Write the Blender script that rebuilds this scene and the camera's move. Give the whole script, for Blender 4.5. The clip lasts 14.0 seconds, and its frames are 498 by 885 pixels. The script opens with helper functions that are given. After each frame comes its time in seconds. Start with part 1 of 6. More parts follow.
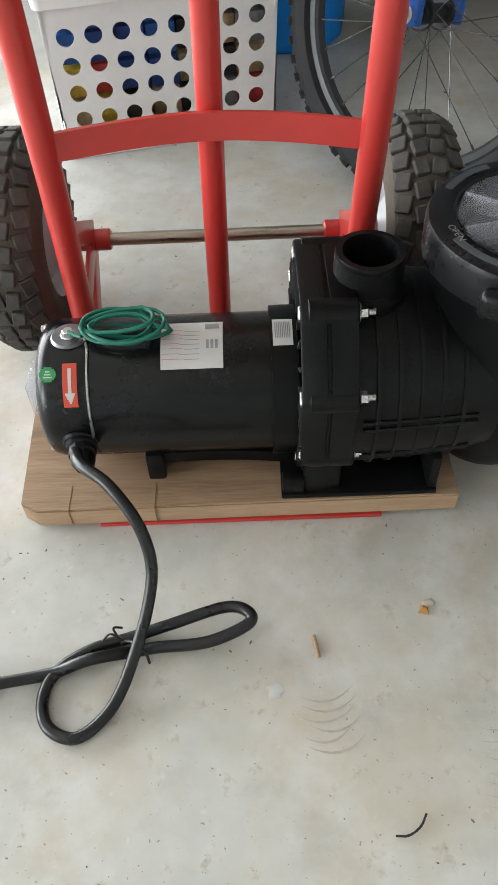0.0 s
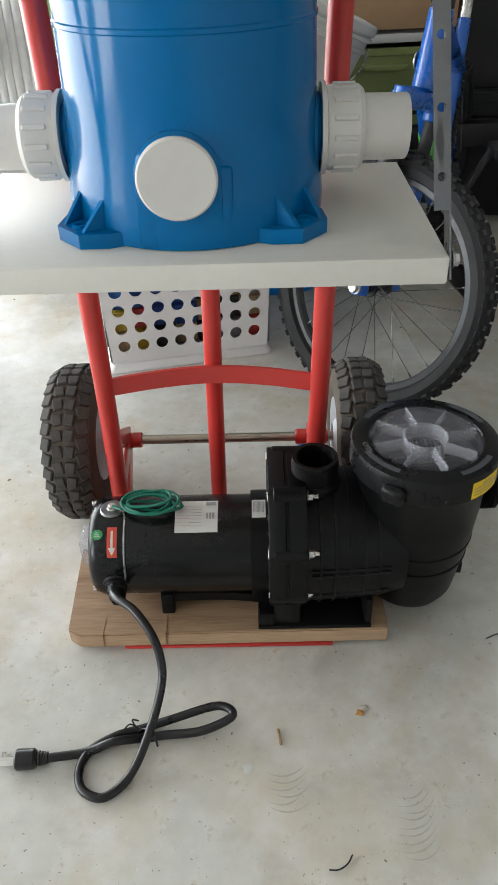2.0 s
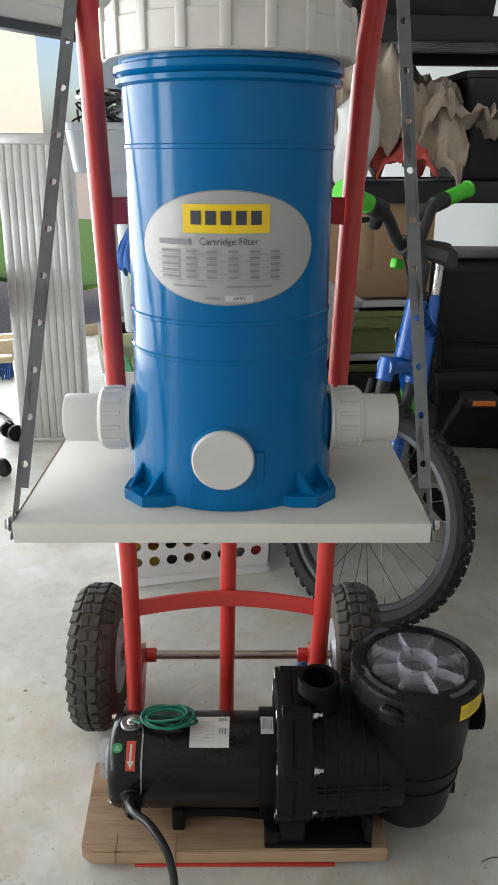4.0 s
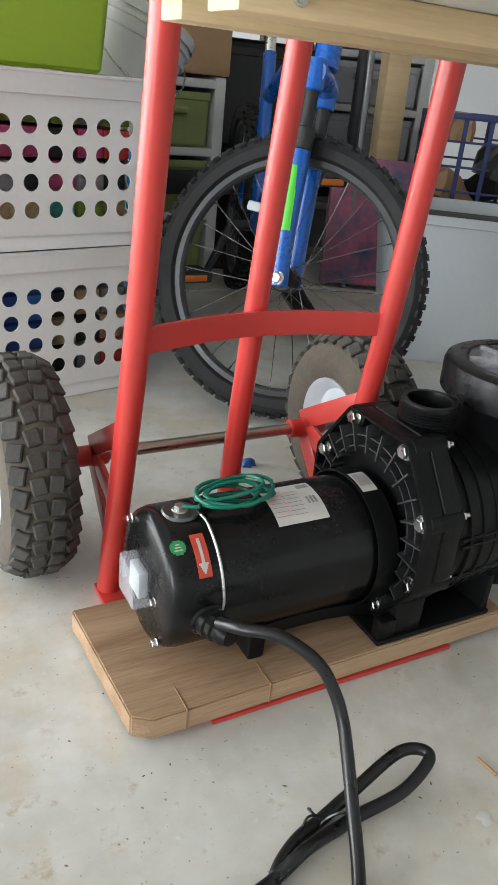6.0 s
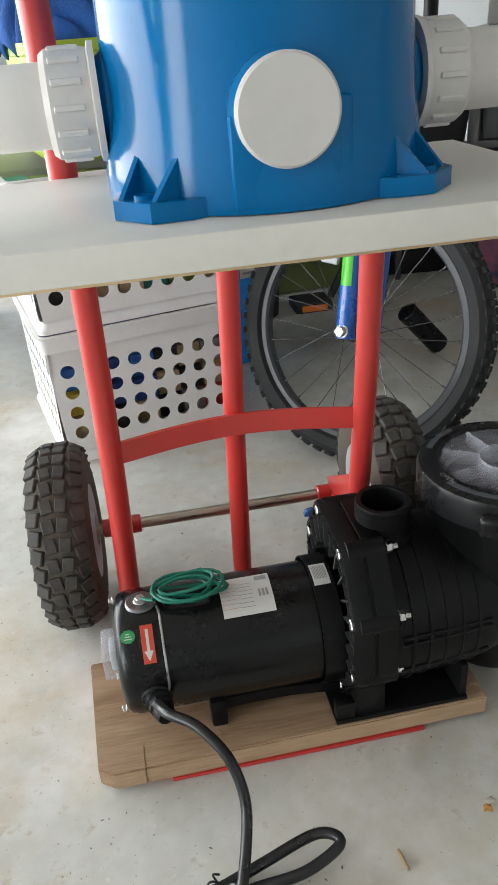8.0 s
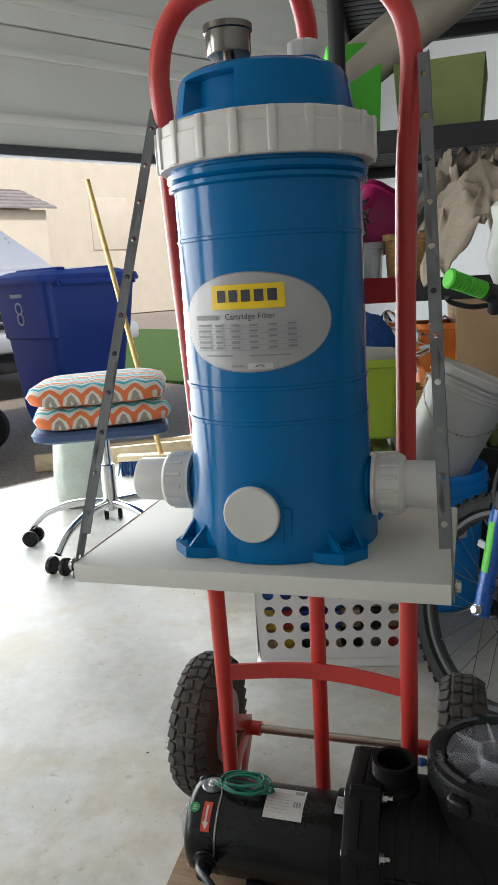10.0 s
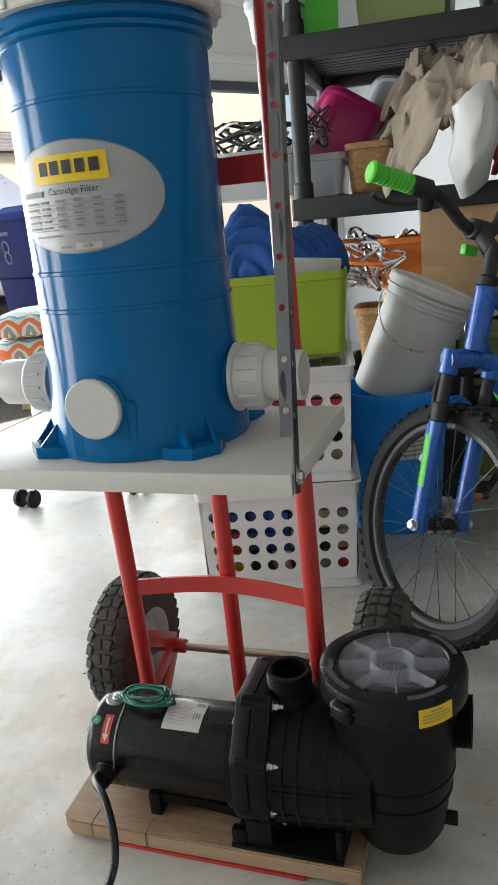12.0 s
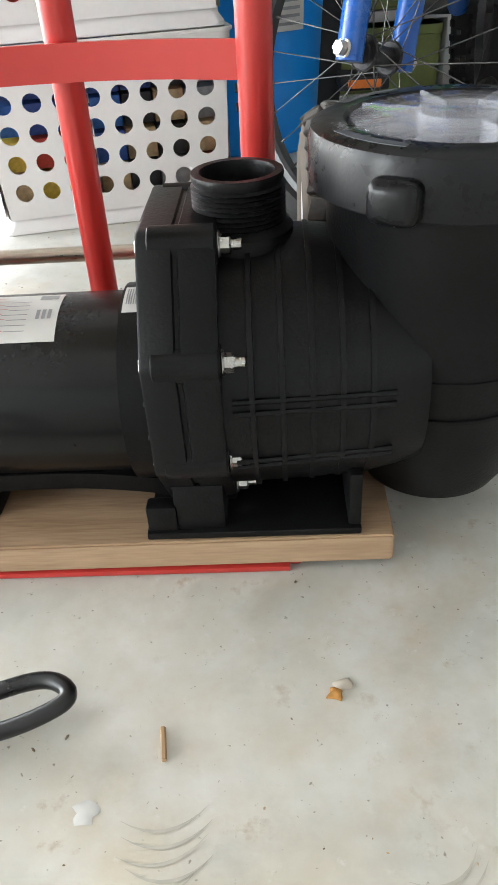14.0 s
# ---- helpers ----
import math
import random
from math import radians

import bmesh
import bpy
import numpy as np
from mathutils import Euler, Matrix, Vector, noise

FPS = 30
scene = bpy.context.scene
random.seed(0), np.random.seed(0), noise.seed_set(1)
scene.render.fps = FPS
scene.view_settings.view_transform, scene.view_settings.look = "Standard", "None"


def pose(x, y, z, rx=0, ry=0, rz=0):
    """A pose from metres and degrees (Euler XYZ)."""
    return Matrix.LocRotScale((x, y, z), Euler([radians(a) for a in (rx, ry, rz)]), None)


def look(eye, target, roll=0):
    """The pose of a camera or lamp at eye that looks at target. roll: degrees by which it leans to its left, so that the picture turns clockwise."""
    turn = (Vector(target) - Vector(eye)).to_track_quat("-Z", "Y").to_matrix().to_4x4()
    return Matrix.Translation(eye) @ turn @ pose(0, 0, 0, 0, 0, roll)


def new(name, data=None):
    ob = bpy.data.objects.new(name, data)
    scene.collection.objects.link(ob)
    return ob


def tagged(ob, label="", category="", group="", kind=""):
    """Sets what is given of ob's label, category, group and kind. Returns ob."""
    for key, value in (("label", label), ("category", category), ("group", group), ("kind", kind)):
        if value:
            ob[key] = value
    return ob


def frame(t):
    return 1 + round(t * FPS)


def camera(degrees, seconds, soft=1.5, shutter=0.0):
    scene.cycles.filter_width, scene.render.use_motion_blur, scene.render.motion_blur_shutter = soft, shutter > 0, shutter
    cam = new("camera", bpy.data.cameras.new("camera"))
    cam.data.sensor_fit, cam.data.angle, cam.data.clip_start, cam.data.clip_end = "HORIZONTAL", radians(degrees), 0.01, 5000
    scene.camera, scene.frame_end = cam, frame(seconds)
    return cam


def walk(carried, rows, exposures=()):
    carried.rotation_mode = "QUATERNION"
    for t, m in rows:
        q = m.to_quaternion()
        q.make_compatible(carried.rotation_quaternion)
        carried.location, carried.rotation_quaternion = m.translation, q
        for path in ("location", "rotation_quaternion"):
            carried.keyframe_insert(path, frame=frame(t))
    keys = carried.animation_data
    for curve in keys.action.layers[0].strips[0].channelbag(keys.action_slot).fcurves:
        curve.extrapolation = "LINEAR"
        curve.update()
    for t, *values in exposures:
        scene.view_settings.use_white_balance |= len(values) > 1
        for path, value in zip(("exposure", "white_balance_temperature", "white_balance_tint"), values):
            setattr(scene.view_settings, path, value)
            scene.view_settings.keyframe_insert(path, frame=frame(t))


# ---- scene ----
cam = camera(36.7, 14.0)

PATH = [
    (0, (-0.005, -0.436, 0.63), (-0.022, 0.868, -0.887), -2.7),
    (0.5, (0.006, -0.492, 0.684), (-0.018, 0.865, -0.785), -2.6),
    (1, (0.015, -0.569, 0.745), (-0.021, 0.85, -0.664), -2.4),
    (1.5, (0.027, -0.616, 0.779), (-0.01, 0.881, -0.546), -2.2),
    (2, (0.029, -0.668, 0.833), (-0.005, 0.949, -0.344), -2.0),
    (2.5, (0.029, -0.731, 0.885), (-0.014, 0.984, -0.142), -2.1),
    (3, (0.023, -0.779, 0.933), (-0.051, 1.014, 0.05), -2.3),
    (3.2, (0.024, -0.794, 0.949), (-0.062, 1.022, 0.115), -2.3),
    (5.3, (-0.293, -0.631, 0.828), (0.208, 1.199, 0.194), 5.1),
    (5.5, (-0.364, -0.565, 0.741), (0.248, 1.204, 0.038), 5.5),
    (6, (-0.414, -0.445, 0.532), (0.488, 1.12, -0.327), 6.0),
    (6.5, (-0.415, -0.401, 0.47), (0.576, 1.056, -0.475), 3.0),
    (7, (-0.412, -0.407, 0.48), (0.541, 1.085, -0.451), 0.9),
    (7.5, (-0.323, -0.443, 0.601), (0.388, 1.186, -0.315), -2.7),
    (8, (-0.135, -0.55, 0.703), (0.121, 1.187, -0.255), -4.5),
    (8.5, (0.015, -0.648, 0.815), (-0.178, 1.114, -0.112), -2.9),
    (8.7, (0.056, -0.697, 0.869), (-0.258, 1.083, 0.013), -2.8),
    (10.8, (0.292, -0.839, 0.942), (-0.439, 0.99, 0.598), -2.3),
    (11, (0.322, -0.827, 0.974), (-0.468, 0.97, 0.59), -1.9),
    (11.5, (0.337, -0.82, 0.928), (-0.383, 1.0, 0.516), -3.2),
    (12, (0.357, -0.742, 0.827), (-0.275, 1.071, 0.269), -5.3),
    (12.5, (0.365, -0.668, 0.691), (-0.224, 1.131, 0.045), -6.1),
    (13, (0.334, -0.588, 0.556), (-0.241, 1.154, -0.242), -7.5),
    (13.5, (0.25, -0.478, 0.445), (-0.075, 1.184, -0.619), -6.0),
    (14, (0.118, -0.391, 0.393), (0.027, 1.239, -0.763), -3.9),
]
EXPOSURE = [(0, 0.95), (1, 0.78), (1.5, 0.72), (2.5, 0.57), (3, 0.45), (5.5, 0.42), (6.2, 0.85), (7.0, 0.88), (7.5, 0.72), (8, 0.68), (8.5, 0.34), (8.7, 0.25), (11, 0.0), (11.6, 0.14), (12.5, 0.72), (13.0, 0.95), (13.5, 1.1), (14, 1.45)]
walk(cam, [(t, look(eye, target, roll)) for t, eye, target, roll in PATH], EXPOSURE)

# ---- world, sun, the daylight in the door opening and an added fill lamp ----
DOOR_D = Vector((0.55, 0.835, 0)).normalized()      # along the garage door
DOOR_N = Vector((DOOR_D.y, -DOOR_D.x, 0))           # into the garage
DOOR_P = Vector((-2.1, 1.95, 0))


def room(s, n, z=0.0):
    """A place in the garage: s along the door, n into the room."""
    return DOOR_P + DOOR_D * s + DOOR_N * n + Vector((0, 0, z))


world = bpy.data.worlds.new("sky")
scene.world = world
world.use_nodes = True
wn = world.node_tree.nodes
sky = wn.new("ShaderNodeTexSky")
sky.sky_type = "NISHITA"
sky.sun_disc = False
sky.sun_elevation, sky.sun_rotation = radians(51), radians(129)
sky.air_density, sky.dust_density, sky.ozone_density = 1.0, 3.0, 1.0
world.node_tree.links.new(sky.outputs[0], wn["Background"].inputs[0])
wn["Background"].inputs[1].default_value = 0.15

sun_data = bpy.data.lights.new("sun", "SUN")
sun_data.energy, sun_data.angle, sun_data.color = 2.6, radians(4), (1, 0.95, 0.88)
sun = new("sun", sun_data)
sun.matrix_basis = look((2, -1, 9), (-3, 3, 1))

day_data = bpy.data.lights.new("door_daylight", "AREA")
day_data.shape, day_data.size, day_data.size_y = "RECTANGLE", 4.6, 1.45
day_data.energy, day_data.color = 130, (0.93, 0.975, 0.985)
day = new("door_daylight", day_data)
day.matrix_basis = look(room(-0.6, -0.08, 0.78), room(-0.6, 2.0, 0.78))

# fill lamp added to brighten the foreground, in an invented unseen opening
side_data = bpy.data.lights.new("added_fill_daylight", "AREA")
side_data.shape, side_data.size, side_data.size_y = "RECTANGLE", 2.3, 1.9
side_data.energy, side_data.color = 122, (0.93, 0.975, 0.985)
side = new("added_fill_daylight", side_data)
side.matrix_basis = look(room(-4.9, -0.08, 1.0), room(-4.9, 2.0, 1.0))


# ---- materials ----
def mat(name, color, rough=0.5, metal=0.0, var=0.15, scale=8.0, fine=120.0, bump=0.0, bump_scale=None, alt=None, rough_var=0.1, coat=0.0, stretch=(1, 1, 1), spec=0.5):
    """A surface with variation at two scales, worked out in object space."""
    m = bpy.data.materials.new(name)
    m.use_nodes = True
    nt = m.node_tree
    b = nt.nodes["Principled BSDF"]
    co = nt.nodes.new("ShaderNodeTexCoord")
    mp = nt.nodes.new("ShaderNodeMapping")
    mp.inputs["Scale"].default_value = stretch
    nt.links.new(co.outputs["Object"], mp.inputs[0])
    n1 = nt.nodes.new("ShaderNodeTexNoise")
    n1.inputs["Scale"].default_value, n1.inputs["Detail"].default_value = scale, 5
    n2 = nt.nodes.new("ShaderNodeTexNoise")
    n2.inputs["Scale"].default_value, n2.inputs["Detail"].default_value = fine, 3
    for n in (n1, n2):
        nt.links.new(mp.outputs[0], n.inputs["Vector"])
    add = nt.nodes.new("ShaderNodeMath")
    add.operation = "MULTIPLY_ADD"
    add.inputs[1].default_value, add.inputs[2].default_value = 0.35, 0.0
    nt.links.new(n2.outputs[0], add.inputs[0])
    sm = nt.nodes.new("ShaderNodeMath")
    sm.operation = "MULTIPLY_ADD"
    sm.inputs[1].default_value = 0.65
    nt.links.new(n1.outputs[0], sm.inputs[0])
    nt.links.new(add.outputs[0], sm.inputs[2])
    ramp = nt.nodes.new("ShaderNodeMix")
    ramp.data_type = "RGBA"
    c = Vector(color)
    lo = c * (1 - var)
    hi = Vector(alt) if alt else Vector([min(1, v * (1 + var)) for v in c])
    ramp.inputs[6].default_value = (*lo, 1)
    ramp.inputs[7].default_value = (*hi, 1)
    mr = nt.nodes.new("ShaderNodeMapRange")
    mr.inputs[1].default_value, mr.inputs[2].default_value = 0.33, 0.67
    nt.links.new(sm.outputs[0], mr.inputs[0])
    nt.links.new(mr.outputs[0], ramp.inputs[0])
    nt.links.new(ramp.outputs[2], b.inputs["Base Color"])
    rr = nt.nodes.new("ShaderNodeMapRange")
    rr.inputs[3].default_value, rr.inputs[4].default_value = max(0.02, rough - rough_var), min(1, rough + rough_var)
    nt.links.new(mr.outputs[0], rr.inputs[0])
    nt.links.new(rr.outputs[0], b.inputs["Roughness"])
    b.inputs["Metallic"].default_value = metal
    b.inputs["Coat Weight"].default_value = coat
    b.inputs["Coat Roughness"].default_value = 0.08
    b.inputs["Specular IOR Level"].default_value = spec
    if bump:
        n3 = nt.nodes.new("ShaderNodeTexNoise")
        n3.inputs["Scale"].default_value, n3.inputs["Detail"].default_value = bump_scale or fine, 4
        nt.links.new(mp.outputs[0], n3.inputs["Vector"])
        bp = nt.nodes.new("ShaderNodeBump")
        bp.inputs["Strength"].default_value, bp.inputs["Distance"].default_value = bump, 0.002
        nt.links.new(n3.outputs[0], bp.inputs["Height"])
        nt.links.new(bp.outputs[0], b.inputs["Normal"])
    return m


def glassy(name, color, rough=0.03, alpha=0.25, metal=0.0):
    """Thin clear plastic: mostly see-through with a gloss on top."""
    m = bpy.data.materials.new(name)
    m.use_nodes = True
    nt = m.node_tree
    b = nt.nodes["Principled BSDF"]
    b.inputs["Base Color"].default_value = (*color, 1)
    b.inputs["Roughness"].default_value = rough
    b.inputs["Coat Weight"].default_value = 0.3
    b.inputs["Metallic"].default_value = metal
    tr = nt.nodes.new("ShaderNodeBsdfTransparent")
    mx = nt.nodes.new("ShaderNodeMixShader")
    fr = nt.nodes.new("ShaderNodeLayerWeight")
    fr.inputs[0].default_value = 0.2
    ad = nt.nodes.new("ShaderNodeMath")
    ad.operation = "MULTIPLY_ADD"
    ad.inputs[1].default_value, ad.inputs[2].default_value = 0.45, alpha
    ad.use_clamp = True
    nt.links.new(fr.outputs["Facing"], ad.inputs[0])
    nt.links.new(ad.outputs[0], mx.inputs[0])
    nt.links.new(tr.outputs[0], mx.inputs[1])
    nt.links.new(b.outputs[0], mx.inputs[2])
    nt.links.new(mx.outputs[0], nt.nodes["Material Output"].inputs[0])
    return m


def concrete():
    m = mat("painted_concrete", (0.505, 0.492, 0.445), 0.42, var=0.13, scale=1.9, fine=35, bump=0.16, bump_scale=60, alt=(0.615, 0.61, 0.57), rough_var=0.14)
    nt = m.node_tree
    b = nt.nodes["Principled BSDF"]
    base = b.inputs["Base Color"].links[0].from_socket
    co = nt.nodes.new("ShaderNodeTexCoord")
    # rusty stains, dark specks and pale scuffs
    for sc, lo, hi, col, detail in ((2.3, 0.50, 0.70, (0.53, 0.43, 0.28), 9), (7, 0.53, 0.72, (0.46, 0.36, 0.24), 12), (34, 0.60, 0.70, (0.36, 0.28, 0.19), 10), (13, 0.54, 0.70, (0.44, 0.42, 0.37), 10), (4, 0.50, 0.66, (0.70, 0.69, 0.67), 10), (60, 0.63, 0.76, (0.68, 0.67, 0.64), 6), (170, 0.68, 0.74, (0.18, 0.14, 0.10), 2)):
        n = nt.nodes.new("ShaderNodeTexNoise")
        n.inputs["Scale"].default_value, n.inputs["Detail"].default_value = sc, detail
        n.inputs["Roughness"].default_value = 0.65
        nt.links.new(co.outputs["Object"], n.inputs["Vector"])
        r = nt.nodes.new("ShaderNodeMapRange")
        r.inputs[1].default_value, r.inputs[2].default_value, r.inputs[4].default_value = lo, hi, 0.75
        nt.links.new(n.outputs[0], r.inputs[0])
        mx = nt.nodes.new("ShaderNodeMix")
        mx.data_type = "RGBA"
        mx.inputs[7].default_value = (*col, 1)
        nt.links.new(r.outputs[0], mx.inputs[0])
        nt.links.new(base, mx.inputs[6])
        base = mx.outputs[2]
    nt.links.new(base, b.inputs["Base Color"])
    return m


def wood(name, light, dark, along=(1, 14, 14), scale=3.0, rough=0.6):
    m = mat(name, light, rough, var=0.1, scale=scale, fine=40, bump=0.15, bump_scale=30, alt=dark, stretch=along)
    return m


def chevron():
    """Cushion cloth with zigzag bands."""
    m = mat("chevron_cloth", (0.6, 0.6, 0.6), 0.9, var=0.1, fine=400, bump=0.3)
    nt = m.node_tree
    b = nt.nodes["Principled BSDF"]
    co = nt.nodes.new("ShaderNodeTexCoord")
    sep = nt.nodes.new("ShaderNodeSeparateXYZ")
    nt.links.new(co.outputs["Object"], sep.inputs[0])

    def calc(op, a, v=None, s=None):
        n = nt.nodes.new("ShaderNodeMath")
        n.operation = op
        nt.links.new(a, n.inputs[0])
        if s is not None:
            nt.links.new(s, n.inputs[1])
        elif v is not None:
            n.inputs[1].default_value = v
        return n.outputs[0]
    zig = calc("PINGPONG", sep.outputs[0], 0.034)
    v = calc("ADD", sep.outputs[1], s=zig)
    v = calc("ADD", v, s=calc("MULTIPLY", sep.outputs[2], 0.8))
    f = calc("FRACT", calc("MULTIPLY", calc("ADD", v, 5.0), 8.5))
    ramp = nt.nodes.new("ShaderNodeValToRGB")
    ramp.color_ramp.interpolation = "CONSTANT"
    cols = ((0, (0.85, 0.22, 0.08)), (0.2, (0.75, 0.72, 0.66)), (0.4, (0.08, 0.5, 0.62)), (0.6, (0.75, 0.72, 0.66)), (0.78, (0.38, 0.33, 0.28)), (0.9, (0.75, 0.72, 0.66)))
    e = ramp.color_ramp.elements
    e[0].position, e[0].color = 0, (*cols[0][1], 1)
    e[1].position, e[1].color = cols[1][0], (*cols[1][1], 1)
    for p, c in cols[2:]:
        k = e.new(p)
        k.color = (*c, 1)
    nt.links.new(f, ramp.inputs[0])
    nt.links.new(ramp.outputs[0], b.inputs["Base Color"])
    return m


CONCRETE = concrete()
DRIVE = mat("exposed_aggregate", (0.30, 0.24, 0.19), 0.9, var=0.4, scale=60, fine=260, bump=0.6, alt=(0.45, 0.39, 0.33))
WALL = mat("wall_paint", (0.62, 0.63, 0.64), 0.8, var=0.06, scale=2, bump=0.15, bump_scale=160)
DOORPAINT = mat("door_paint", (0.74, 0.73, 0.70), 0.5, var=0.04, scale=3, bump=0.06)
SEAL = mat("rubber_seal", (0.06, 0.065, 0.075), 0.7)
BLACK_PLASTIC = mat("black_plastic", (0.0062, 0.0062, 0.0066), 0.36, var=0.35, scale=14, fine=300, bump=0.12, bump_scale=500, rough_var=0.08, spec=0.16)
BLACK_PAINT = mat("black_enamel", (0.005, 0.005, 0.0055), 0.25, var=0.3, scale=10, fine=240, bump=0.02, bump_scale=300, rough_var=0.05, spec=0.28)
BLACK_RUBBER = mat("black_cord", (0.006, 0.006, 0.007), 0.33, var=0.3, scale=30)
GREY_RING = mat("grey_black_plastic", (0.008, 0.008, 0.0088), 0.30, var=0.2, scale=20, bump=0.08, bump_scale=400, spec=0.22)
# black plastic made lighter: the gloss on the rib edges is in its colour
RIB_PLASTIC = mat("edge_lit_black_plastic", (0.030, 0.030, 0.031), 0.42, var=0.25, scale=30, bump=0.08, bump_scale=400)
SHELF_BLACK = mat("shelf_plastic", (0.010, 0.010, 0.011), 0.55, var=0.2, scale=10)
TYRE = mat("tyre_rubber", (0.045, 0.042, 0.040), 0.85, var=0.35, scale=22, fine=180, bump=0.3, alt=(0.085, 0.078, 0.070))
TYRE_DUSTY = mat("dusty_tyre_side", (0.085, 0.070, 0.055), 0.9, var=0.3, scale=25, fine=200, bump=0.3)
BIKE_TYRE = mat("bike_tyre_rubber", (0.011, 0.011, 0.012), 0.75, var=0.3, scale=22, bump=0.2)
RED = mat("red_enamel", (0.53, 0.038, 0.032), 0.30, var=0.03, scale=9, fine=90, bump=0.03, bump_scale=120, alt=(0.55, 0.045, 0.038), rough_var=0.02, coat=0.12)
STEEL = mat("steel", (0.55, 0.54, 0.52), 0.3, 1.0, var=0.15, scale=30)
GALV = mat("galvanised_steel", (0.19, 0.195, 0.20), 0.40, 1.0, var=0.18, scale=25, fine=90)
AXLE = mat("worn_axle_steel", (0.42, 0.37, 0.31), 0.35, 1.0, var=0.25, scale=20, stretch=(1, 8, 8))
CHROME = mat("chrome", (0.75, 0.75, 0.76), 0.12, 1.0, var=0.05)
ALU = mat("aluminium", (0.62, 0.61, 0.60), 0.42, 0.85, var=0.14, scale=5, fine=50, rough_var=0.08)
BOARD = wood("pine_board", (0.24, 0.135, 0.07), (0.43, 0.29, 0.18))
BOARD_EDGE = wood("pale_pine", (0.62, 0.44, 0.24), (0.70, 0.54, 0.33))
PLY = wood("weathered_plank", (0.55, 0.42, 0.26), (0.66, 0.54, 0.37))
WHITE_LAMINATE = mat("white_laminate", (0.66, 0.64, 0.585), 0.45, var=0.05, scale=6, bump=0.05)
BLUE_PLASTIC = mat("blue_filter_plastic", (0.0, 0.128, 0.34), 0.15, var=0.05, scale=7, fine=160, bump=0.02, rough_var=0.04, spec=0.2)
PVC = mat("white_pvc", (0.70, 0.67, 0.63), 0.35, var=0.04, scale=12)
CAP_WHITE = mat("white_cap", (0.60, 0.58, 0.55), 0.5, var=0.04, scale=12)
RING_WHITE = mat("white_ring_plastic", (0.66, 0.62, 0.58), 0.4, var=0.05, scale=12)
LABEL_GREY = mat("silver_label", (0.40, 0.39, 0.385), 0.4, 0.1, var=0.04)
PAPER = mat("paper_label", (0.55, 0.535, 0.515), 0.55, var=0.05, scale=20)
PRINT = mat("dark_print", (0.05, 0.05, 0.06), 0.6)
PRINT_GREY = mat("grey_print", (0.25, 0.25, 0.26), 0.6)
PRINT_RED = mat("red_print", (0.55, 0.06, 0.03), 0.5)
YELLOW = mat("yellow_print", (0.85, 0.58, 0.01), 0.45, var=0.04)
GREEN_DOT = mat("green_print", (0.03, 0.28, 0.09), 0.45)
GREEN_WIRE = mat("green_wire", (0.0, 0.13, 0.085), 0.35)
CLEAR = glassy("clear_plastic", (0.50, 0.50, 0.56), 0.05, 0.02)
CLEAR_EDGE = glassy("clear_plastic_edge", (0.60, 0.61, 0.66), 0.10, 0.22)
FROSTED = glassy("frosted_plastic", (0.55, 0.57, 0.60), 0.4, 0.55)
CRATE_WHITE = mat("white_crate_plastic", (0.72, 0.70, 0.69), 0.5, var=0.04, scale=9)
CRATE_BLUE = mat("navy_crate_plastic", (0.02, 0.035, 0.13), 0.45, var=0.1)
LIME = mat("lime_plastic", (0.30, 0.42, 0.025), 0.45, var=0.06, scale=5)
BIKE_BLUE = mat("bike_blue_paint", (0.002, 0.092, 0.42), 0.30, var=0.1, scale=10, coat=0.25)
BIKE_GREEN = mat("bike_green", (0.08, 0.55, 0.03), 0.45, var=0.06)
BUCKET_BLUE = mat("bucket_blue", (0.003, 0.27, 0.80), 0.4, var=0.06)
BUCKET_WHITE = mat("bucket_white", (0.62, 0.62, 0.60), 0.45, var=0.06, scale=6)
GREY_BIN = mat("pale_grey_plastic", (0.52, 0.55, 0.58), 0.45, var=0.05, scale=4)
CARD = mat("cardboard", (0.40, 0.255, 0.14), 0.8, var=0.1, scale=6, fine=60, bump=0.1)
CARD_DARK = mat("brown_cardboard", (0.30, 0.18, 0.09), 0.8, var=0.12, scale=6, bump=0.1)
TOWEL = mat("blue_towel", (0.012, 0.07, 0.26), 0.95, var=0.25, scale=14, fine=300, bump=0.6, bump_scale=350)
TARP = mat("canvas_tarp", (0.40, 0.33, 0.26), 0.9, var=0.2, scale=8, bump=0.3)
MAGENTA = mat("magenta_plastic", (0.42, 0.02, 0.13), 0.4, var=0.1)
WICKER = mat("wicker", (0.36, 0.20, 0.08), 0.75, var=0.4, scale=50, fine=150, bump=0.5, stretch=(1, 1, 2.5))
ORANGE = mat("orange_plastic", (0.75, 0.19, 0.02), 0.5, var=0.15)
BALL = mat("basketball_rubber", (0.52, 0.13, 0.05), 0.65, var=0.15, bump=0.5, bump_scale=420)
OLIVE = mat("olive_drawer", (0.22, 0.27, 0.09), 0.5, var=0.1)
DRAWER_WHITE = mat("drawer_frame", (0.60, 0.61, 0.60), 0.5, var=0.05)
BIN_GREEN = mat("dark_green_bin", (0.022, 0.050, 0.045), 0.5, var=0.15, scale=5)
BIN_BLUE = mat("blue_bin", (0.015, 0.055, 0.36), 0.45, var=0.1, scale=5)
CAR_PAINT = mat("silver_car_paint", (0.50, 0.53, 0.57), 0.35, 0.2, var=0.03, coat=0.2)
CAR_GLASS = mat("windscreen", (0.30, 0.40, 0.46), 0.15, var=0.03, scale=1, spec=0.9)
STUCCO = mat("stucco", (0.66, 0.60, 0.50), 0.9, var=0.05, scale=2, bump=0.2)
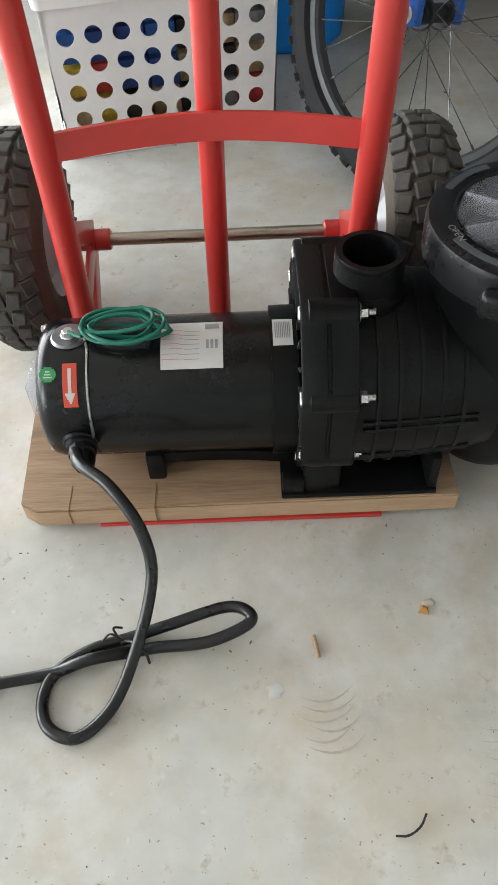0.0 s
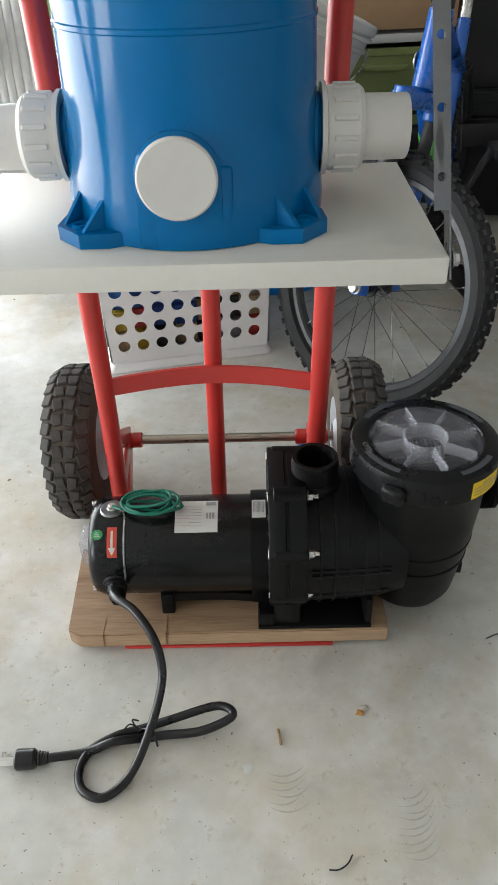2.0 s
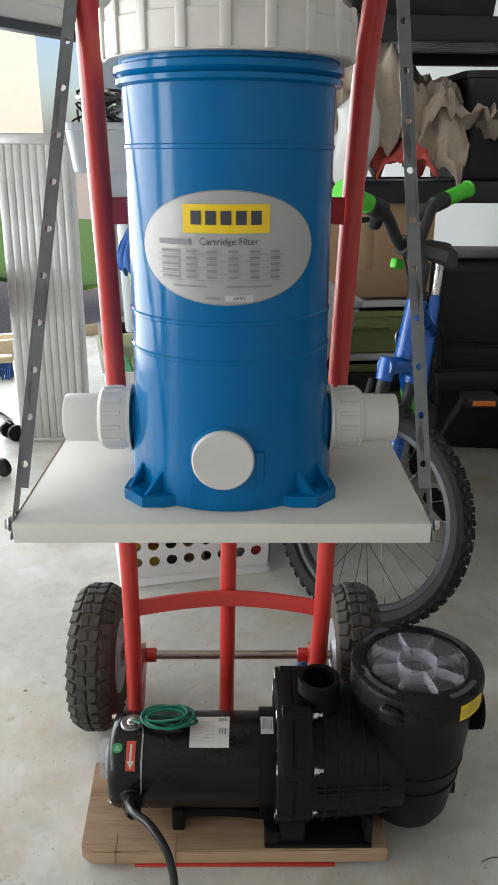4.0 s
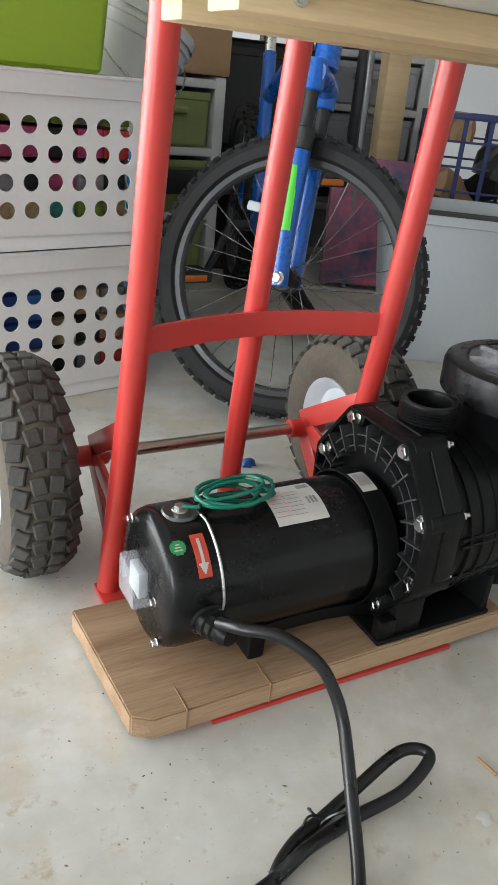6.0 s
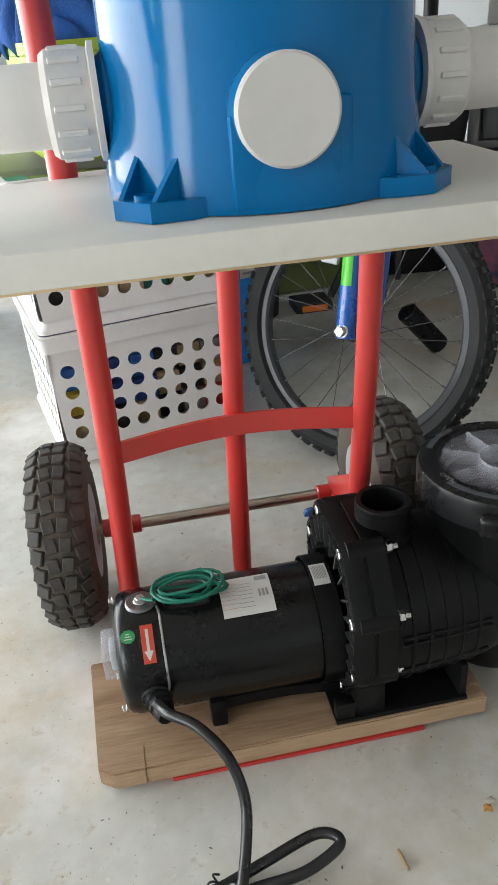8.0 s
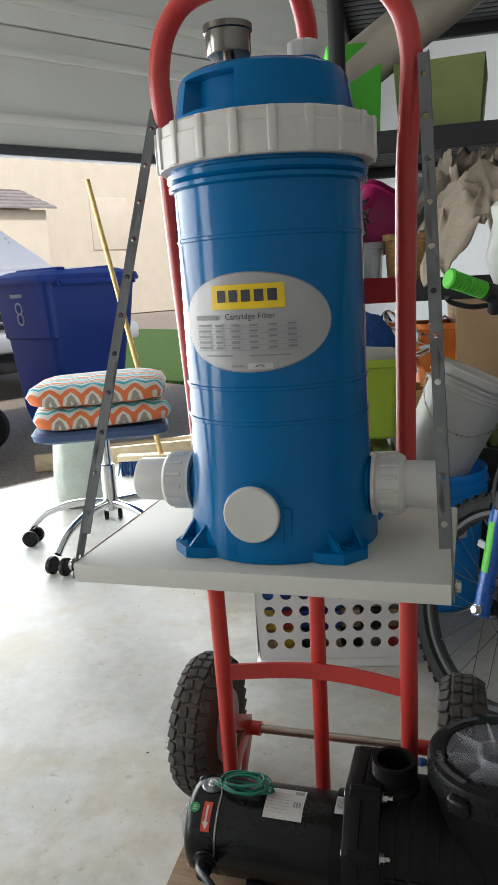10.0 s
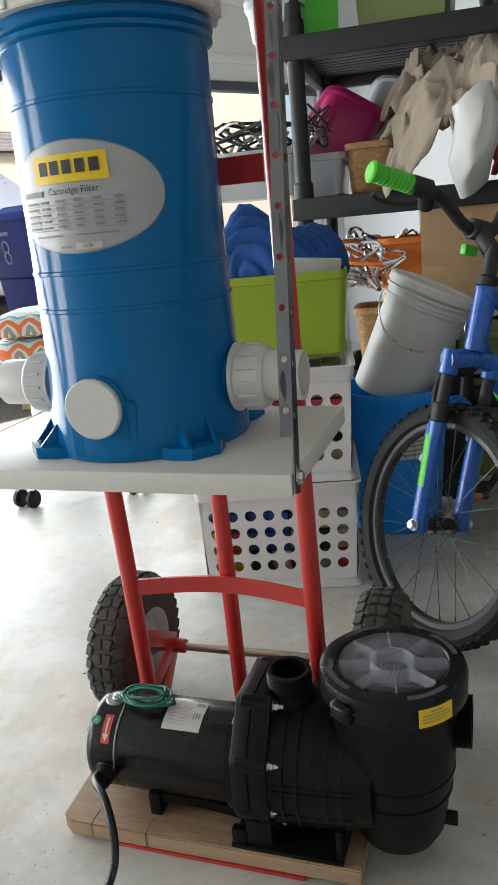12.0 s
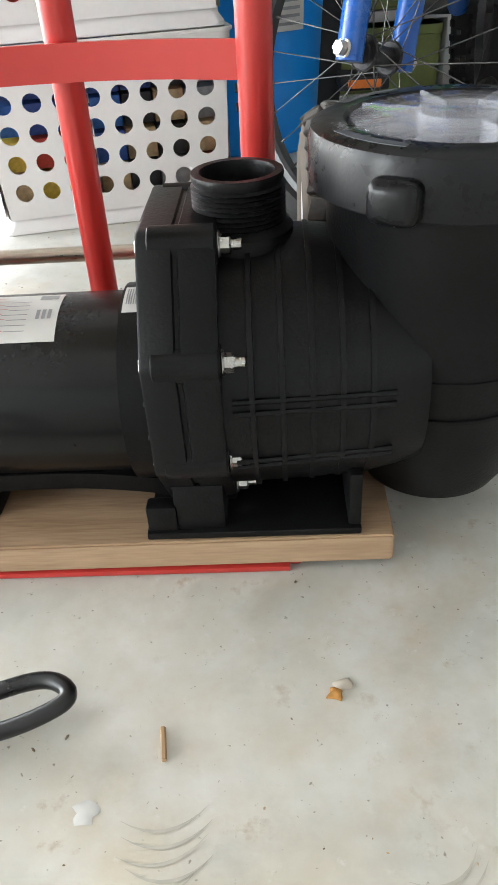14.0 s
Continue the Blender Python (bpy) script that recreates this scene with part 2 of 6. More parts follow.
ROOF_TILE = mat("roof_tile", (0.27, 0.25, 0.25), 0.8, var=0.2, scale=3)
CHEVRON = chevron()
GRASS_BAG = mat("white_green_sack", (0.60, 0.66, 0.58), 0.5, var=0.15, scale=9)
DARK = mat("dark_clutter", (0.016, 0.016, 0.018), 0.6, var=0.5, scale=15)
CEIL = mat("ceiling_paint", (0.50, 0.49, 0.47), 0.9, var=0.05, bump=0.1)
LEATHER = mat("black_leather", (0.02, 0.02, 0.021), 0.45, var=0.2, bump=0.2)
KRAFT = mat("kraft_tube", (0.50, 0.44, 0.37), 0.7, var=0.08, scale=5)
GRASS = mat("lawn", (0.07, 0.14, 0.025), 0.9, var=0.4, scale=30, fine=200, bump=0.5)


# ---- mesh helpers ----
def W(ob):
    m = ob.matrix_basis.copy()
    while ob.parent:
        ob = ob.parent
        m = ob.matrix_basis @ m
    return m


def thing(name, label, category, m=None, group="", kind=""):
    ob = new(name)
    ob.empty_display_size = 0.05
    if m is not None:
        ob.matrix_basis = m
    return tagged(ob, label, category, group, kind)


def finish(name, bm, material, smooth=35):
    me = bpy.data.meshes.new(name)
    bmesh.ops.recalc_face_normals(bm, faces=bm.faces)
    bm.to_mesh(me)
    bm.free()
    me.materials.append(material)
    me.shade_smooth()
    me.set_sharp_from_angle(angle=radians(smooth))
    return me


def part(name, bm, material, parent, label="", local=False, smooth=35):
    """One mesh under a thing or a part; bm in world places, or in the thing's own if local."""
    if not local:
        bm.transform(W(parent).inverted())
    ob = new(name, finish(name, bm, material, smooth))
    ob.parent = parent
    return tagged(ob, label)


def solo(name, bm, material, label, category, kind="", group="", smooth=35):
    ob = new(name, finish(name, bm, material, smooth))
    return tagged(ob, label, category, group, kind)


def box(bm, lo, hi, bevel=0.0, m=None, seg=2):
    lo, hi = Vector(lo), Vector(hi)
    g = bmesh.ops.create_cube(bm, size=1.0)
    vs = g["verts"]
    bmesh.ops.scale(bm, vec=hi - lo, verts=vs)
    bmesh.ops.translate(bm, vec=(lo + hi) / 2, verts=vs)
    if bevel:
        es = list({e for v in vs for e in v.link_edges})
        r = bmesh.ops.bevel(bm, geom=es, offset=bevel, segments=seg, affect="EDGES", profile=0.5)
        vs = list({v for f in r["faces"] for v in f.verts} | {v for v in vs if v.is_valid})
    if m is not None:
        bmesh.ops.transform(bm, matrix=m, verts=vs)
    return vs


def along(p0, p1):
    d = Vector(p1) - Vector(p0)
    q = d.to_track_quat("Z", "Y")
    return Matrix.Translation(p0) @ q.to_matrix().to_4x4(), d.length


def lathe(bm, profile, seg=32, m=None, a0=0.0, a1=360.0, fn=None):
    """Turn (r, z) pairs round z. fn(angle, i) may scale r."""
    full = abs(a1 - a0) >= 359.9
    n = seg if full else seg + 1
    rings = []
    for i, (r, z) in enumerate(profile):
        ring = []
        for k in range(n):
            a = radians(a0 + (a1 - a0) * k / seg)
            rr = r * (fn(a, i) if fn else 1)
            ring.append(bm.verts.new((rr * math.cos(a), rr * math.sin(a), z)))
        rings.append(ring)
    for r0, r1 in zip(rings, rings[1:]):
        for k in range(seg):
            k2 = (k + 1) % n
            try:
                bm.faces.new((r0[k], r0[k2], r1[k2], r1[k]))
            except ValueError:
                pass
    vs = [v for r in rings for v in r]
    if m is not None:
        bmesh.ops.transform(bm, matrix=m, verts=vs)
    bmesh.ops.remove_doubles(bm, verts=vs, dist=1e-6)
    return rings


def rod(bm, p0, p1, r0, r1=None, seg=20, cap=True):
    m, n = along(p0, p1)
    r1 = r0 if r1 is None else r1
    prof = [(r0, 0), (r1, n)]
    if cap:
        e = min(r0, r1) * 0.12
        prof = [(0, 0), (r0 - e, 0), (r0, e), (r1, n - e), (r1 - e, n), (0, n)]
    lathe(bm, prof, seg, m)


def pipe(bm, p0, p1, ro, ri, seg=32):
    m, n = along(p0, p1)
    e = (ro - ri) * 0.25
    lathe(bm, [(ri, 0), (ro - e, 0), (ro, e), (ro, n - e), (ro - e, n), (ri, n), (ri, 0)], seg, m)


def spline(points, steps=8):
    """Catmull-Rom through the points."""
    p = [Vector(q) for q in points]
    p = [p[0] * 2 - p[1]] + p + [p[-1] * 2 - p[-2]]
    out = []
    for i in range(1, len(p) - 2):
        a, b, c, d = p[i - 1:i + 3]
        for k in range(steps):
            t = k / steps
            out.append(0.5 * (2 * b + (c - a) * t + (2 * a - 5 * b + 4 * c - d) * t * t + (3 * b - a - 3 * c + d) * t ** 3))
    return out + [p[-2]]


def sweep(bm, pts, r, seg=12, flat=None, closed=False):
    """A tube along points; flat = (width, thickness) makes a strap."""
    pts = [Vector(p) for p in pts]
    n = len(pts)
    up = None
    rings = []
    for i, p in enumerate(pts):
        d = (pts[(i + 1) % n] - pts[i - 1]) if closed else (pts[min(i + 1, n - 1)] - pts[max(i - 1, 0)])
        d.normalize()
        if up is None:
            up = Vector((0, 0, 1)) if abs(d.z) < 0.9 else Vector((0, 1, 0))
        s = d.cross(up).normalized()
        up = s.cross(d).normalized()
        rr = r[i] if isinstance(r, (list, tuple)) else r
        rings.append([bm.verts.new(p + (s * math.cos(2 * math.pi * k / seg) + up * math.sin(2 * math.pi * k / seg)) * rr) for k in range(seg)])
    pairs = list(zip(rings, rings[1:])) + ([(rings[-1], rings[0])] if closed else [])
    for a, b in pairs:
        for k in range(seg):
            bm.faces.new((a[k], a[(k + 1) % seg], b[(k + 1) % seg], b[k]))
    if not closed:
        bm.faces.new(rings[0])
        bm.faces.new(list(reversed(rings[-1])))


def rounded(w, d, r, seg=6):
    """Corners of a rounded rectangle, anticlockwise."""
    out = []
    for cx, cy, a in ((w / 2 - r, d / 2 - r, 0), (-w / 2 + r, d / 2 - r, 90), (-w / 2 + r, -d / 2 + r, 180), (w / 2 - r, -d / 2 + r, 270)):
        for k in range(seg + 1):
            t = radians(a + 90 * k / seg)
            out.append((cx + r * math.cos(t), cy + r * math.sin(t)))
    return out


def loft(bm, loops, cap0=True, cap1=True, m=None):
    """Skin between loops of equal length, each a list of 3D places."""
    rings = [[bm.verts.new(p) for p in lp] for lp in loops]
    n = len(rings[0])
    for a, b in zip(rings, rings[1:]):
        for k in range(n):
            bm.faces.new((a[k], a[(k + 1) % n], b[(k + 1) % n], b[k]))
    if cap0:
        bm.faces.new(list(reversed(rings[0])))
    if cap1:
        bm.faces.new(rings[-1])
    vs = [v for r in rings for v in r]
    if m is not None:
        bmesh.ops.transform(bm, matrix=m, verts=vs)
    return vs


def tub(bm, w0, d0, w1, d1, h, r=0.03, t=0.004, lip=0.008, z0=0.0, m=None, seg=6):
    """An open box with rounded corners, walls of thickness t and a lip."""
    def lp(w, d, z, rr):
        return [(x, y, z) for x, y in rounded(w, d, max(rr, 0.002), seg)]
    loops = [lp(w0 - 0.01, d0 - 0.01, z0, r), lp(w0, d0, z0 + 0.006, r), lp(w1, d1, z0 + h - 0.02, r), lp(w1 + 2 * lip, d1 + 2 * lip, z0 + h - 0.018, r + lip), lp(w1 + 2 * lip, d1 + 2 * lip, z0 + h, r + lip),
             lp(w1 - 2 * t, d1 - 2 * t, z0 + h, r - t), lp(w0 - 2 * t, d0 - 2 * t, z0 + t, r - t)]
    return loft(bm, loops, True, True, m)


def prism(bm, poly, z0, z1, m=None):
    return loft(bm, [[(x, y, z0) for x, y in poly], [(x, y, z1) for x, y in poly]], True, True, m)


def hexbolt(bm, p, d, r=0.0075, h=0.006, washer=True):
    p, d = Vector(p), Vector(d).normalized()
    if washer:
        rod(bm, p, p + d * 0.0018, r * 1.35, seg=20)
    m, _ = along(p + d * 0.0018, p + d * (h + 0.0018))
    lathe(bm, [(0, 0), (r, 0), (r, h * 0.85), (r * 0.85, h), (0, h)], 6, m)


def B():
    return bmesh.new()


# ---- the garage shell ----
def quad_box(name, pts, z0, z1, material, label, category):
    bm = B()
    loft(bm, [[(p.x, p.y, z0) for p in pts], [(p.x, p.y, z1) for p in pts]])
    return solo(name, bm, material, label, category, "structure")


S0, S1, DEPTH, HEIGHT = -6.6, 2.75, 6.6, 2.75
# OPEN0 to OPEN1 is an invented opening out of view, for the fill lamp
OPEN0, OPEN1, OPEN2, OPEN3 = -6.2, -3.6, -3.2, 2.55
quad_box("floor", [room(S0, -0.02), room(S1, -0.02), room(S1, DEPTH), room(S0, DEPTH)], -0.12, 0.0, CONCRETE, "pale painted concrete garage floor with stains and scuffs", "floor")
quad_box("ceiling", [room(S0 - .2, -0.2), room(S1 + .2, -0.2), room(S1 + .2, DEPTH + .2), room(S0 - .2, DEPTH + .2)], HEIGHT, HEIGHT + 0.12, CEIL, "plain plastered garage ceiling in shade", "ceiling")
quad_box("wall_end", [room(S1, -0.2), room(S1, DEPTH + .2), room(S1 + .15, DEPTH + .2), room(S1 + .15, -0.2)], -0.1, HEIGHT, WALL, "pale grey painted garage wall behind the shelves", "wall")
quad_box("wall_far", [room(S0, DEPTH), room(S1, DEPTH), room(S1, DEPTH + .15), room(S0, DEPTH + .15)], -0.1, HEIGHT, WALL, "pale grey painted garage wall", "wall")
quad_box("wall_near", [room(S0, -0.2), room(S0, DEPTH + .2), room(S0 - .15, DEPTH + .2), room(S0 - .15, -0.2)], -0.1, HEIGHT, WALL, "pale grey painted garage wall", "wall")
# the pier OPEN1 to OPEN2 and the second header frame that invented opening
for nm, a, b, z0 in (("wall_front_pier", OPEN3, S1, -0.1), ("wall_front_pier", OPEN1, OPEN2, -0.1), ("wall_front_pier", S0, OPEN0, -0.1), ("wall_front_header", OPEN2, OPEN3, 2.3), ("wall_front_header", OPEN0, OPEN1, 2.3)):
    quad_box(nm, [room(a, -0.2), room(b, -0.2), room(b, -0.02), room(a, -0.02)], z0, HEIGHT, WALL, "painted wall beside and above the garage door", "wall")


def garage_door():
    door = thing("door_1", "white ribbed sectional garage door standing half open", "garage door", Matrix.Translation(room(0, 0.06, 1.5)), kind="structure")
    x0, x1 = OPEN2, OPEN3
    m = Matrix((DOOR_D.to_4d(), DOOR_N.to_4d(), Vector((0, 0, 1, 0)), Vector((0, 0, 0, 1)))).transposed()
    m[0][3], m[1][3], m[2][3], m[3][3] = *room(0, 0.0).xy, 0.0, 1.0
    z = 1.56
    for k in range(3):
        bm = B()
        h = 0.5
        box(bm, (x0, 0.04, z + 0.004), (x1, 0.085, z + h - 0.004), 0.004)
        for zz in (0.09, 0.37):
            box(bm, (x0, 0.083, z + zz), (x1, 0.099, z + zz + 0.045), 0.006)
        bm.transform(m)
        part("door_panel", bm, DOORPAINT, door)
        z += h
    bm = B()
    box(bm, (x0, 0.03, 1.515), (x1, 0.1, 1.561), 0.006)
    bm.transform(m)
    part("bottom_seal", bm, SEAL, door, "dark rubber bottom seal")
    bm = B()
    box(bm, (0.25, 0.1, 1.93), (0.33, 0.115, 1.96), 0.003)
    bm.transform(m)
    part("lift_handle", bm, GALV, door)


garage_door()

# ---- outside ----
bm = B()
bmesh.ops.create_grid(bm, x_segments=2, y_segments=2, size=400)
bm.transform(Matrix.Translation((0, 0, -0.13)))
solo("ground", bm, DRIVE, "brown exposed aggregate ground reaching to the distance", "ground", "structure")
quad_box("driveway", [room(-14, -30), room(8, -30), room(8, -0.22), room(-14, -0.22)], -0.125, -0.012, DRIVE, "brown exposed aggregate driveway before the garage", "driveway")
quad_box("threshold", [room(S0, -0.22), room(S1, -0.22), room(S1, -0.02), room(S0, -0.02)], -0.12, -0.004, DRIVE, "aggregate concrete strip under the garage door", "threshold")
quad_box("lawn", [room(3.0, -14), room(8, -14), room(8, -1.0), room(3.0, -1.0)], -0.1, 0.02, GRASS, "strip of green lawn beside the driveway", "lawn")


def house():
    m = pose(0, 0, 0)
    h = thing("house", "cream stucco house across the street with grey tiled roof", "house", Matrix.Translation(room(3, -24)))
    M = Matrix((DOOR_D.to_4d(), (-DOOR_N).to_4d(), Vector((0, 0, 1, 0)), Vector((0, 0, 0, 1)))).transposed()
    M[3][3] = 1.0
    p = room(0, -24)
    M[0][3], M[1][3], M[2][3] = p.x, p.y, -0.1
    bm = B()
    box(bm, (-14, 0, 0), (24, 8, 7.2), 0.03)
    bm.transform(M)
    part("wall", bm, STUCCO, h)
    bm = B()
    for k in range(9):
        y0, y1 = -1.4 + 0.28 * k, -1.4 + 0.28 * (k + 1)
        z0, z1 = 4.0 + 0.15 * k, 4.0 + 0.15 * (k + 1)
        loft(bm, [[(x, y0, z0 + 0.06), (x, y1 + 0.05, z1 + 0.03), (x, y1 + 0.05, z1 - 0.03), (x, y0, z0)] for x in (9.3 + 0.02 * k, 12.1 - 0.14 * k)])
    bm.transform(M)
    part("roof", bm, ROOF_TILE, h, "grey tiled lean-to roof")
    for x in (6.2, 14.2):
        bm = B()
        box(bm, (x, -0.05, 2.6), (x + 1.7, 0.02, 4.6), 0.02)
        bm.transform(M)
        part("window", bm, STUCCO, h, "pale recessed panel")
    bm = B()
    box(bm, (9.5, -1.1, 0), (11.8, -0.02, 3.98), 0.02)
    bm.transform(M)
    part("porch", bm, STUCCO, h, "shaded porch wall")


house()


def truck():
    """Front of a large silver pickup, facing the garage."""
    t = thing("car", "silver pickup parked facing the garage on the driveway", "car", Matrix.Translation(room(1.95, -3.0)) @ Matrix.Rotation(math.atan2(-DOOR_N.y, -DOOR_N.x) + radians(6), 4, "Z"))
    # local: +x to the rear, y across
    def lp(x, w, z0, z1, r=0.12):
        return [(x, y, (z0 + z1) / 2 + q) for y, q in rounded(w, z1 - z0, r, 4)]
    bm = B()
    loft(bm, [lp(0.0, 1.75, 0.5, 1.02), lp(0.12, 1.95, 0.45, 1.12), lp(0.9, 2.0, 0.42, 1.17), lp(1.5, 2.0, 0.42, 1.2), lp(5.2, 2.0, 0.45, 1.2)])
    part("body", bm, CAR_PAINT, t, local=True)
    bm = B()
    loft(bm, [lp(1.25, 1.85, 1.15, 1.22, 0.03), lp(2.05, 1.6, 1.2, 1.72, 0.15), lp(3.6, 1.6, 1.2, 1.78, 0.15), lp(4.2, 1.7, 1.15, 1.4, 0.1)])
    part("cab", bm, CAR_PAINT, t, local=True)
    bm = B()
    q = [(1.36, -0.82, 1.245), (1.36, 0.82, 1.245), (2.03, 0.66, 1.69), (2.03, -0.66, 1.69)]
    loft(bm, [[(x - 0.03, y, z) for x, y, z in q], [(x + 0.03, y, z - 0.04) for x, y, z in q]])
    part("windscreen", bm, CAR_GLASS, t, local=True)
    bm = B()
    box(bm, (-0.03, -0.86, 0.62), (0.05, 0.86, 1.0), 0.03)
    g = part("grille", bm, DARK, t, "black grille", local=True)
    for k in range(4):
        bm = B()
        box(bm, (-0.06, -0.84, 0.66 + k * 0.09), (0.0, 0.84, 0.695 + k * 0.09), 0.012)
        part("grille_bar", bm, CHROME, g, local=True)
    for s in (-1, 1):
        bm = B()
        box(bm, (-0.02, s * 0.93 - 0.05, 0.78), (0.12, s * 0.93 + 0.05, 1.0), 0.03)
        part("headlight", bm, CLEAR_EDGE, t, "clear headlight", local=True)
        for xx in (0.85, 4.4):
            bm = B()
            rod(bm, (xx, s * 0.98, 0.38), (xx, s * 0.72, 0.38), 0.38, seg=28)
            part("wheel", bm, TYRE, t, local=True)
    bm = B()
    box(bm, (-0.14, -0.98, 0.42), (0.1, 0.98, 0.6), 0.05)
    part("bumper", bm, CAR_PAINT, t, local=True)
    bm = B()
    box(bm, (-0.05, -0.8, 0.24), (0.1, 0.8, 0.43), 0.03)
    part("valance", bm, DARK, t, "black lower valance", local=True)
    return t


truck()


def wheelie_bin(name, label, material, m, logo):
    b = thing(name, label, "trash bin", m)
    bm = B()
    def lp(w, d, z, r, dx=0.0):
        return [(x + dx, y, z) for x, y in rounded(w, d, r, 5)]
    loft(bm, [lp(0.5, 0.46, 0.05, 0.05), lp(0.52, 0.50, 0.12, 0.05), lp(0.60, 0.62, 0.62, 0.06, 0.02), lp(0.615, 0.66, 0.635, 0.06, 0.02), lp(0.66, 0.74, 0.99, 0.06, 0.03)])
    part("body", bm, material, b, local=True)
    bm = B()
    loft(bm, [lp(0.70, 0.80, 0.985, 0.07, 0.03), lp(0.71, 0.81, 1.0, 0.07, 0.03), lp(0.69, 0.79, 1.035, 0.07, 0.03), lp(0.5, 0.6, 1.07, 0.08, 0.03)])
    for y in (-0.2, 0.2):
        box(bm, (-0.2, y - 0.03, 1.03), (0.3, y + 0.03, 1.085), 0.012)
    part("lid", bm, material, b, local=True)
    bm = B()
    rod(bm, (0.40, -0.3, 0.985), (0.40, 0.3, 0.985), 0.02)
    for y in (-0.3, 0, 0.3):
        box(bm, (0.3, y - 0.02, 0.96), (0.41, y + 0.02, 1.0), 0.008)
    part("handle", bm, material, b, local=True)
    for s in (-1, 1):
        bm = B()
        y = s * 0.29
        lathe(bm, [(0.0, -0.02), (0.09, -0.02), (0.095, -0.035), (0.135, -0.035), (0.145, -0.02), (0.145, 0.02), (0.135, 0.035), (0.095, 0.035), (0.09, 0.02), (0.0, 0.02)], 32, pose(0.27, y, 0.145, 90, 0, 0))
        for k in range(6):
            a = radians(60 * k)
            box(bm, (0.02, -0.028, -0.012), (0.1, 0.028, 0.012), 0.003, pose(0.27, y, 0.145) @ Matrix.Rotation(a, 4, "Y"))
        w = part("wheel", bm, DARK, b, "black plastic wheel", local=True)
        bm = B()
        rod(bm, (0.27, y - 0.04, 0.145), (0.27, y + 0.04, 0.145), 0.018)
        part("axle_cap", bm, GREY_BIN, w, local=True)
    # worn printed emblem: plain strokes
    bm = B()
    side = -0.003
    if logo == "ring":
        lathe(bm, [(0.065, 0), (0.075, 0), (0.075, 0.004), (0.065, 0.004), (0.065, 0)], 32, pose(-0.02, side + 0.003, 0.83, 90, 0, 0))
        for k in range(5):
            box(bm, (-0.05 + 0.02 * k, side - 0.004, 0.79 + 0.012 * (k % 2)), (-0.038 + 0.02 * k, side + 0.012, 0.86), 0.002)
        box(bm, (-0.1, side - 0.006, 0.925), (0.06, side + 0.012, 0.938), 0.002)
        box(bm, (-0.1, side + 0.002, 0.72), (0.06, side + 0.02, 0.73), 0.002)
    else:
        box(bm, (-0.08, side - 0.002, 0.90), (0.06, side + 0.012, 0.925), 0.002)
        lathe(bm, [(0.03, 0), (0.042, 0), (0.042, 0.004), (0.03, 0.004), (0.03, 0)], 24, pose(-0.01, side + 0.004, 0.83, 90, 0, 0))
        lathe(bm, [(0.03, 0), (0.042, 0), (0.042, 0.004), (0.03, 0.004), (0.03, 0)], 24, pose(-0.01, side + 0.004, 0.76, 90, 0, 0))
    for v in bm.verts:
        v.co.x += 0.11 if logo == "ring" else 0.0
        v.co.y -= 0.331 + 0.1127 * (v.co.z - 0.635)
    part("emblem", bm, GREY_BIN, b, "pale printed emblem", local=True)


wheelie_bin("trash_bin", "dark green wheeled trash bin with pale worn emblem", BIN_GREEN, pose(-2.80, 2.63, -0.012, 0, 0, 20), "ring")
wheelie_bin("recycling_bin", "blue wheeled recycling bin on the driveway", BIN_BLUE, pose(-2.54, 3.90, -0.012, 0, 0, -25), "bars")


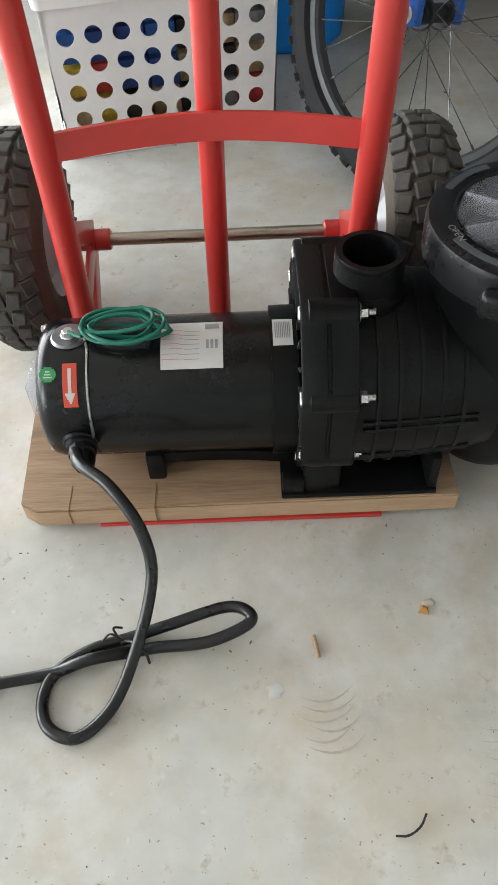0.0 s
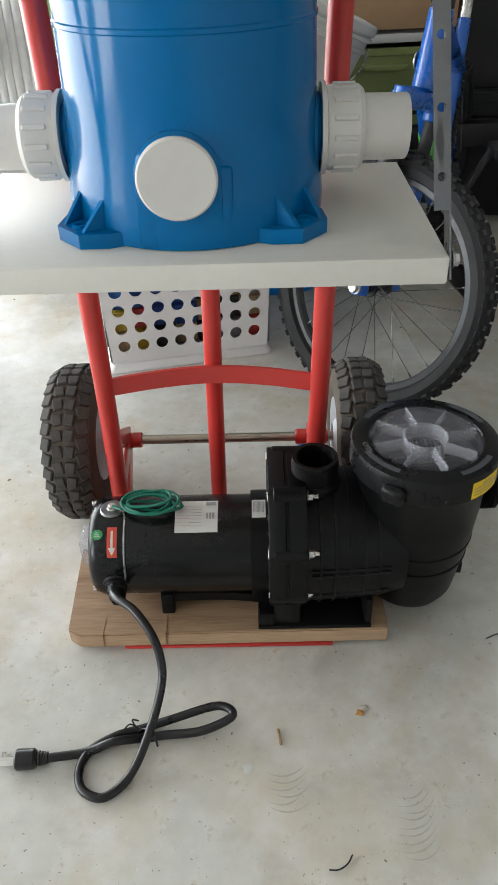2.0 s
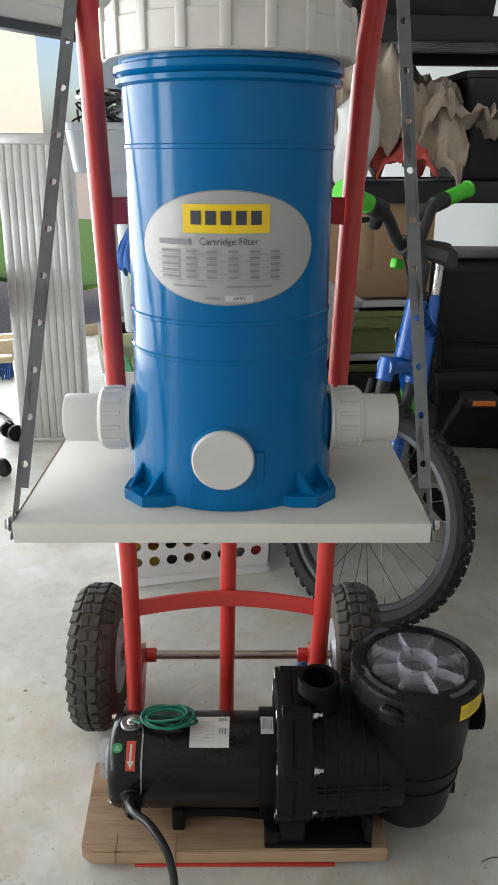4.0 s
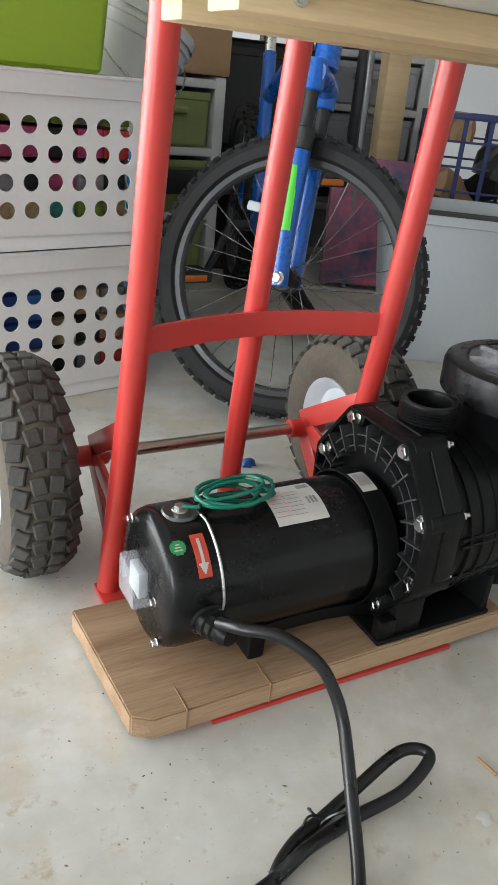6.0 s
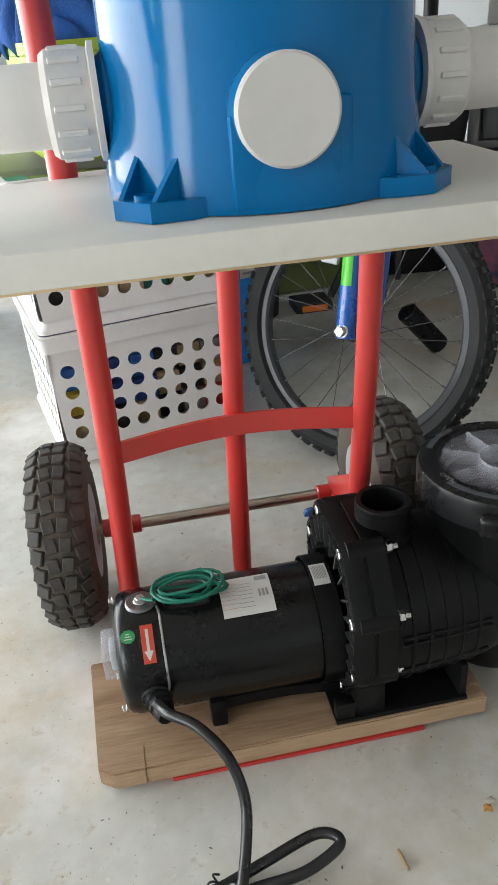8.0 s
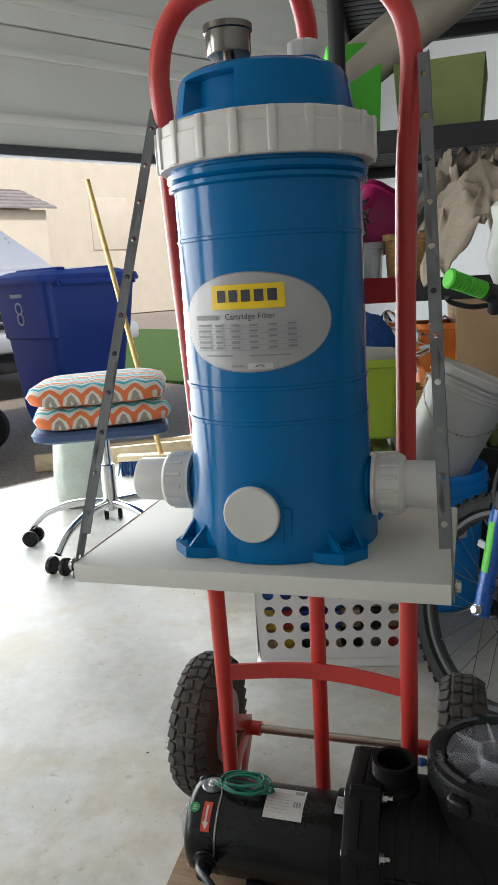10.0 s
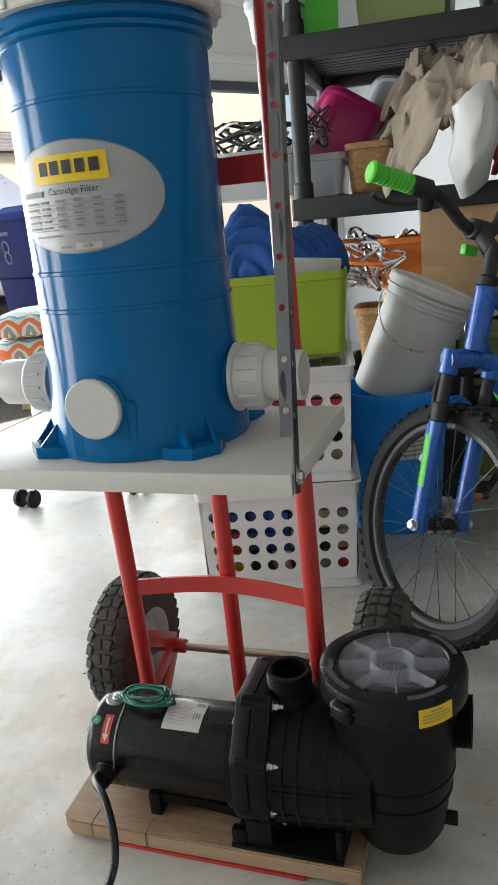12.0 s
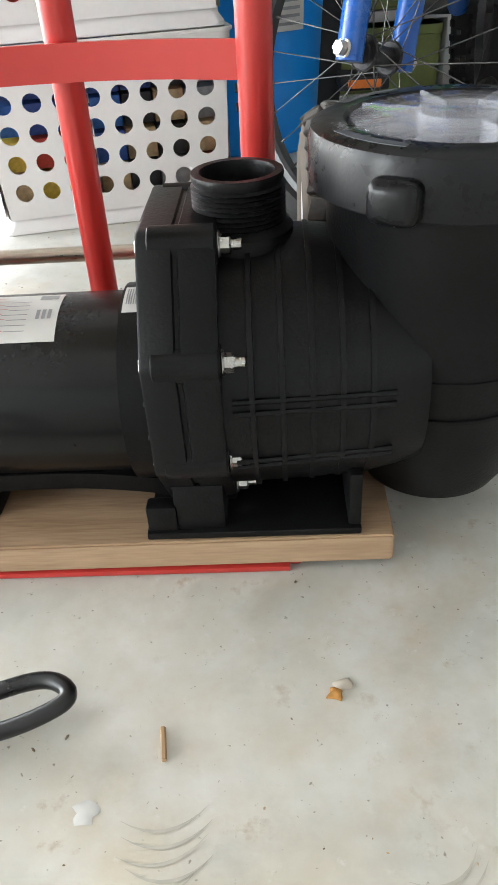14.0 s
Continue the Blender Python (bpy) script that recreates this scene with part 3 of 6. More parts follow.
# ---- the hand truck ----
def hand_truck():
    c = thing("hand_truck", "red tubular steel hand truck with knobbly wheels", "hand truck", Matrix.Translation((-0.035, 0.2, 0)))
    R = 0.0128
    bm = B()
    pts = [(-0.192, 0.222, 0.006), (-0.180, 0.186, 0.32), (-0.175, 0.145, 0.70), (-0.173, 0.104, 1.0), (-0.171, 0.092, 1.105), (-0.170, 0.086, 1.160), (-0.152, 0.08, 1.207), (-0.112, 0.076, 1.235),
           (-0.022, 0.076, 1.241), (0.075, 0.08, 1.228), (0.114, 0.088, 1.197), (0.128, 0.096, 1.150), (0.126, 0.105, 1.095), (0.119, 0.120, 1.0), (0.112, 0.150, 0.70), (0.108, 0.184, 0.32), (0.102, 0.222, 0.006)]
    sweep(bm, spline(pts, 6), R, 20)
    part("side_tube", bm, RED, c)
    bm = B()
    sweep(bm, spline([(-0.041, 0.250, 0.006), (-0.035, 0.228, 0.32), (-0.026, 0.196, 0.7), (-0.020, 0.172, 1.0), (-0.006, 0.15, 1.114), (0.008, 0.115, 1.185), (0.002, 0.080, 1.236)], 6), R * 0.95, 20)
    part("centre_tube", bm, RED, c)
    for z, dy, h in ((0.308, 0.008, 0.0128), (0.885, -0.06, 0.015)):
        bm = B()
        pts = spline([(-0.179 if dy > 0 else -0.172, 0.176 + dy, z), (-0.10, 0.194 + dy, z + 0.002), (-0.033, 0.202 + dy, z + 0.002), (0.035, 0.194 + dy, z + 0.002), (0.105, 0.176 + dy, z + 0.001)], 6)
        loft(bm, [[(p.x, p.y - 0.0025, p.z - h), (p.x, p.y + 0.0025, p.z - h), (p.x, p.y + 0.0025, p.z + h), (p.x, p.y - 0.0025, p.z + h)] for p in pts])
        part("cross_bar", bm, RED, c)
    bm = B()
    rod(bm, (-0.296, 0.318, 0.1255), (0.215, 0.318, 0.1255), 0.0075)
    part("axle", bm, AXLE, c, "worn bare steel axle")
    for s, x in ((-1, -0.186), (1, 0.105)):
        bm = B()
        xi = x - s * 0.022
        rod(bm, (x + s * 0.03, 0.318, 0.1255), (xi, 0.318, 0.1255), 0.0125)
        for p0, p1 in (((x, 0.192, 0.215), (x, 0.318, 0.137)), ((x, 0.215, 0.02), (x, 0.318, 0.13)), ((x, 0.2, 0.10), (x, 0.31, 0.134))):
            m, n = along(p0, p1)
            box(bm, (-0.002 * s - 0.0025, -0.013, 0), (-0.002 * s + 0.0025, 0.013, n), 0.001, Matrix.Translation(p0) @ (Vector(p1) - Vector(p0)).to_track_quat("Z", "X").to_matrix().to_4x4() @ pose(0, 0, 0, 0, 0, 90))
        part("axle_bracket", bm, RED, c)
        bm = B()
        box(bm, (x - 0.02, 0.196, 0.0), (x + 0.02, 0.235, 0.007), 0.002)
        part("foot_tab", bm, RED, c)
    bm = B()
    box(bm, (-0.2, 0.006, 0.0008), (0.128, 0.215, 0.0058), 0.001)
    box(bm, (-0.165, -0.0008, 0.0005), (0.120, 0.03, 0.0050), 0.001)
    part("nose_plate", bm, RED, c, "red steel nose plate under the board")
    # wheels
    for s, x in ((-1, -0.262), (1, 0.181)):
        M = Matrix.Translation((x, 0.318, 0.1255)) @ Matrix.Rotation(radians(90), 4, "Y") @ Matrix.Diagonal((0.956, 0.956, 1.06, 1))
        bm = B()
        lathe(bm, [(0.060, -0.028), (0.072, -0.035), (0.092, -0.037), (0.112, -0.033), (0.123, -0.022), (0.1275, 0.0), (0.123, 0.022), (0.112, 0.033), (0.092, 0.037), (0.072, 0.035), (0.060, 0.028)], 48, M)
        ty = part("tyre", bm, TYRE_DUSTY, c, "dusty black pneumatic tyre")
        bm = B()
        n = 32
        for k in range(n):
            a = 360 * k / n
            for row, (yy, tw, w, l) in enumerate(((-0.0250, -14, 0.0165, 0.0195), (-0.0083, 9, 0.0138, 0.0185), (0.0083, -9, 0.0138, 0.0185), (0.0250, 14, 0.0165, 0.0195))):
                aa = a + (180 / n if row in (1, 2) else 0)
                rr = 0.1278 if row in (1, 2) else 0.1205
                tilt = 0 if row in (1, 2) else (34 if yy > 0 else -34)
                # local: x out along the radius
                mm = M @ Matrix.Rotation(radians(aa), 4, "Z") @ Matrix.Translation((rr, 0, yy)) @ Matrix.Rotation(radians(-tilt), 4, "Y") @ Matrix.Rotation(radians(tw), 4, "X")
                box(bm, (-0.004, -l / 2, -w / 2), (0.0034, l / 2, w / 2), 0.0012, mm, 1)
        part("tread", bm, TYRE, ty, "worn block tread")
        bm = B()
        lathe(bm, [(0.0, -0.02), (0.022, -0.02), (0.022, -0.036), (0.030, -0.03), (0.05, -0.018), (0.058, -0.028), (0.066, -0.034), (0.066, 0.034), (0.058, 0.028), (0.05, 0.018), (0.030, 0.03), (0.022, 0.036), (0.022, 0.02), (0, 0.02)], 36, M)
        part("rim", bm, GREY_BIN, c, "pale grey steel rim")
        bm = B()
        hexbolt(bm, (x + s * 0.030, 0.318, 0.1255), (s, 0, 0), 0.011, 0.008)
        part("axle_nut", bm, STEEL, c)
    for x, y, z, d in ((0.139, 0.098, 1.132, 1), (-0.1835, 0.096, 1.112, -1)):
        bm = B()
        hexbolt(bm, (x, y, z), (d, 0, 0), 0.006, 0.005)
        part("strap_bolt", bm, STEEL, c)


hand_truck()


def base_board():
    b = thing("pine_board", "cut pine board with two saw kerfs lying on the nose plate", "board", Matrix.Translation((-0.02, 0.09, 0.006)))
    bm = B()
    poly = [(-0.224, -0.001), (0.194, 0.002), (0.194, 0.172), (-0.249, 0.168), (-0.241, 0.010)]
    vs = prism(bm, poly, 0.006, 0.030)
    bmesh.ops.bevel(bm, geom=list(bm.edges), offset=0.0016, segments=2, affect="EDGES")
    part("plank", bm, BOARD, b)
    for x in (-0.192, -0.107):
        bm = B()
        box(bm, (x - 0.0006, -0.0016, 0.008), (x + 0.0006, 0.03, 0.0305), 0.0002)
        part("saw_kerf", bm, CARD_DARK, b, "thin dark saw kerfs")


base_board()


# ---- the pump ----
PX = Matrix.Rotation(radians(90), 4, "Y")          # turned things along +x


def axis_x(y, z):
    return Matrix.Translation((0, y, z)) @ PX


def patch(bm, cy, cz, r, x0, x1, a0, a1, t=0.0006, nx=2, na=10):
    """A label laid on a cylinder along x: angles from the front (-y), up."""
    for i in range(nx):
        for k in range(na):
            q = []
            for ii, kk in ((i, k), (i + 1, k), (i + 1, k + 1), (i, k + 1)):
                a = radians(MT + a0 + (a1 - a0) * kk / na)
                q.append((x0 + (x1 - x0) * ii / nx, cy - (r + t) * math.cos(a), cz + (r + t) * math.sin(a)))
            bm.faces.new([bm.verts.new(p) for p in q])
    bmesh.ops.remove_doubles(bm, verts=bm.verts, dist=1e-6)


def text_mesh(words, size, bend):
    cu = bpy.data.curves.new("words", "FONT")
    cu.body, cu.size, cu.align_x, cu.align_y = words, size, "CENTER", "CENTER"
    ob = new("words", cu)
    bpy.context.view_layer.update()
    me = bpy.data.meshes.new_from_object(ob.evaluated_get(bpy.context.evaluated_depsgraph_get()))
    bpy.data.objects.remove(ob)
    bm = B()
    bm.from_mesh(me)
    bpy.data.meshes.remove(me)
    for v in bm.verts:
        v.co = bend(v.co.x, v.co.y)
    return bm


MY, MZ, MR = 0.0888, 0.1125, 0.0668
MT = 19                                            # the motor sits turned by this in its cradle
EX = 0.0065
VY, VZ = 0.0855, 0.139                             # centre of the bolted flange


def pump():
    p = thing("pool_pump", "black pool pump with motor, strainer pot and clear lid", "pump", Matrix.Translation((0.05, 0.09, 0.03)))
    bm = B()
    lathe(bm, [(0, -0.2035), (0.046, -0.2035), (0.058, -0.2015), (0.0642, -0.1965), (MR, -0.188), (MR, -0.1535), (MR - 0.0008, -0.153)], 64, axis_x(MY, MZ))
    end = part("motor_end_bell", bm, BLACK_PAINT, p)
    bm = B()
    lathe(bm, [(MR - 0.002, -0.1538), (MR - 0.0004, -0.1525), (MR, -0.151), (MR, 0.018), (MR - 0.004, 0.022), (MR - 0.004, 0.03)], 64, axis_x(MY, MZ))
    sh = part("motor_shell", bm, BLACK_PAINT, p)
    # bright bare seam between end bell and shell, with round tabs
    bm = B()
    pts = []
    for k in range(25):
        a = radians(MT - 30 + 104 * k / 24)
        dx = 0.010 * (max(0, math.cos(math.pi * min(1, abs(k - 24) / 5)) * 0.5 + 0.5) + max(0, math.cos(math.pi * min(1, k / 4)) * 0.5 + 0.5))
        pts.append((-0.1530 - dx * 0.6, MY - (MR + 0.0004) * math.cos(a), MZ + (MR + 0.0004) * math.sin(a)))
    sweep(bm, pts, 0.0014, 6)
    part("seam_trim", bm, STEEL, end, "bare metal seam")
    for a, x in ((70 + MT, -0.1715), (-26 + MT, -0.1675)):
        bm = B()
        d = Vector((0, -math.cos(radians(a)), math.sin(radians(a))))
        c0 = Vector((x, MY, MZ)) + d * (MR - 0.003)
        rod(bm, c0, c0 + d * 0.0045, 0.017, seg=28)
        part("terminal_boss", bm, GREY_RING if a < 45 else GALV, end, "round metal boss")
    bm = B()
    d = Vector((0, -math.cos(radians(70 + MT)), math.sin(radians(70 + MT))))
    hexbolt(bm, Vector((-0.1715, MY, MZ)) + d * (MR + 0.001), d, 0.0055, 0.004)
    part("ground_screw", bm, STEEL, end)
    # coil of green earth wire
    bm = B()
    base = Vector((-0.120, MY - 0.006, MZ + MR + 0.004))
    pts = [(-0.170, MY - 0.004, MZ + MR + 0.007), (-0.158, MY - 0.012, MZ + MR + 0.008)]
    for k in range(58):
        a = k / 10 * 2 * math.pi
        rx, ry = 0.033 + 0.006 * math.sin(k * 0.31), 0.017 + 0.006 * math.cos(k * 0.43)
        pts.append((base.x - rx * math.cos(a) + 0.004 * math.sin(k * 0.35), base.y - ry * math.sin(a), base.z + 0.0019 * (k / 10) + 0.004 * math.sin(a + k * 0.09) + 0.003))
    pts.append((-0.086, MY - 0.01, MZ + MR + 0.012))
    sweep(bm, spline(pts, 2), 0.0019, 8)
    part("earth_wire", bm, GREEN_WIRE, p, "coil of green earth wire on the motor")
    # labels
    bm = B()
    patch(bm, MY, MZ, MR, -0.087, -0.031, 36, 80)
    lab = part("rating_label", bm, PAPER, sh, "white printed rating label")
    bm = B()
    patch(bm, MY, MZ, MR, -0.047, -0.034, 71, 77, 0.001)
    for k in range(7):
        a = 69 - 4.2 * k
        patch(bm, MY, MZ, MR, -0.066 - 0.004 * (k % 2), -0.052, a - 0.6, a, 0.001, 1, 2)
    for k in range(3):
        patch(bm, MY, MZ, MR, -0.046 + k * 0.004, -0.0435 + k * 0.004, 52, 60, 0.001, 1, 2)
    part("print", bm, PRINT_GREY, lab)
    bm = B()
    for k in range(8):
        a = 75 - 4.4 * k
        patch(bm, MY, MZ, MR, -0.086, -0.070 + 0.003 * (k % 2), a - 0.5, a, 0.001, 1, 2)
    part("red_print", bm, mat("faded_red_print", (0.48, 0.20, 0.18), 0.6), lab)
    bm = B()
    patch(bm, MY, MZ, MR, -0.1815 + EX, -0.1685 + EX, 10, 44)
    ar = part("arrow_label", bm, PRINT_RED, end, "red label with a white arrow")
    bm = B()
    patch(bm, MY, MZ, MR, -0.1765 + EX, -0.1735 + EX, 20, 40, 0.001, 1, 4)
    for k in range(5):
        w = 0.0045 * (k + 1) / 5
        patch(bm, MY, MZ, MR, -0.175 + EX - w, -0.175 + EX + w, 13 + 1.6 * k, 14.6 + 1.6 * k, 0.001, 1, 1)
    part("arrow", bm, PAPER, ar)
    bm = B()
    for k in range(8):
        w = 0.0075 * math.sin(math.acos(1 - (k + 0.5) / 4))
        patch(bm, MY, MZ, MR, -0.1945 + EX - w, -0.1945 + EX + w, 30 + 1.45 * k, 31.45 + 1.45 * k, 0.0006, 1, 1)
    part("test_sticker", bm, GREEN_DOT, end, "round green test sticker")
    bm = B()
    for k in range(3):
        patch(bm, MY, MZ, MR, -0.1985 + EX + 0.001 * k, -0.1905 + EX - 0.001 * k, 33 + 2.2 * k, 34 + 2.2 * k, 0.001, 1, 1)
    part("sticker_print", bm, PAPER, end)
    # clear switch cover on the end bell, and its screws
    bm = B()
    box(bm, (-0.221, MY - 0.021, MZ - 0.018), (-0.203, MY + 0.019, MZ + 0.022), 0.003)
    part("switch_cover", bm, CLEAR_EDGE, end, "clear plastic switch cover")
    bm = B()
    box(bm, (-0.213, MY - 0.014, MZ - 0.012), (-0.2033, MY + 0.012, MZ + 0.016), 0.002)
    part("switch", bm, GREY_BIN, end)
    for yy, zz in ((-0.037, -0.046), (0.037, 0.044), (-0.029, -0.006)):
        bm = B()
        hexbolt(bm, (-0.2020, MY + yy, MZ + zz), (-1, 0, 0), 0.0036, 0.004)
        part("end_screw", bm, STEEL, end)
    # gland of the cord
    bm = B()
    g0 = Vector((-0.1675, MY - MR * 0.96, MZ - MR * 0.12))
    gd = Vector((0.20, -0.9, 0.05)).normalized()
    rod(bm, g0, g0 + gd * 0.012, 0.0145)
    m, _ = along(g0 + gd * 0.012, g0 + gd * 0.03)
    lathe(bm, [(0.0, 0), (0.013, 0), (0.013, 0.006), (0.011, 0.008), (0.011, 0.016), (0.008, 0.022), (0, 0.022)], 10, m)
    part("cord_gland", bm, BLACK_PLASTIC, p)
    bm = B()
    for k in range(4):
        patch(bm, MY, MZ, MR, -0.140 + 0.007 * k, -0.1355 + 0.007 * k, -56, -50, 0.0004, 1, 2)
    part("vent_slot", bm, SEAL, sh, "dark vent slots")
    # adaptor with radial ribs
    bm = B()
    lathe(bm, [(0.0, 0.0285), (0.066, 0.0285), (0.0705, 0.012), (0.072, 0.012), (0.072, 0.036), (0.0, 0.036)], 64, axis_x(MY, MZ))
    part("adaptor_collar", bm, BLACK_PLASTIC, p)
    bm = B()
    patch(bm, MY, MZ, 0.072, 0.014, 0.032, 50, 74)
    st = part("serial_label", bm, PAPER, p, "small white barcode label")
    bm = B()
    for k in range(9):
        patch(bm, MY, MZ, 0.072, 0.016 + 0.0016 * k, 0.0168 + 0.0016 * k, 56, 71, 0.001, 1, 2)
    part("barcode", bm, PRINT_GREY, st)
    # ribs in the lightened black, lit edges painted in
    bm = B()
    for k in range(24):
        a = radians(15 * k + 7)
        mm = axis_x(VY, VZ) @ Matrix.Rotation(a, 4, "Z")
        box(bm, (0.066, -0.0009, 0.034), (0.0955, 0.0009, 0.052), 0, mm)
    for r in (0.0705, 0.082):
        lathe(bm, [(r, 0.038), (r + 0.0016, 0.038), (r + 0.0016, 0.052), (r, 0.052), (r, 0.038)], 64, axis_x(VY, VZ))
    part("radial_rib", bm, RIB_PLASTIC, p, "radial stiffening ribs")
    # bolted flange: eight-sided rim with a lug at every corner
    lugs = [(-0.0845, 0.035), (-0.0845, -0.035), (-0.0425, 0.092), (0.0425, 0.092), (0.0845, 0.035), (0.0845, -0.035), (0.0425, -0.088), (-0.0425, -0.088)]

    def outline(q, x):
        loop = []
        for k in range(96):
            a = 2 * math.pi * (k + 0.5) / 96
            c, d = math.cos(a), math.sin(a)
            u, v = max(lugs, key=lambda g: g[0] * c + g[1] * d)
            loop.append((x, VY + u + q * c, VZ + v + q * d))
        return loop
    bm = B()
    loft(bm, [outline(q, x) for q, x in ((0.0075, 0.051), (0.0075, 0.036), (0.0105, 0.035), (0.0118, 0.037), (0.0118, 0.056), (0.0100, 0.057), (0.0100, 0.0595), (0.0118, 0.0605), (0.0118, 0.079), (0.0105, 0.082))])
    for u, v in lugs:
        c0 = Vector((0.041, VY + u, VZ + v))
        rod(bm, c0, c0 + Vector((0.042, 0, 0)), 0.0128, seg=20)
    fl = part("flange", bm, BLACK_PLASTIC, p)
    for u, v in lugs:
        c0 = Vector((0.0415, VY + u, VZ + v))
        bm = B()
        hexbolt(bm, c0, (-1, 0, 0), 0.0068, 0.006)
        bo = part("bolt", bm, STEEL, fl, "zinc plated hex bolt")
        c1 = c0 + Vector((0.0415, 0, 0))
        bm = B()
        hexbolt(bm, c1, (1, 0, 0), 0.0064, 0.0065)
        rod(bm, c1, c1 + Vector((0.0145, 0, 0)), 0.0035, seg=12)
        part("nut", bm, STEEL, bo, "nut on the bolt end")
    # volute body with ring ribs
    bm = B()
    lathe(bm, [(0.0, 0.08), (0.091, 0.08), (0.0905, 0.10), (0.089, 0.14), (0.085, 0.18), (0.078, 0.21), (0.0, 0.22)], 64, axis_x(VY - 0.003, VZ - 0.004))
    part("volute", bm, BLACK_PLASTIC, p)
    bm = B()
    for k in range(5):
        x = 0.098 + 0.0185 * k
        r = 0.0918 - 0.0016 * k
        lathe(bm, [(r - 0.006, x), (r + 0.0016, x + 0.0006), (r + 0.0016, x + 0.0038), (r - 0.006, x + 0.0044)], 64, axis_x(VY - 0.003, VZ - 0.004))
    for a in (10, 5, -20, -24):
        pts = [(0.088 + 0.1 * k / 8, VY - 0.003 - (0.0925 - 0.0075 * k / 8) * math.cos(radians(a)), VZ - 0.004 + (0.0925 - 0.0075 * k / 8) * math.sin(radians(a))) for k in range(9)]
        sweep(bm, pts, 0.002, 6)
    part("body_rib", bm, BLACK_PLASTIC, p, "raised ring ribs")
    # outlet with thread
    O = Matrix.Translation((0.0955, 0.083, -0.0075))
    bm = B()
    prof = [(0.0, 0.215), (0.034, 0.215), (0.034, 0.236), (0.0285, 0.240)]
    for k in range(8):
        prof += [(0.0298, 0.2415 + 0.0030 * k), (0.0278, 0.2430 + 0.0030 * k)]
    prof += [(0.0292, 0.268), (0.0285, 0.2705), (0.0235, 0.2705), (0.0228, 0.268), (0.0225, 0.22), (0.0, 0.22)]
    lathe(bm, prof, 48, O)
    part("outlet", bm, BLACK_PLASTIC, p, "threaded outlet")
    # strainer pot
    C = Matrix.Translation((0.231, 0.084, 0.0025)) @ Matrix.Diagonal((1, 1, 0.945, 1))
    CL = Matrix.Translation((0.231, 0.084, -0.0105))     # lid and ring
    bm = B()
    lathe(bm, [(0.0, 0.029), (0.035, 0.030), (0.052, 0.037), (0.061, 0.055), (0.066, 0.090), (0.0695, 0.118), (0.072, 0.1185), (0.072, 0.121), (0.0705, 0.1215), (0.0735, 0.150), (0.0757, 0.1505), (0.0757, 0.153), (0.0745, 0.1535), (0.0785, 0.20), (0.0815, 0.262), (0.0865, 0.270), (0.0865, 0.280), (0.074, 0.276), (0.074, 0.2), (0.0, 0.18)], 64, C)
    pot = part("strainer_pot", bm, BLACK_PLASTIC, p)
    bm = B()
    lathe(bm, [(0.0830, 0.2620), (0.0905, 0.2630), (0.0915, 0.2640), (0.0920, 0.291), (0.090, 0.2965), (0.084, 0.2995), (0.0705, 0.2995), (0.0685, 0.297), (0.0685, 0.290), (0.0695, 0.276)], 72, CL)
    for a, l in ((238, 0.020), (58, 0.020)):
        mm = CL @ Matrix.Rotation(radians(a), 4, "Z")
        box(bm, (0.083, -0.015, 0.262), (0.083 + l, 0.015, 0.287), 0.007, mm, 3)
    ring = part("lid_ring", bm, GREY_RING, p, "grey-black locking ring with lugs")
    for a0 in (20, 110, 200, 290):
        bm = B()
        lathe(bm, [(0.0765, 0.2993), (0.0835, 0.2993), (0.0835, 0.2999), (0.0765, 0.2999)], 12, CL, a0, a0 + 38)
        part("ring_slot", bm, SEAL, ring, "dark slots in the ring")
    w0 = Matrix.Translation((0.231, 0.084, 0.28985)) @ Matrix.Rotation(radians(196), 4, "Z") @ Matrix.Translation((0.0772, 0, 0)) @ Matrix.Rotation(radians(90), 4, "Z")
    part("words", text_mesh("OPEN", 0.0085, lambda x, y: w0 @ Vector((x, y, 0.0))), PRINT_GREY, ring)
    bm = B()
    lathe(bm, [(0.0, 0.3035), (0.02, 0.3038), (0.024, 0.3050), (0.027, 0.3035), (0.05, 0.302), (0.066, 0.299), (0.0682, 0.294), (0.0665, 0.293), (0.05, 0.2985), (0.0, 0.3005)], 64, CL)
    ld = part("clear_lid", bm, CLEAR, p, "clear plastic strainer lid")
    ld.visible_shadow = False
    bm = B()
    for k in range(8):
        mm = CL @ Matrix.Rotation(radians(45 * k + 12), 4, "Z")
        box(bm, (0.026, -0.0008, 0.285), (0.066, 0.0008, 0.3005), 0, mm)
    lathe(bm, [(0.026, 0.280), (0.0275, 0.280), (0.0275, 0.3015), (0.026, 0.3015), (0.026, 0.280)], 40, CL)
    sp = part("lid_rib", bm, CLEAR_EDGE, ld, "clear ribs under the lid")
    sp.visible_shadow = False
    bm = B()
    lathe(bm, [(0.0, 0.235), (0.055, 0.235), (0.062, 0.272), (0.066, 0.272), (0.066, 0.274), (0.060, 0.274)], 48, CL)
    bk = part("strainer_basket", bm, BLACK_PLASTIC, p, "dark strainer basket seen through the lid")
    bm = B()
    for k in range(-4, 5):
        box(bm, (0.231 + k * 0.0055 - 0.0006, 0.084 - 0.024, 0.2663), (0.231 + k * 0.0055 + 0.0006, 0.084 + 0.024, 0.2680))
        box(bm, (0.231 - 0.024, 0.084 + k * 0.0055 - 0.0006, 0.2663), (0.231 + 0.024, 0.084 + k * 0.0055 + 0.0006, 0.2680))
    part("basket_grid", bm, PRINT, bk)
    # inlet, drain plug, warning label
    bm = B()
    m = Matrix.Translation((0.20, 0.090, 0.208)) @ PX
    prof = [(0.0, 0), (0.036, 0), (0.036, 0.104), (0.030, 0.106)]
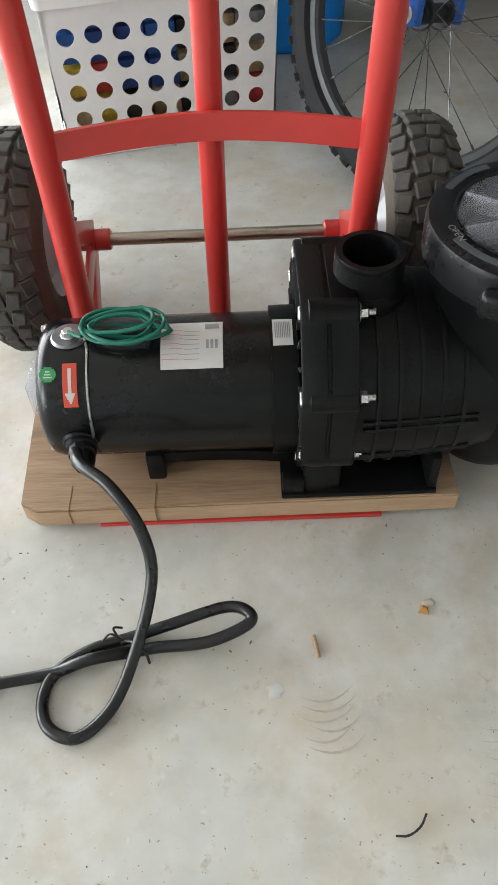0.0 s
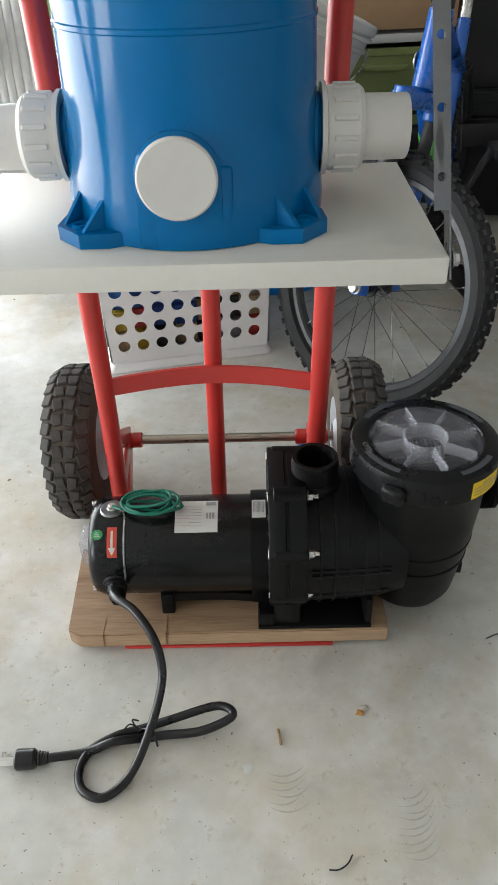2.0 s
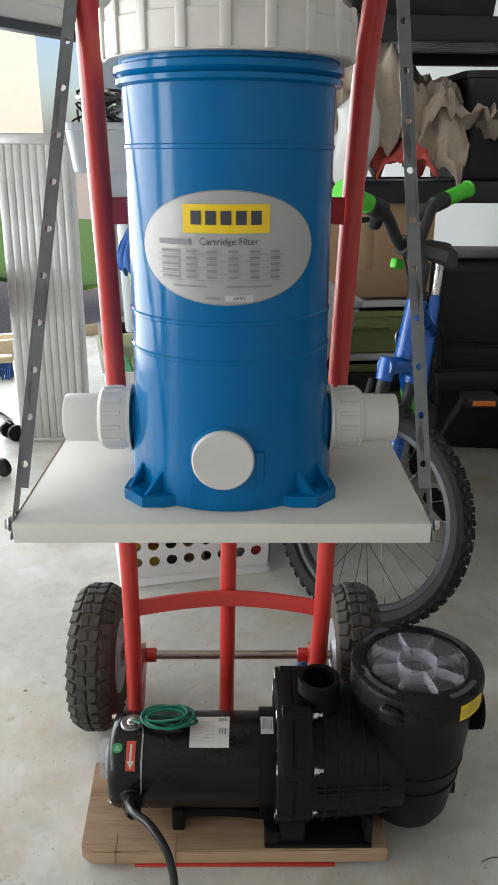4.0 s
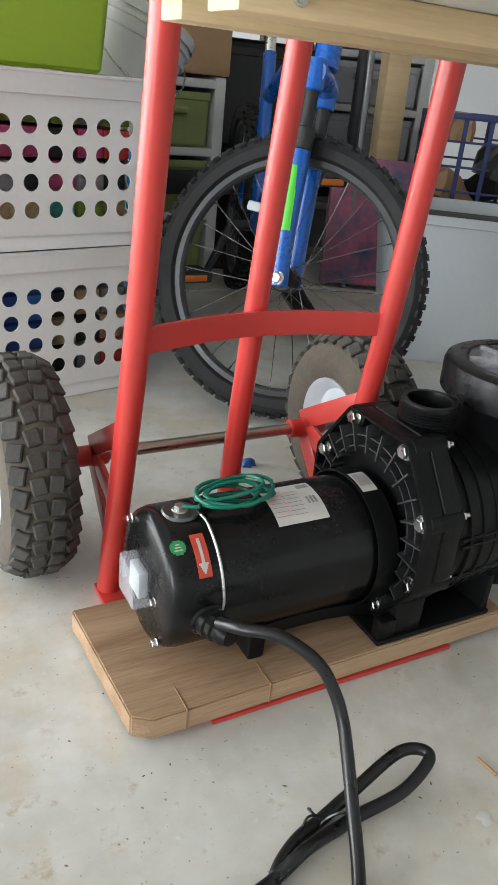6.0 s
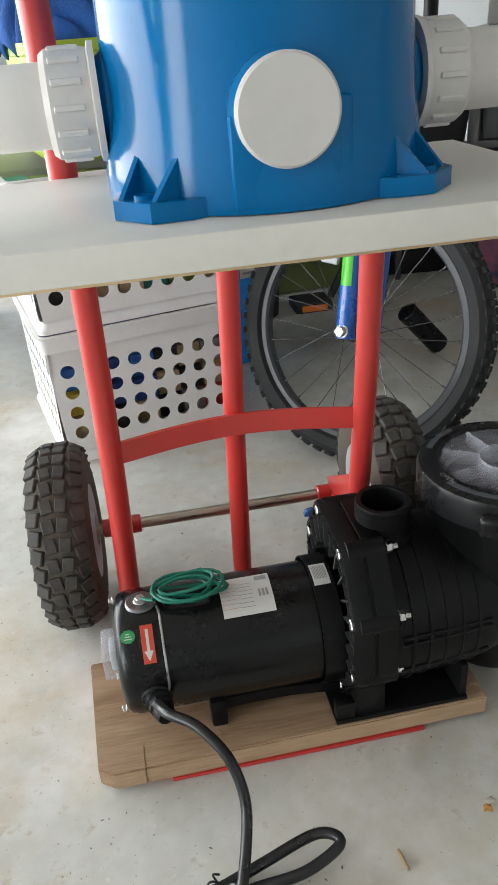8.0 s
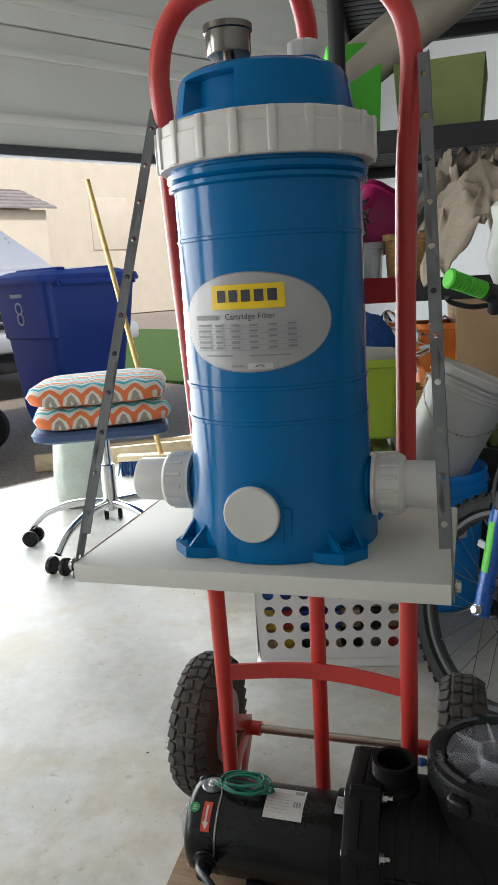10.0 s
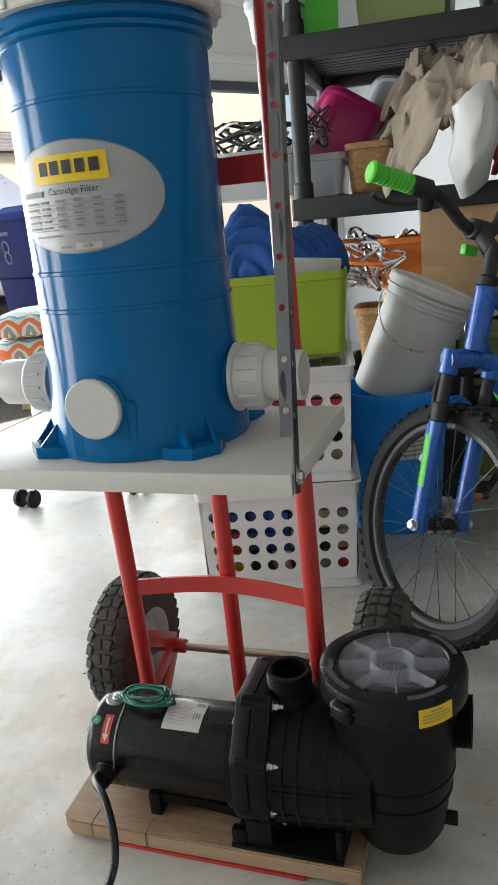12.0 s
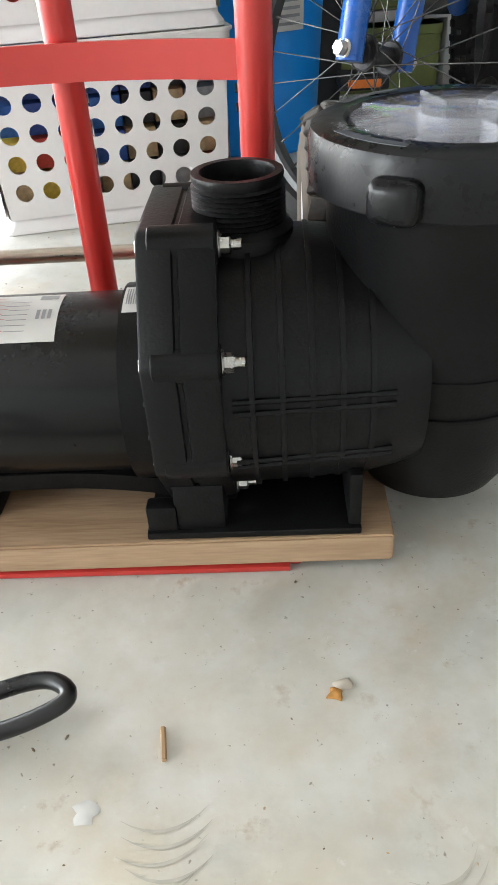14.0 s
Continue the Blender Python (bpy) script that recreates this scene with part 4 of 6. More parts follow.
    for k in range(6):
        prof += [(0.0335, 0.107 + 0.003 * k), (0.0315, 0.1085 + 0.003 * k)]
    prof += [(0.0335, 0.127), (0.026, 0.127), (0.025, 0.06), (0, 0.06)]
    lathe(bm, prof, 40, m)
    part("inlet", bm, BLACK_PLASTIC, p, "threaded inlet")
    bm = B()
    rod(bm, (0.265, 0.090, 0.056), (0.296, 0.090, 0.056), 0.009)
    box(bm, (0.294, 0.086, 0.046), (0.308, 0.094, 0.066), 0.002)
    part("drain_plug", bm, BLACK_PLASTIC, p)
    bm = B()
    n = 10
    vs = []
    for i in range(n + 1):
        a = radians(-64 + 29 * i / n)
        for z in (0.2555, 0.2800):
            vs.append(bm.verts.new((0.231 + 0.0923 * math.cos(a), 0.084 + 0.0923 * math.sin(a), z)))
    for i in range(n):
        bm.faces.new((vs[2 * i], vs[2 * i + 2], vs[2 * i + 3], vs[2 * i + 1]))
    yl = part("warning_label", bm, YELLOW, p, "yellow warning label")
    bm = B()
    for k, (z, a0, a1) in enumerate(((0.2745, -55, -44), (0.270, -62, -39), (0.2655, -62, -37), (0.2610, -62, -41))):
        prev = None
        for i in range(9):
            a = radians(a0 + (a1 - a0) * i / 8)
            cur = [bm.verts.new((0.231 + 0.0928 * math.cos(a), 0.084 + 0.0928 * math.sin(a), z + dz)) for dz in (0, 0.0012)]
            if prev:
                bm.faces.new((prev[0], cur[0], cur[1], prev[1]))
            prev = cur
    part("label_print", bm, PRINT_GREY, yl)
    # foot and motor cradle
    bm = B()
    box(bm, (0.019, 0.004, 0.0302), (0.171, 0.168, 0.0362), 0.0015)
    box(bm, (0.040, 0.008, 0.034), (0.076, 0.166, 0.075), 0.003)
    box(bm, (0.020, 0.006, 0.034), (0.042, 0.020, 0.058), 0.003)
    box(bm, (0.162, 0.008, 0.034), (0.171, 0.166, 0.080), 0.002)
    box(bm, (0.07, 0.08, 0.034), (0.163, 0.088, 0.08), 0.002)
    part("foot", bm, BLACK_PLASTIC, p)
    bm = B()
    for yy in (0.045, 0.135):
        pts = spline([(0.045, yy, 0.045), (0.02, yy, 0.052), (-0.03, yy, 0.058), (-0.085, yy, 0.058), (-0.108, yy, 0.056)], 5)
        loft(bm, [[(q.x, q.y - 0.005, q.z - 0.007), (q.x, q.y + 0.005, q.z - 0.007), (q.x, q.y + 0.005, q.z + 0.007), (q.x, q.y - 0.005, q.z + 0.007)] for q in pts])
    for x in (-0.02, -0.055, -0.09):
        box(bm, (x - 0.003, 0.045, 0.05), (x + 0.003, 0.135, 0.066), 0.001)
    box(bm, (-0.114, 0.034, 0.0302), (-0.096, 0.146, 0.068), 0.003)
    part("motor_cradle", bm, BLACK_PLASTIC, p)
    return p


pump()


def cord():
    c = thing("power_cord", "thick black power cord looped on the floor with plug", "power cord", Matrix.Translation((-0.14, -0.15, 0)))
    r = 0.0054
    pts = [(-0.1675, 0.002, 0.117), (-0.158, -0.021, 0.126), (-0.133, -0.044, 0.128), (-0.111, -0.068, 0.114), (-0.101, -0.083, 0.093), (-0.098, -0.097, 0.072), (-0.102, -0.115, 0.052), (-0.111, -0.140, 0.032), (-0.126, -0.175, 0.012), (-0.141, -0.198, r), (-0.163, -0.214, r), (-0.187, -0.204, r), (-0.195, -0.180, r), (-0.186, -0.155, r),
           (-0.158, -0.136, r), (-0.125, -0.126, r), (-0.088, -0.117, 0.011), (-0.039, -0.106, 0.019), (-0.018, -0.112, 0.022), (-0.017, -0.124, 0.021), (-0.053, -0.136, 0.013), (-0.098, -0.1365, r + 0.001), (-0.118, -0.139, r), (-0.157, -0.150, 0.015), (-0.191, -0.157, r), (-0.234, -0.166, 0.009)]
    bm = B()
    sweep(bm, spline(pts, 8), r, 14)
    part("cable", bm, BLACK_RUBBER, c)
    bm = B()
    sweep(bm, spline([(-0.1335, -0.1325, 0.004), (-0.128, -0.1325, 0.012), (-0.118, -0.139, 0.023), (-0.108, -0.146, 0.018), (-0.105, -0.151, 0.006)], 6), 0.0013, 6)
    sweep(bm, spline([(-0.128, -0.132, 0.013), (-0.14, -0.127, 0.016), (-0.148, -0.130, 0.010)], 6), 0.0011, 6)
    sweep(bm, spline([(-0.132, -0.131, 0.012), (-0.138, -0.122, 0.017), (-0.132, -0.117, 0.008)], 6), 0.0011, 6)
    part("twist_tie", bm, BLACK_RUBBER, c, "twisted black wire tie")
    m = Matrix.Translation((-0.234, -0.166, 0.010)) @ Vector((-1, -0.06, 0)).to_track_quat("Z", "Y").to_matrix().to_4x4()
    bm = B()
    prof = [(0, 0)]
    for k in range(4):
        prof += [(0.0088 - 0.0006 * (3 - k), 0.003 * k), (0.0088 - 0.0006 * (3 - k), 0.003 * k + 0.0018), (0.0065, 0.003 * k + 0.0019), (0.0065, 0.003 * k + 0.0029)]
    prof += [(0.009, 0.013), (0.012, 0.016), (0.0125, 0.036), (0.011, 0.038), (0, 0.038)]
    lathe(bm, prof, 20, m)
    pl = part("plug", bm, BLACK_RUBBER, c, "moulded black plug")
    bm = B()
    for dx, dy in ((0.006, 0.003), (-0.006, 0.003)):
        box(bm, (dx - 0.003, dy - 0.0008, 0.036), (dx + 0.003, dy + 0.0008, 0.055), 0, m)
    rod(bm, m @ Vector((0, -0.006, 0.036)), m @ Vector((0, -0.006, 0.058)), 0.0024)
    part("prong", bm, STEEL, pl)


cord()


# ---- platform, straps and filter ----
def platform():
    p = thing("shelf_platform", "white laminate shelf board with pine cleats on the hand truck", "shelf", Matrix.Translation((-0.028, 0, 0.58)))
    bm = B()
    box(bm, (-0.240, -0.118, 0.582), (0.177, 0.140, 0.604), 0.0015)
    part("top_board", bm, WHITE_LAMINATE, p)
    bm = B()
    box(bm, (-0.2405, -0.114, 0.5855), (-0.2395, 0.137, 0.6045))
    part("raw_edge", bm, CARD, p, "raw chipboard edge")
    bm = B()
    box(bm, (-0.225, -0.061, 0.564), (0.165, -0.023, 0.5818), 0.002)
    cl = part("cleat", bm, BOARD_EDGE, p, "raw pine cleat under the board")
    bm = B()
    box(bm, (-0.205, 0.06, 0.564), (0.152, 0.096, 0.5818), 0.002)
    part("cleat", bm, BOARD_EDGE, p)
    bm = B()
    for x in (-0.19, 0.135):
        hexbolt(bm, (x, -0.061, 0.574), (0, -1, 0), 0.0033, 0.002)
    part("screw", bm, STEEL, cl)


platform()


def perforated(bm, p0, p1, side, w, n, t=0.0016, hole=0.0042):
    """A steel strip from p0 to p1, w wide along side, with n round holes."""
    p0, p1, side = Vector(p0), Vector(p1), Vector(side)
    d = (p1 - p0).normalized()
    side = (side - d * side.dot(d)).normalized()
    nrm = d.cross(side)
    step = (p1 - p0).length / n
    K = 16
    for i in range(n):
        c = p0 + d * (step * (i + 0.5))
        ring_o, ring_i = [], []
        for k in range(K):
            a = 2 * math.pi * k / K
            u, v = math.cos(a), math.sin(a)
            s = max(abs(u), abs(v))
            ring_o.append((d * (u / s * step / 2) + side * (v / s * w / 2)))
            ring_i.append((d * u + side * v) * hole)
        vo0 = [bm.verts.new(c + q - nrm * t / 2) for q in ring_o]
        vo1 = [bm.verts.new(c + q + nrm * t / 2) for q in ring_o]
        vi0 = [bm.verts.new(c + q - nrm * t / 2) for q in ring_i]
        vi1 = [bm.verts.new(c + q + nrm * t / 2) for q in ring_i]
        for k in range(K):
            j = (k + 1) % K
            bm.faces.new((vo0[k], vo0[j], vi0[j], vi0[k]))
            bm.faces.new((vo1[k], vi1[k], vi1[j], vo1[j]))
            bm.faces.new((vi0[k], vi0[j], vi1[j], vi1[k]))
            bm.faces.new((vo0[k], vo1[k], vo1[j], vo0[j]))
    bmesh.ops.remove_doubles(bm, verts=list(bm.verts), dist=1e-5)


def straps():
    for s, b0, top in ((-1, (-0.2425, -0.110, 0.583), (-0.1862, 0.096, 1.118)), (1, (0.1795, -0.110, 0.583), (0.1485, 0.080, 1.137))):
        st = thing("angle_strap", "galvanised perforated steel angle bracing the shelf", "steel strap", Matrix.Translation(b0), group="steel straps bracing the shelf")
        b0, top = Vector(b0), Vector(top)
        d = (top - b0).normalized()
        bm = B()
        knee = b0 + d * 0.055
        perforated(bm, b0, top, (0, 1, 0), 0.017, 12)
        part("side_flange", bm, GALV, st)
        bm = B()
        off = Vector((-s * 0.0060, -0.0080, 0))
        perforated(bm, knee + off, top + off, (1, 0, 0), 0.012, 11, 0.0016, 0.0034)
        part("front_flange", bm, GALV, st)
        bm = B()
        hexbolt(bm, b0 + Vector((s * 0.001, 0.002, 0.016)), (s, 0, 0), 0.006, 0.004)
        part("bolt", bm, STEEL, st)


straps()

FX, FY = -0.0245, 0.0205


def filter_tank():
    f = thing("cartridge_filter", "blue plastic cartridge filter tank with white ring", "pool filter", Matrix.Translation((FX, FY, 0.606)))
    A = Matrix.Translation((FX, FY, 0)) @ Matrix.Diagonal((1.04, 1.04, 1, 1))
    AF = Matrix.Translation((FX, FY, 0))
    bm = B()
    lathe(bm, [(0.0000, 0.605), (0.1085, 0.605), (0.1088, 0.622), (0.1070, 0.64), (0.1045, 0.66), (0.1022, 0.70), (0.1010, 0.756), (0.1021, 0.757), (0.1021, 0.760), (0.1009, 0.761), (0.1004, 0.793), (0.1015, 0.794), (0.1015, 0.797), (0.1003, 0.798),
               (0.0998, 0.950), (0.1009, 0.951), (0.1009, 0.954), (0.0998, 0.955), (0.1002, 1.004), (0.1059, 1.006), (0.1059, 1.0105), (0.1026, 1.012), (0.1069, 1.0155), (0.1069, 1.021), (0.1026, 1.023), (0.1026, 1.035), (0, 1.035)], 96, A)
    body = part("tank_body", bm, BLUE_PLASTIC, f)
    # skirt lobes and feet
    for a in (0, 90, 180, 270):
        bm = B()
        mm = AF @ Matrix.Rotation(radians(a), 4, "Z")
        w = 0.036 if a % 180 else 0.030
        box(bm, (0.05, -w, 0.605), (0.108, w, 0.668), 0.004, mm)
        part("skirt", bm, BLUE_PLASTIC, f)
    for a in (222, 318, 42, 138):
        mm = AF @ Matrix.Rotation(radians(a), 4, "Z")
        bm = B()
        prism(bm, [(0.085, -0.044), (0.118, -0.032), (0.136, -0.016), (0.136, 0.016), (0.118, 0.032), (0.085, 0.044)], 0.6045, 0.6165, mm)
        for s in (-1, 1):
            loft(bm, [[(0.09, s * 0.020 - 0.002, 0.615), (0.132, s * 0.014 - 0.002, 0.615), (0.106, s * 0.017 - 0.002, 0.643), (0.09, s * 0.02 - 0.002, 0.643)], [(0.09, s * 0.020 + 0.002, 0.615), (0.132, s * 0.014 + 0.002, 0.615), (0.106, s * 0.017 + 0.002, 0.643), (0.09, s * 0.02 + 0.002, 0.643)]], m=mm)
        lathe(bm, [(0.0045, 0.6160), (0.0075, 0.6160), (0.0075, 0.619), (0.0045, 0.619), (0.0045, 0.616)], 16, mm @ Matrix.Translation((0.123, 0, 0)))
        part("foot", bm, BLUE_PLASTIC, f)
    # ports
    bm = B()
    rod(bm, (FX - 0.006, FY, 0.662), (FX - 0.006, FY - 0.112, 0.662), 0.0335, seg=40)
    box(bm, (FX - 0.0395, FY - 0.110, 0.608), (FX + 0.0275, FY - 0.06, 0.662), 0.002)
    part("front_port", bm, BLUE_PLASTIC, f)
    bm = B()
    mm, _ = along((FX - 0.006, FY - 0.1125, 0.662), (FX - 0.006, FY - 0.12, 0.662))
    lathe(bm, [(0, 0), (0.0308, 0), (0.0312, 0.0015), (0.0312, 0.0052), (0.0295, 0.0068), (0, 0.0068)], 48, mm)
    part("port_cap", bm, CAP_WHITE, f, "plain white cap on the front port")
    for s in (-1, 1):
        z = 0.668
        bm = B()
        rod(bm, (FX, FY, z), (FX + s * 0.110, FY, z), 0.0315, seg=40)
        box(bm, (FX + s * 0.085 - 0.02, FY - 0.026, 0.608), (FX + s * 0.1 + (0.008 if s > 0 else -0.008), FY + 0.026, z), 0.002)
        pb = part("side_port", bm, BLUE_PLASTIC, f)
        bm = B()
        mm, _ = along((FX + s * 0.110, FY, z), (FX + s * 0.2, FY, z))
        lathe(bm, [(0.0, 0.0), (0.0375, 0.0), (0.0375, 0.004), (0.0335, 0.005), (0.0345, 0.008), (0.0345, 0.032), (0.0315, 0.036), (0.0, 0.036)], 48, mm)
        un = part("union_nut", bm, PVC, f, "white ribbed union nut")
        for k in range(14):
            bm = B()
            box(bm, (0.0335, -0.0022, 0.010), (0.0365, 0.0022, 0.030), 0.0008, mm @ Matrix.Rotation(2 * math.pi * k / 14, 4, "Z"), 1)
            part("nut_rib", bm, PVC, un)
        bm = B()
        mm2 = mm @ Matrix.Translation((0, 0, 0.034))
        lathe(bm, [(0.0, 0.02), (0.0235, 0.02), (0.0235, 0.041), (0.0258, 0.041), (0.0268, 0.0395), (0.0272, 0.0), (0.0, 0.0)], 48, mm2)
        part("pipe_socket", bm, PVC, f, "white pipe socket")
    # lock ring
    bm = B()
    lathe(bm, [(0.1016, 1.0265), (0.1130, 1.0265), (0.1145, 1.0285), (0.1145, 1.056), (0.1132, 1.0575), (0.1135, 1.067), (0.1102, 1.070), (0.0855, 1.071)], 96, A)
    lr = part("lock_ring", bm, RING_WHITE, f, "white ribbed lock ring")
    for k in range(20):
        bm = B()
        mm = A @ Matrix.Rotation(2 * math.pi * k / 20, 4, "Z")
        box(bm, (0.1115, -0.0048, 1.027), (0.1172, 0.0048, 1.0692), 0.0022, mm, 2)
        part("ring_rib", bm, RING_WHITE, lr)
    bm = B()
    prof = [(0.095, 1.066), (0.0945, 1.0785), (0.0943, 1.0795), (0.0888, 1.1105), (0.0885, 1.1115), (0.0865, 1.117), (0.082, 1.1205), (0.075, 1.1225), (0.03, 1.125), (0, 1.125)]

    def hold(a, i):
        d = math.degrees(a) % 360
        return (0.80, 0.83)[i - 2] if i in (2, 3) and (226 < d < 267 or 46 < d < 87) else 1.0
    lathe(bm, prof, 144, A, fn=hold)
    part("dome", bm, BLUE_PLASTIC, f, "blue dome lid with hand hold recesses", smooth=25)
    # gauge and knob
    bm = B()
    gx, gy = FX - 0.024, FY - 0.040
    rod(bm, (gx, gy, 1.12), (gx, gy, 1.137), 0.006)
    mm, _ = along((gx, gy, 1.136), (gx, gy, 1.2))
    lathe(bm, [(0, 0), (0.0225, 0.0), (0.0235, 0.002), (0.0235, 0.022), (0.0255, 0.023), (0.0255, 0.029), (0.0225, 0.030), (0, 0.030)], 40, mm)
    part("pressure_gauge", bm, mat("dark_chrome", (0.20, 0.18, 0.16), 0.18, 1.0), f, "small dark chrome pressure gauge")
    bm = B()
    kx, ky = FX + 0.044, FY + 0.012
    rod(bm, (kx, ky, 1.118), (kx, ky, 1.137), 0.020)
    part("knob_seat", bm, BLUE_PLASTIC, f)
    bm = B()
    mm = Matrix.Translation((kx, ky, 1.137))
    lathe(bm, [(0, 0), (0.0175, 0), (0.0175, 0.015), (0.0155, 0.017), (0, 0.017)], 40, mm, fn=lambda a, i: 1 + 0.03 * (1 if math.sin(a * 20) > 0 else -1))
    part("air_valve_knob", bm, PVC, f, "white ribbed valve knob")
    # oval label on the front, bent round the tank
    ZC, AC = 0.8650, radians(-90.5)

    def bend(x, y, lift=0.0012):
        z = ZC + y
        r = 1.04 * (0.1004 - (z - 0.798) * 0.0033) + lift
        a = AC + x / 0.1045
        return Vector((FX + r * math.cos(a), FY + r * math.sin(a), z))

    def oval(wd, ht, lift):
        bm = B()
        n = 26
        prev = None
        for i in range(n + 1):
            u = -math.cos(math.pi * i / n)
            hh = max(0.0004, math.sqrt(max(0, 1 - u * u))) * ht
            cur = [bm.verts.new(bend(u * wd, hh * (2 * k / 8 - 1), lift)) for k in range(9)]
            if prev:
                for k in range(8):
                    bm.faces.new((prev[k], cur[k], cur[k + 1], prev[k + 1]))
            prev = cur
        return bm

    def strip(bm, x0, x1, y0, y1, lift=0.0026, n=10):
        prev = None
        for i in range(n + 1):
            x = x0 + (x1 - x0) * i / n
            cur = [bm.verts.new(bend(x, y, lift)) for y in (y0, y1)]
            if prev:
                bm.faces.new((prev[0], cur[0], cur[1], prev[1]))
            prev = cur
    part("label_border", oval(0.0905, 0.0515, 0.0006), PRINT_GREY, body)
    lab = part("oval_label", oval(0.0892, 0.0502, 0.0012), LABEL_GREY, body, "silver oval label with yellow panel and small table")
    bm = B()
    strip(bm, -0.040, 0.039, 0.014, 0.039)
    part("brand_panel", bm, YELLOW, lab, "yellow brand panel")
    bm = B()
    for k in range(5):
        x = -0.0322 + k * 0.0135
        strip(bm, x, x + 0.0095, 0.0215, 0.0335, 0.0032, 3)
    part("brand_bar", bm, PRINT, lab, "dark brand bars")
    bm = text_mesh("Cartridge Filter", 0.0085, lambda x, y: bend(x + 0.002, y + 0.0065, 0.003))
    part("words", bm, PRINT, lab)
    bm = B()
    strip(bm, -0.066, -0.034, 0.0035, 0.0085)
    for r in range(5):
        y = -0.002 - r * 0.0058
        for k in range(6):
            x = -0.066 + k * 0.0195 + (0.006 if k else 0)
            strip(bm, x + 0.003, x + (0.012 if k else 0.021), y - 0.0014, y + 0.0010, 0.0028, 3)
        strip(bm, -0.068, 0.054, y - 0.0032, y - 0.0028, 0.0028, 12)
    strip(bm, -0.052, -0.018, -0.0345, -0.0330)
    strip(bm, 0.0, 0.042, -0.0345, -0.0330)
    strip(bm, -0.020, -0.006, -0.0455, -0.0435)
    part("table_print", bm, PRINT_GREY, lab)
    bm = B()
    strip(bm, -0.002, 0.024, -0.0475, -0.0415)
    part("model_panel", bm, PAPER, lab)
    bm = text_mesh("AF50", 0.0048, lambda x, y: bend(x + 0.011, y - 0.0445, 0.0032))
    part("model_words", bm, PRINT, lab)


filter_tank()


# ---- crates and what stands on them ----
def hole_panel(bm, w0, w1, z0, z1, nx, nz, y, t, m, hole=0.0132, margin=(0.0105, 0.0185, 0.022)):
    """An upright panel in local x-z at depth y with real round holes; w0 and w1 are its widths at the bottom and the top."""
    mx, mb, mt = margin

    def P(u, z, yy):
        k = (z - z0) / (z1 - z0)
        return m @ Vector((u * (w0 + (w1 - w0) * k) / 2, yy, z))
    us = [-1.0] + [-1 + 2 * mx / w0 + (2 - 4 * mx / w0) * i / nx for i in range(nx + 1)] + [1.0]
    zs = [z0] + [z0 + mb + (z1 - z0 - mb - mt) * i / nz for i in range(nz + 1)] + [z1]
    K = 16
    wm = (w0 + w1) / 2
    for i in range(len(us) - 1):
        for j in range(len(zs) - 1):
            ua, ub, za, zb = us[i], us[i + 1], zs[j], zs[j + 1]
            if 0 < i < len(us) - 2 and 0 < j < len(zs) - 2:
                uc, zc = (ua + ub) / 2, (za + zb) / 2
                rings = []
                for yy in (y, y + t):
                    o, q = [], []
                    for k in range(K):
                        a = 2 * math.pi * k / K
                        c, s = math.cos(a), math.sin(a)
                        f = max(abs(c), abs(s))
                        o.append(bm.verts.new(P(uc + c / f * (ub - ua) / 2, zc + s / f * (zb - za) / 2, yy)))
                        q.append(bm.verts.new(P(uc + c * hole / (wm / 2), zc + s * hole, yy)))
                    rings.append((o, q))
                (o0, q0), (o1, q1) = rings
                for k in range(K):
                    l = (k + 1) % K
                    bm.faces.new((o0[k], o0[l], q0[l], q0[k]))
                    bm.faces.new((o1[l], o1[k], q1[k], q1[l]))
                    bm.faces.new((q0[k], q0[l], q1[l], q1[k]))
            else:
                for yy, fl in ((y, False), (y + t, True)):
                    v = [bm.verts.new(P(*q, yy)) for q in ((ua, za), (ub, za), (ub, zb), (ua, zb))]
                    bm.faces.new(v[::-1] if fl else v)
    bmesh.ops.remove_doubles(bm, verts=list(bm.verts), dist=1e-5)


CRATE_M = pose(-0.160, 0.954, 0.0, 0, 0, 12.7)


def crate(name, label, z):
    c = thing(name, label, "crate", CRATE_M @ pose(0, 0, z, 0, 0, 0), group="stacked white crates")
    wb, wt, h = 0.342, 0.362, 0.228
    for a, nm in ((0, "front_panel"), (90, "side_panel"), (180, "back_panel"), (270, "side_panel")):
        bm = B()
        hole_panel(bm, wb, wt, 0.022, h, 8, 4, -0.178, 0.003, Matrix.Rotation(radians(a), 4, "Z"))
        part(nm, bm, CRATE_WHITE, c, local=True, smooth=20)
    bm = B()
    loft(bm, [[(x, y, zz) for x, y in rounded(w, w, r, 4)] for w, zz, r in ((0.352, 0.226, 0.012), (0.372, 0.228, 0.014), (0.378, 0.256, 0.014), (0.384, 0.2565, 0.014), (0.384, 0.2605, 0.014), (0.366, 0.2605, 0.012), (0.352, 0.228, 0.01))], False, False)
    part("rim", bm, CRATE_WHITE, c, local=True)
    bm = B()
    loft(bm, [[(x, y, zz) for x, y in rounded(w, w, r, 4)] for w, zz, r in ((0.366, 0.001, 0.014), (0.366, 0.006, 0.014), (0.352, 0.016, 0.012), (0.350, 0.024, 0.012))])
    part("base", bm, CRATE_WHITE, c, local=True)
    return c


crate("storage_crate", "white plastic crate with round holes standing on the floor", 0.0)
crate("storage_crate", "white plastic crate with round holes stacked on another", 0.2615)


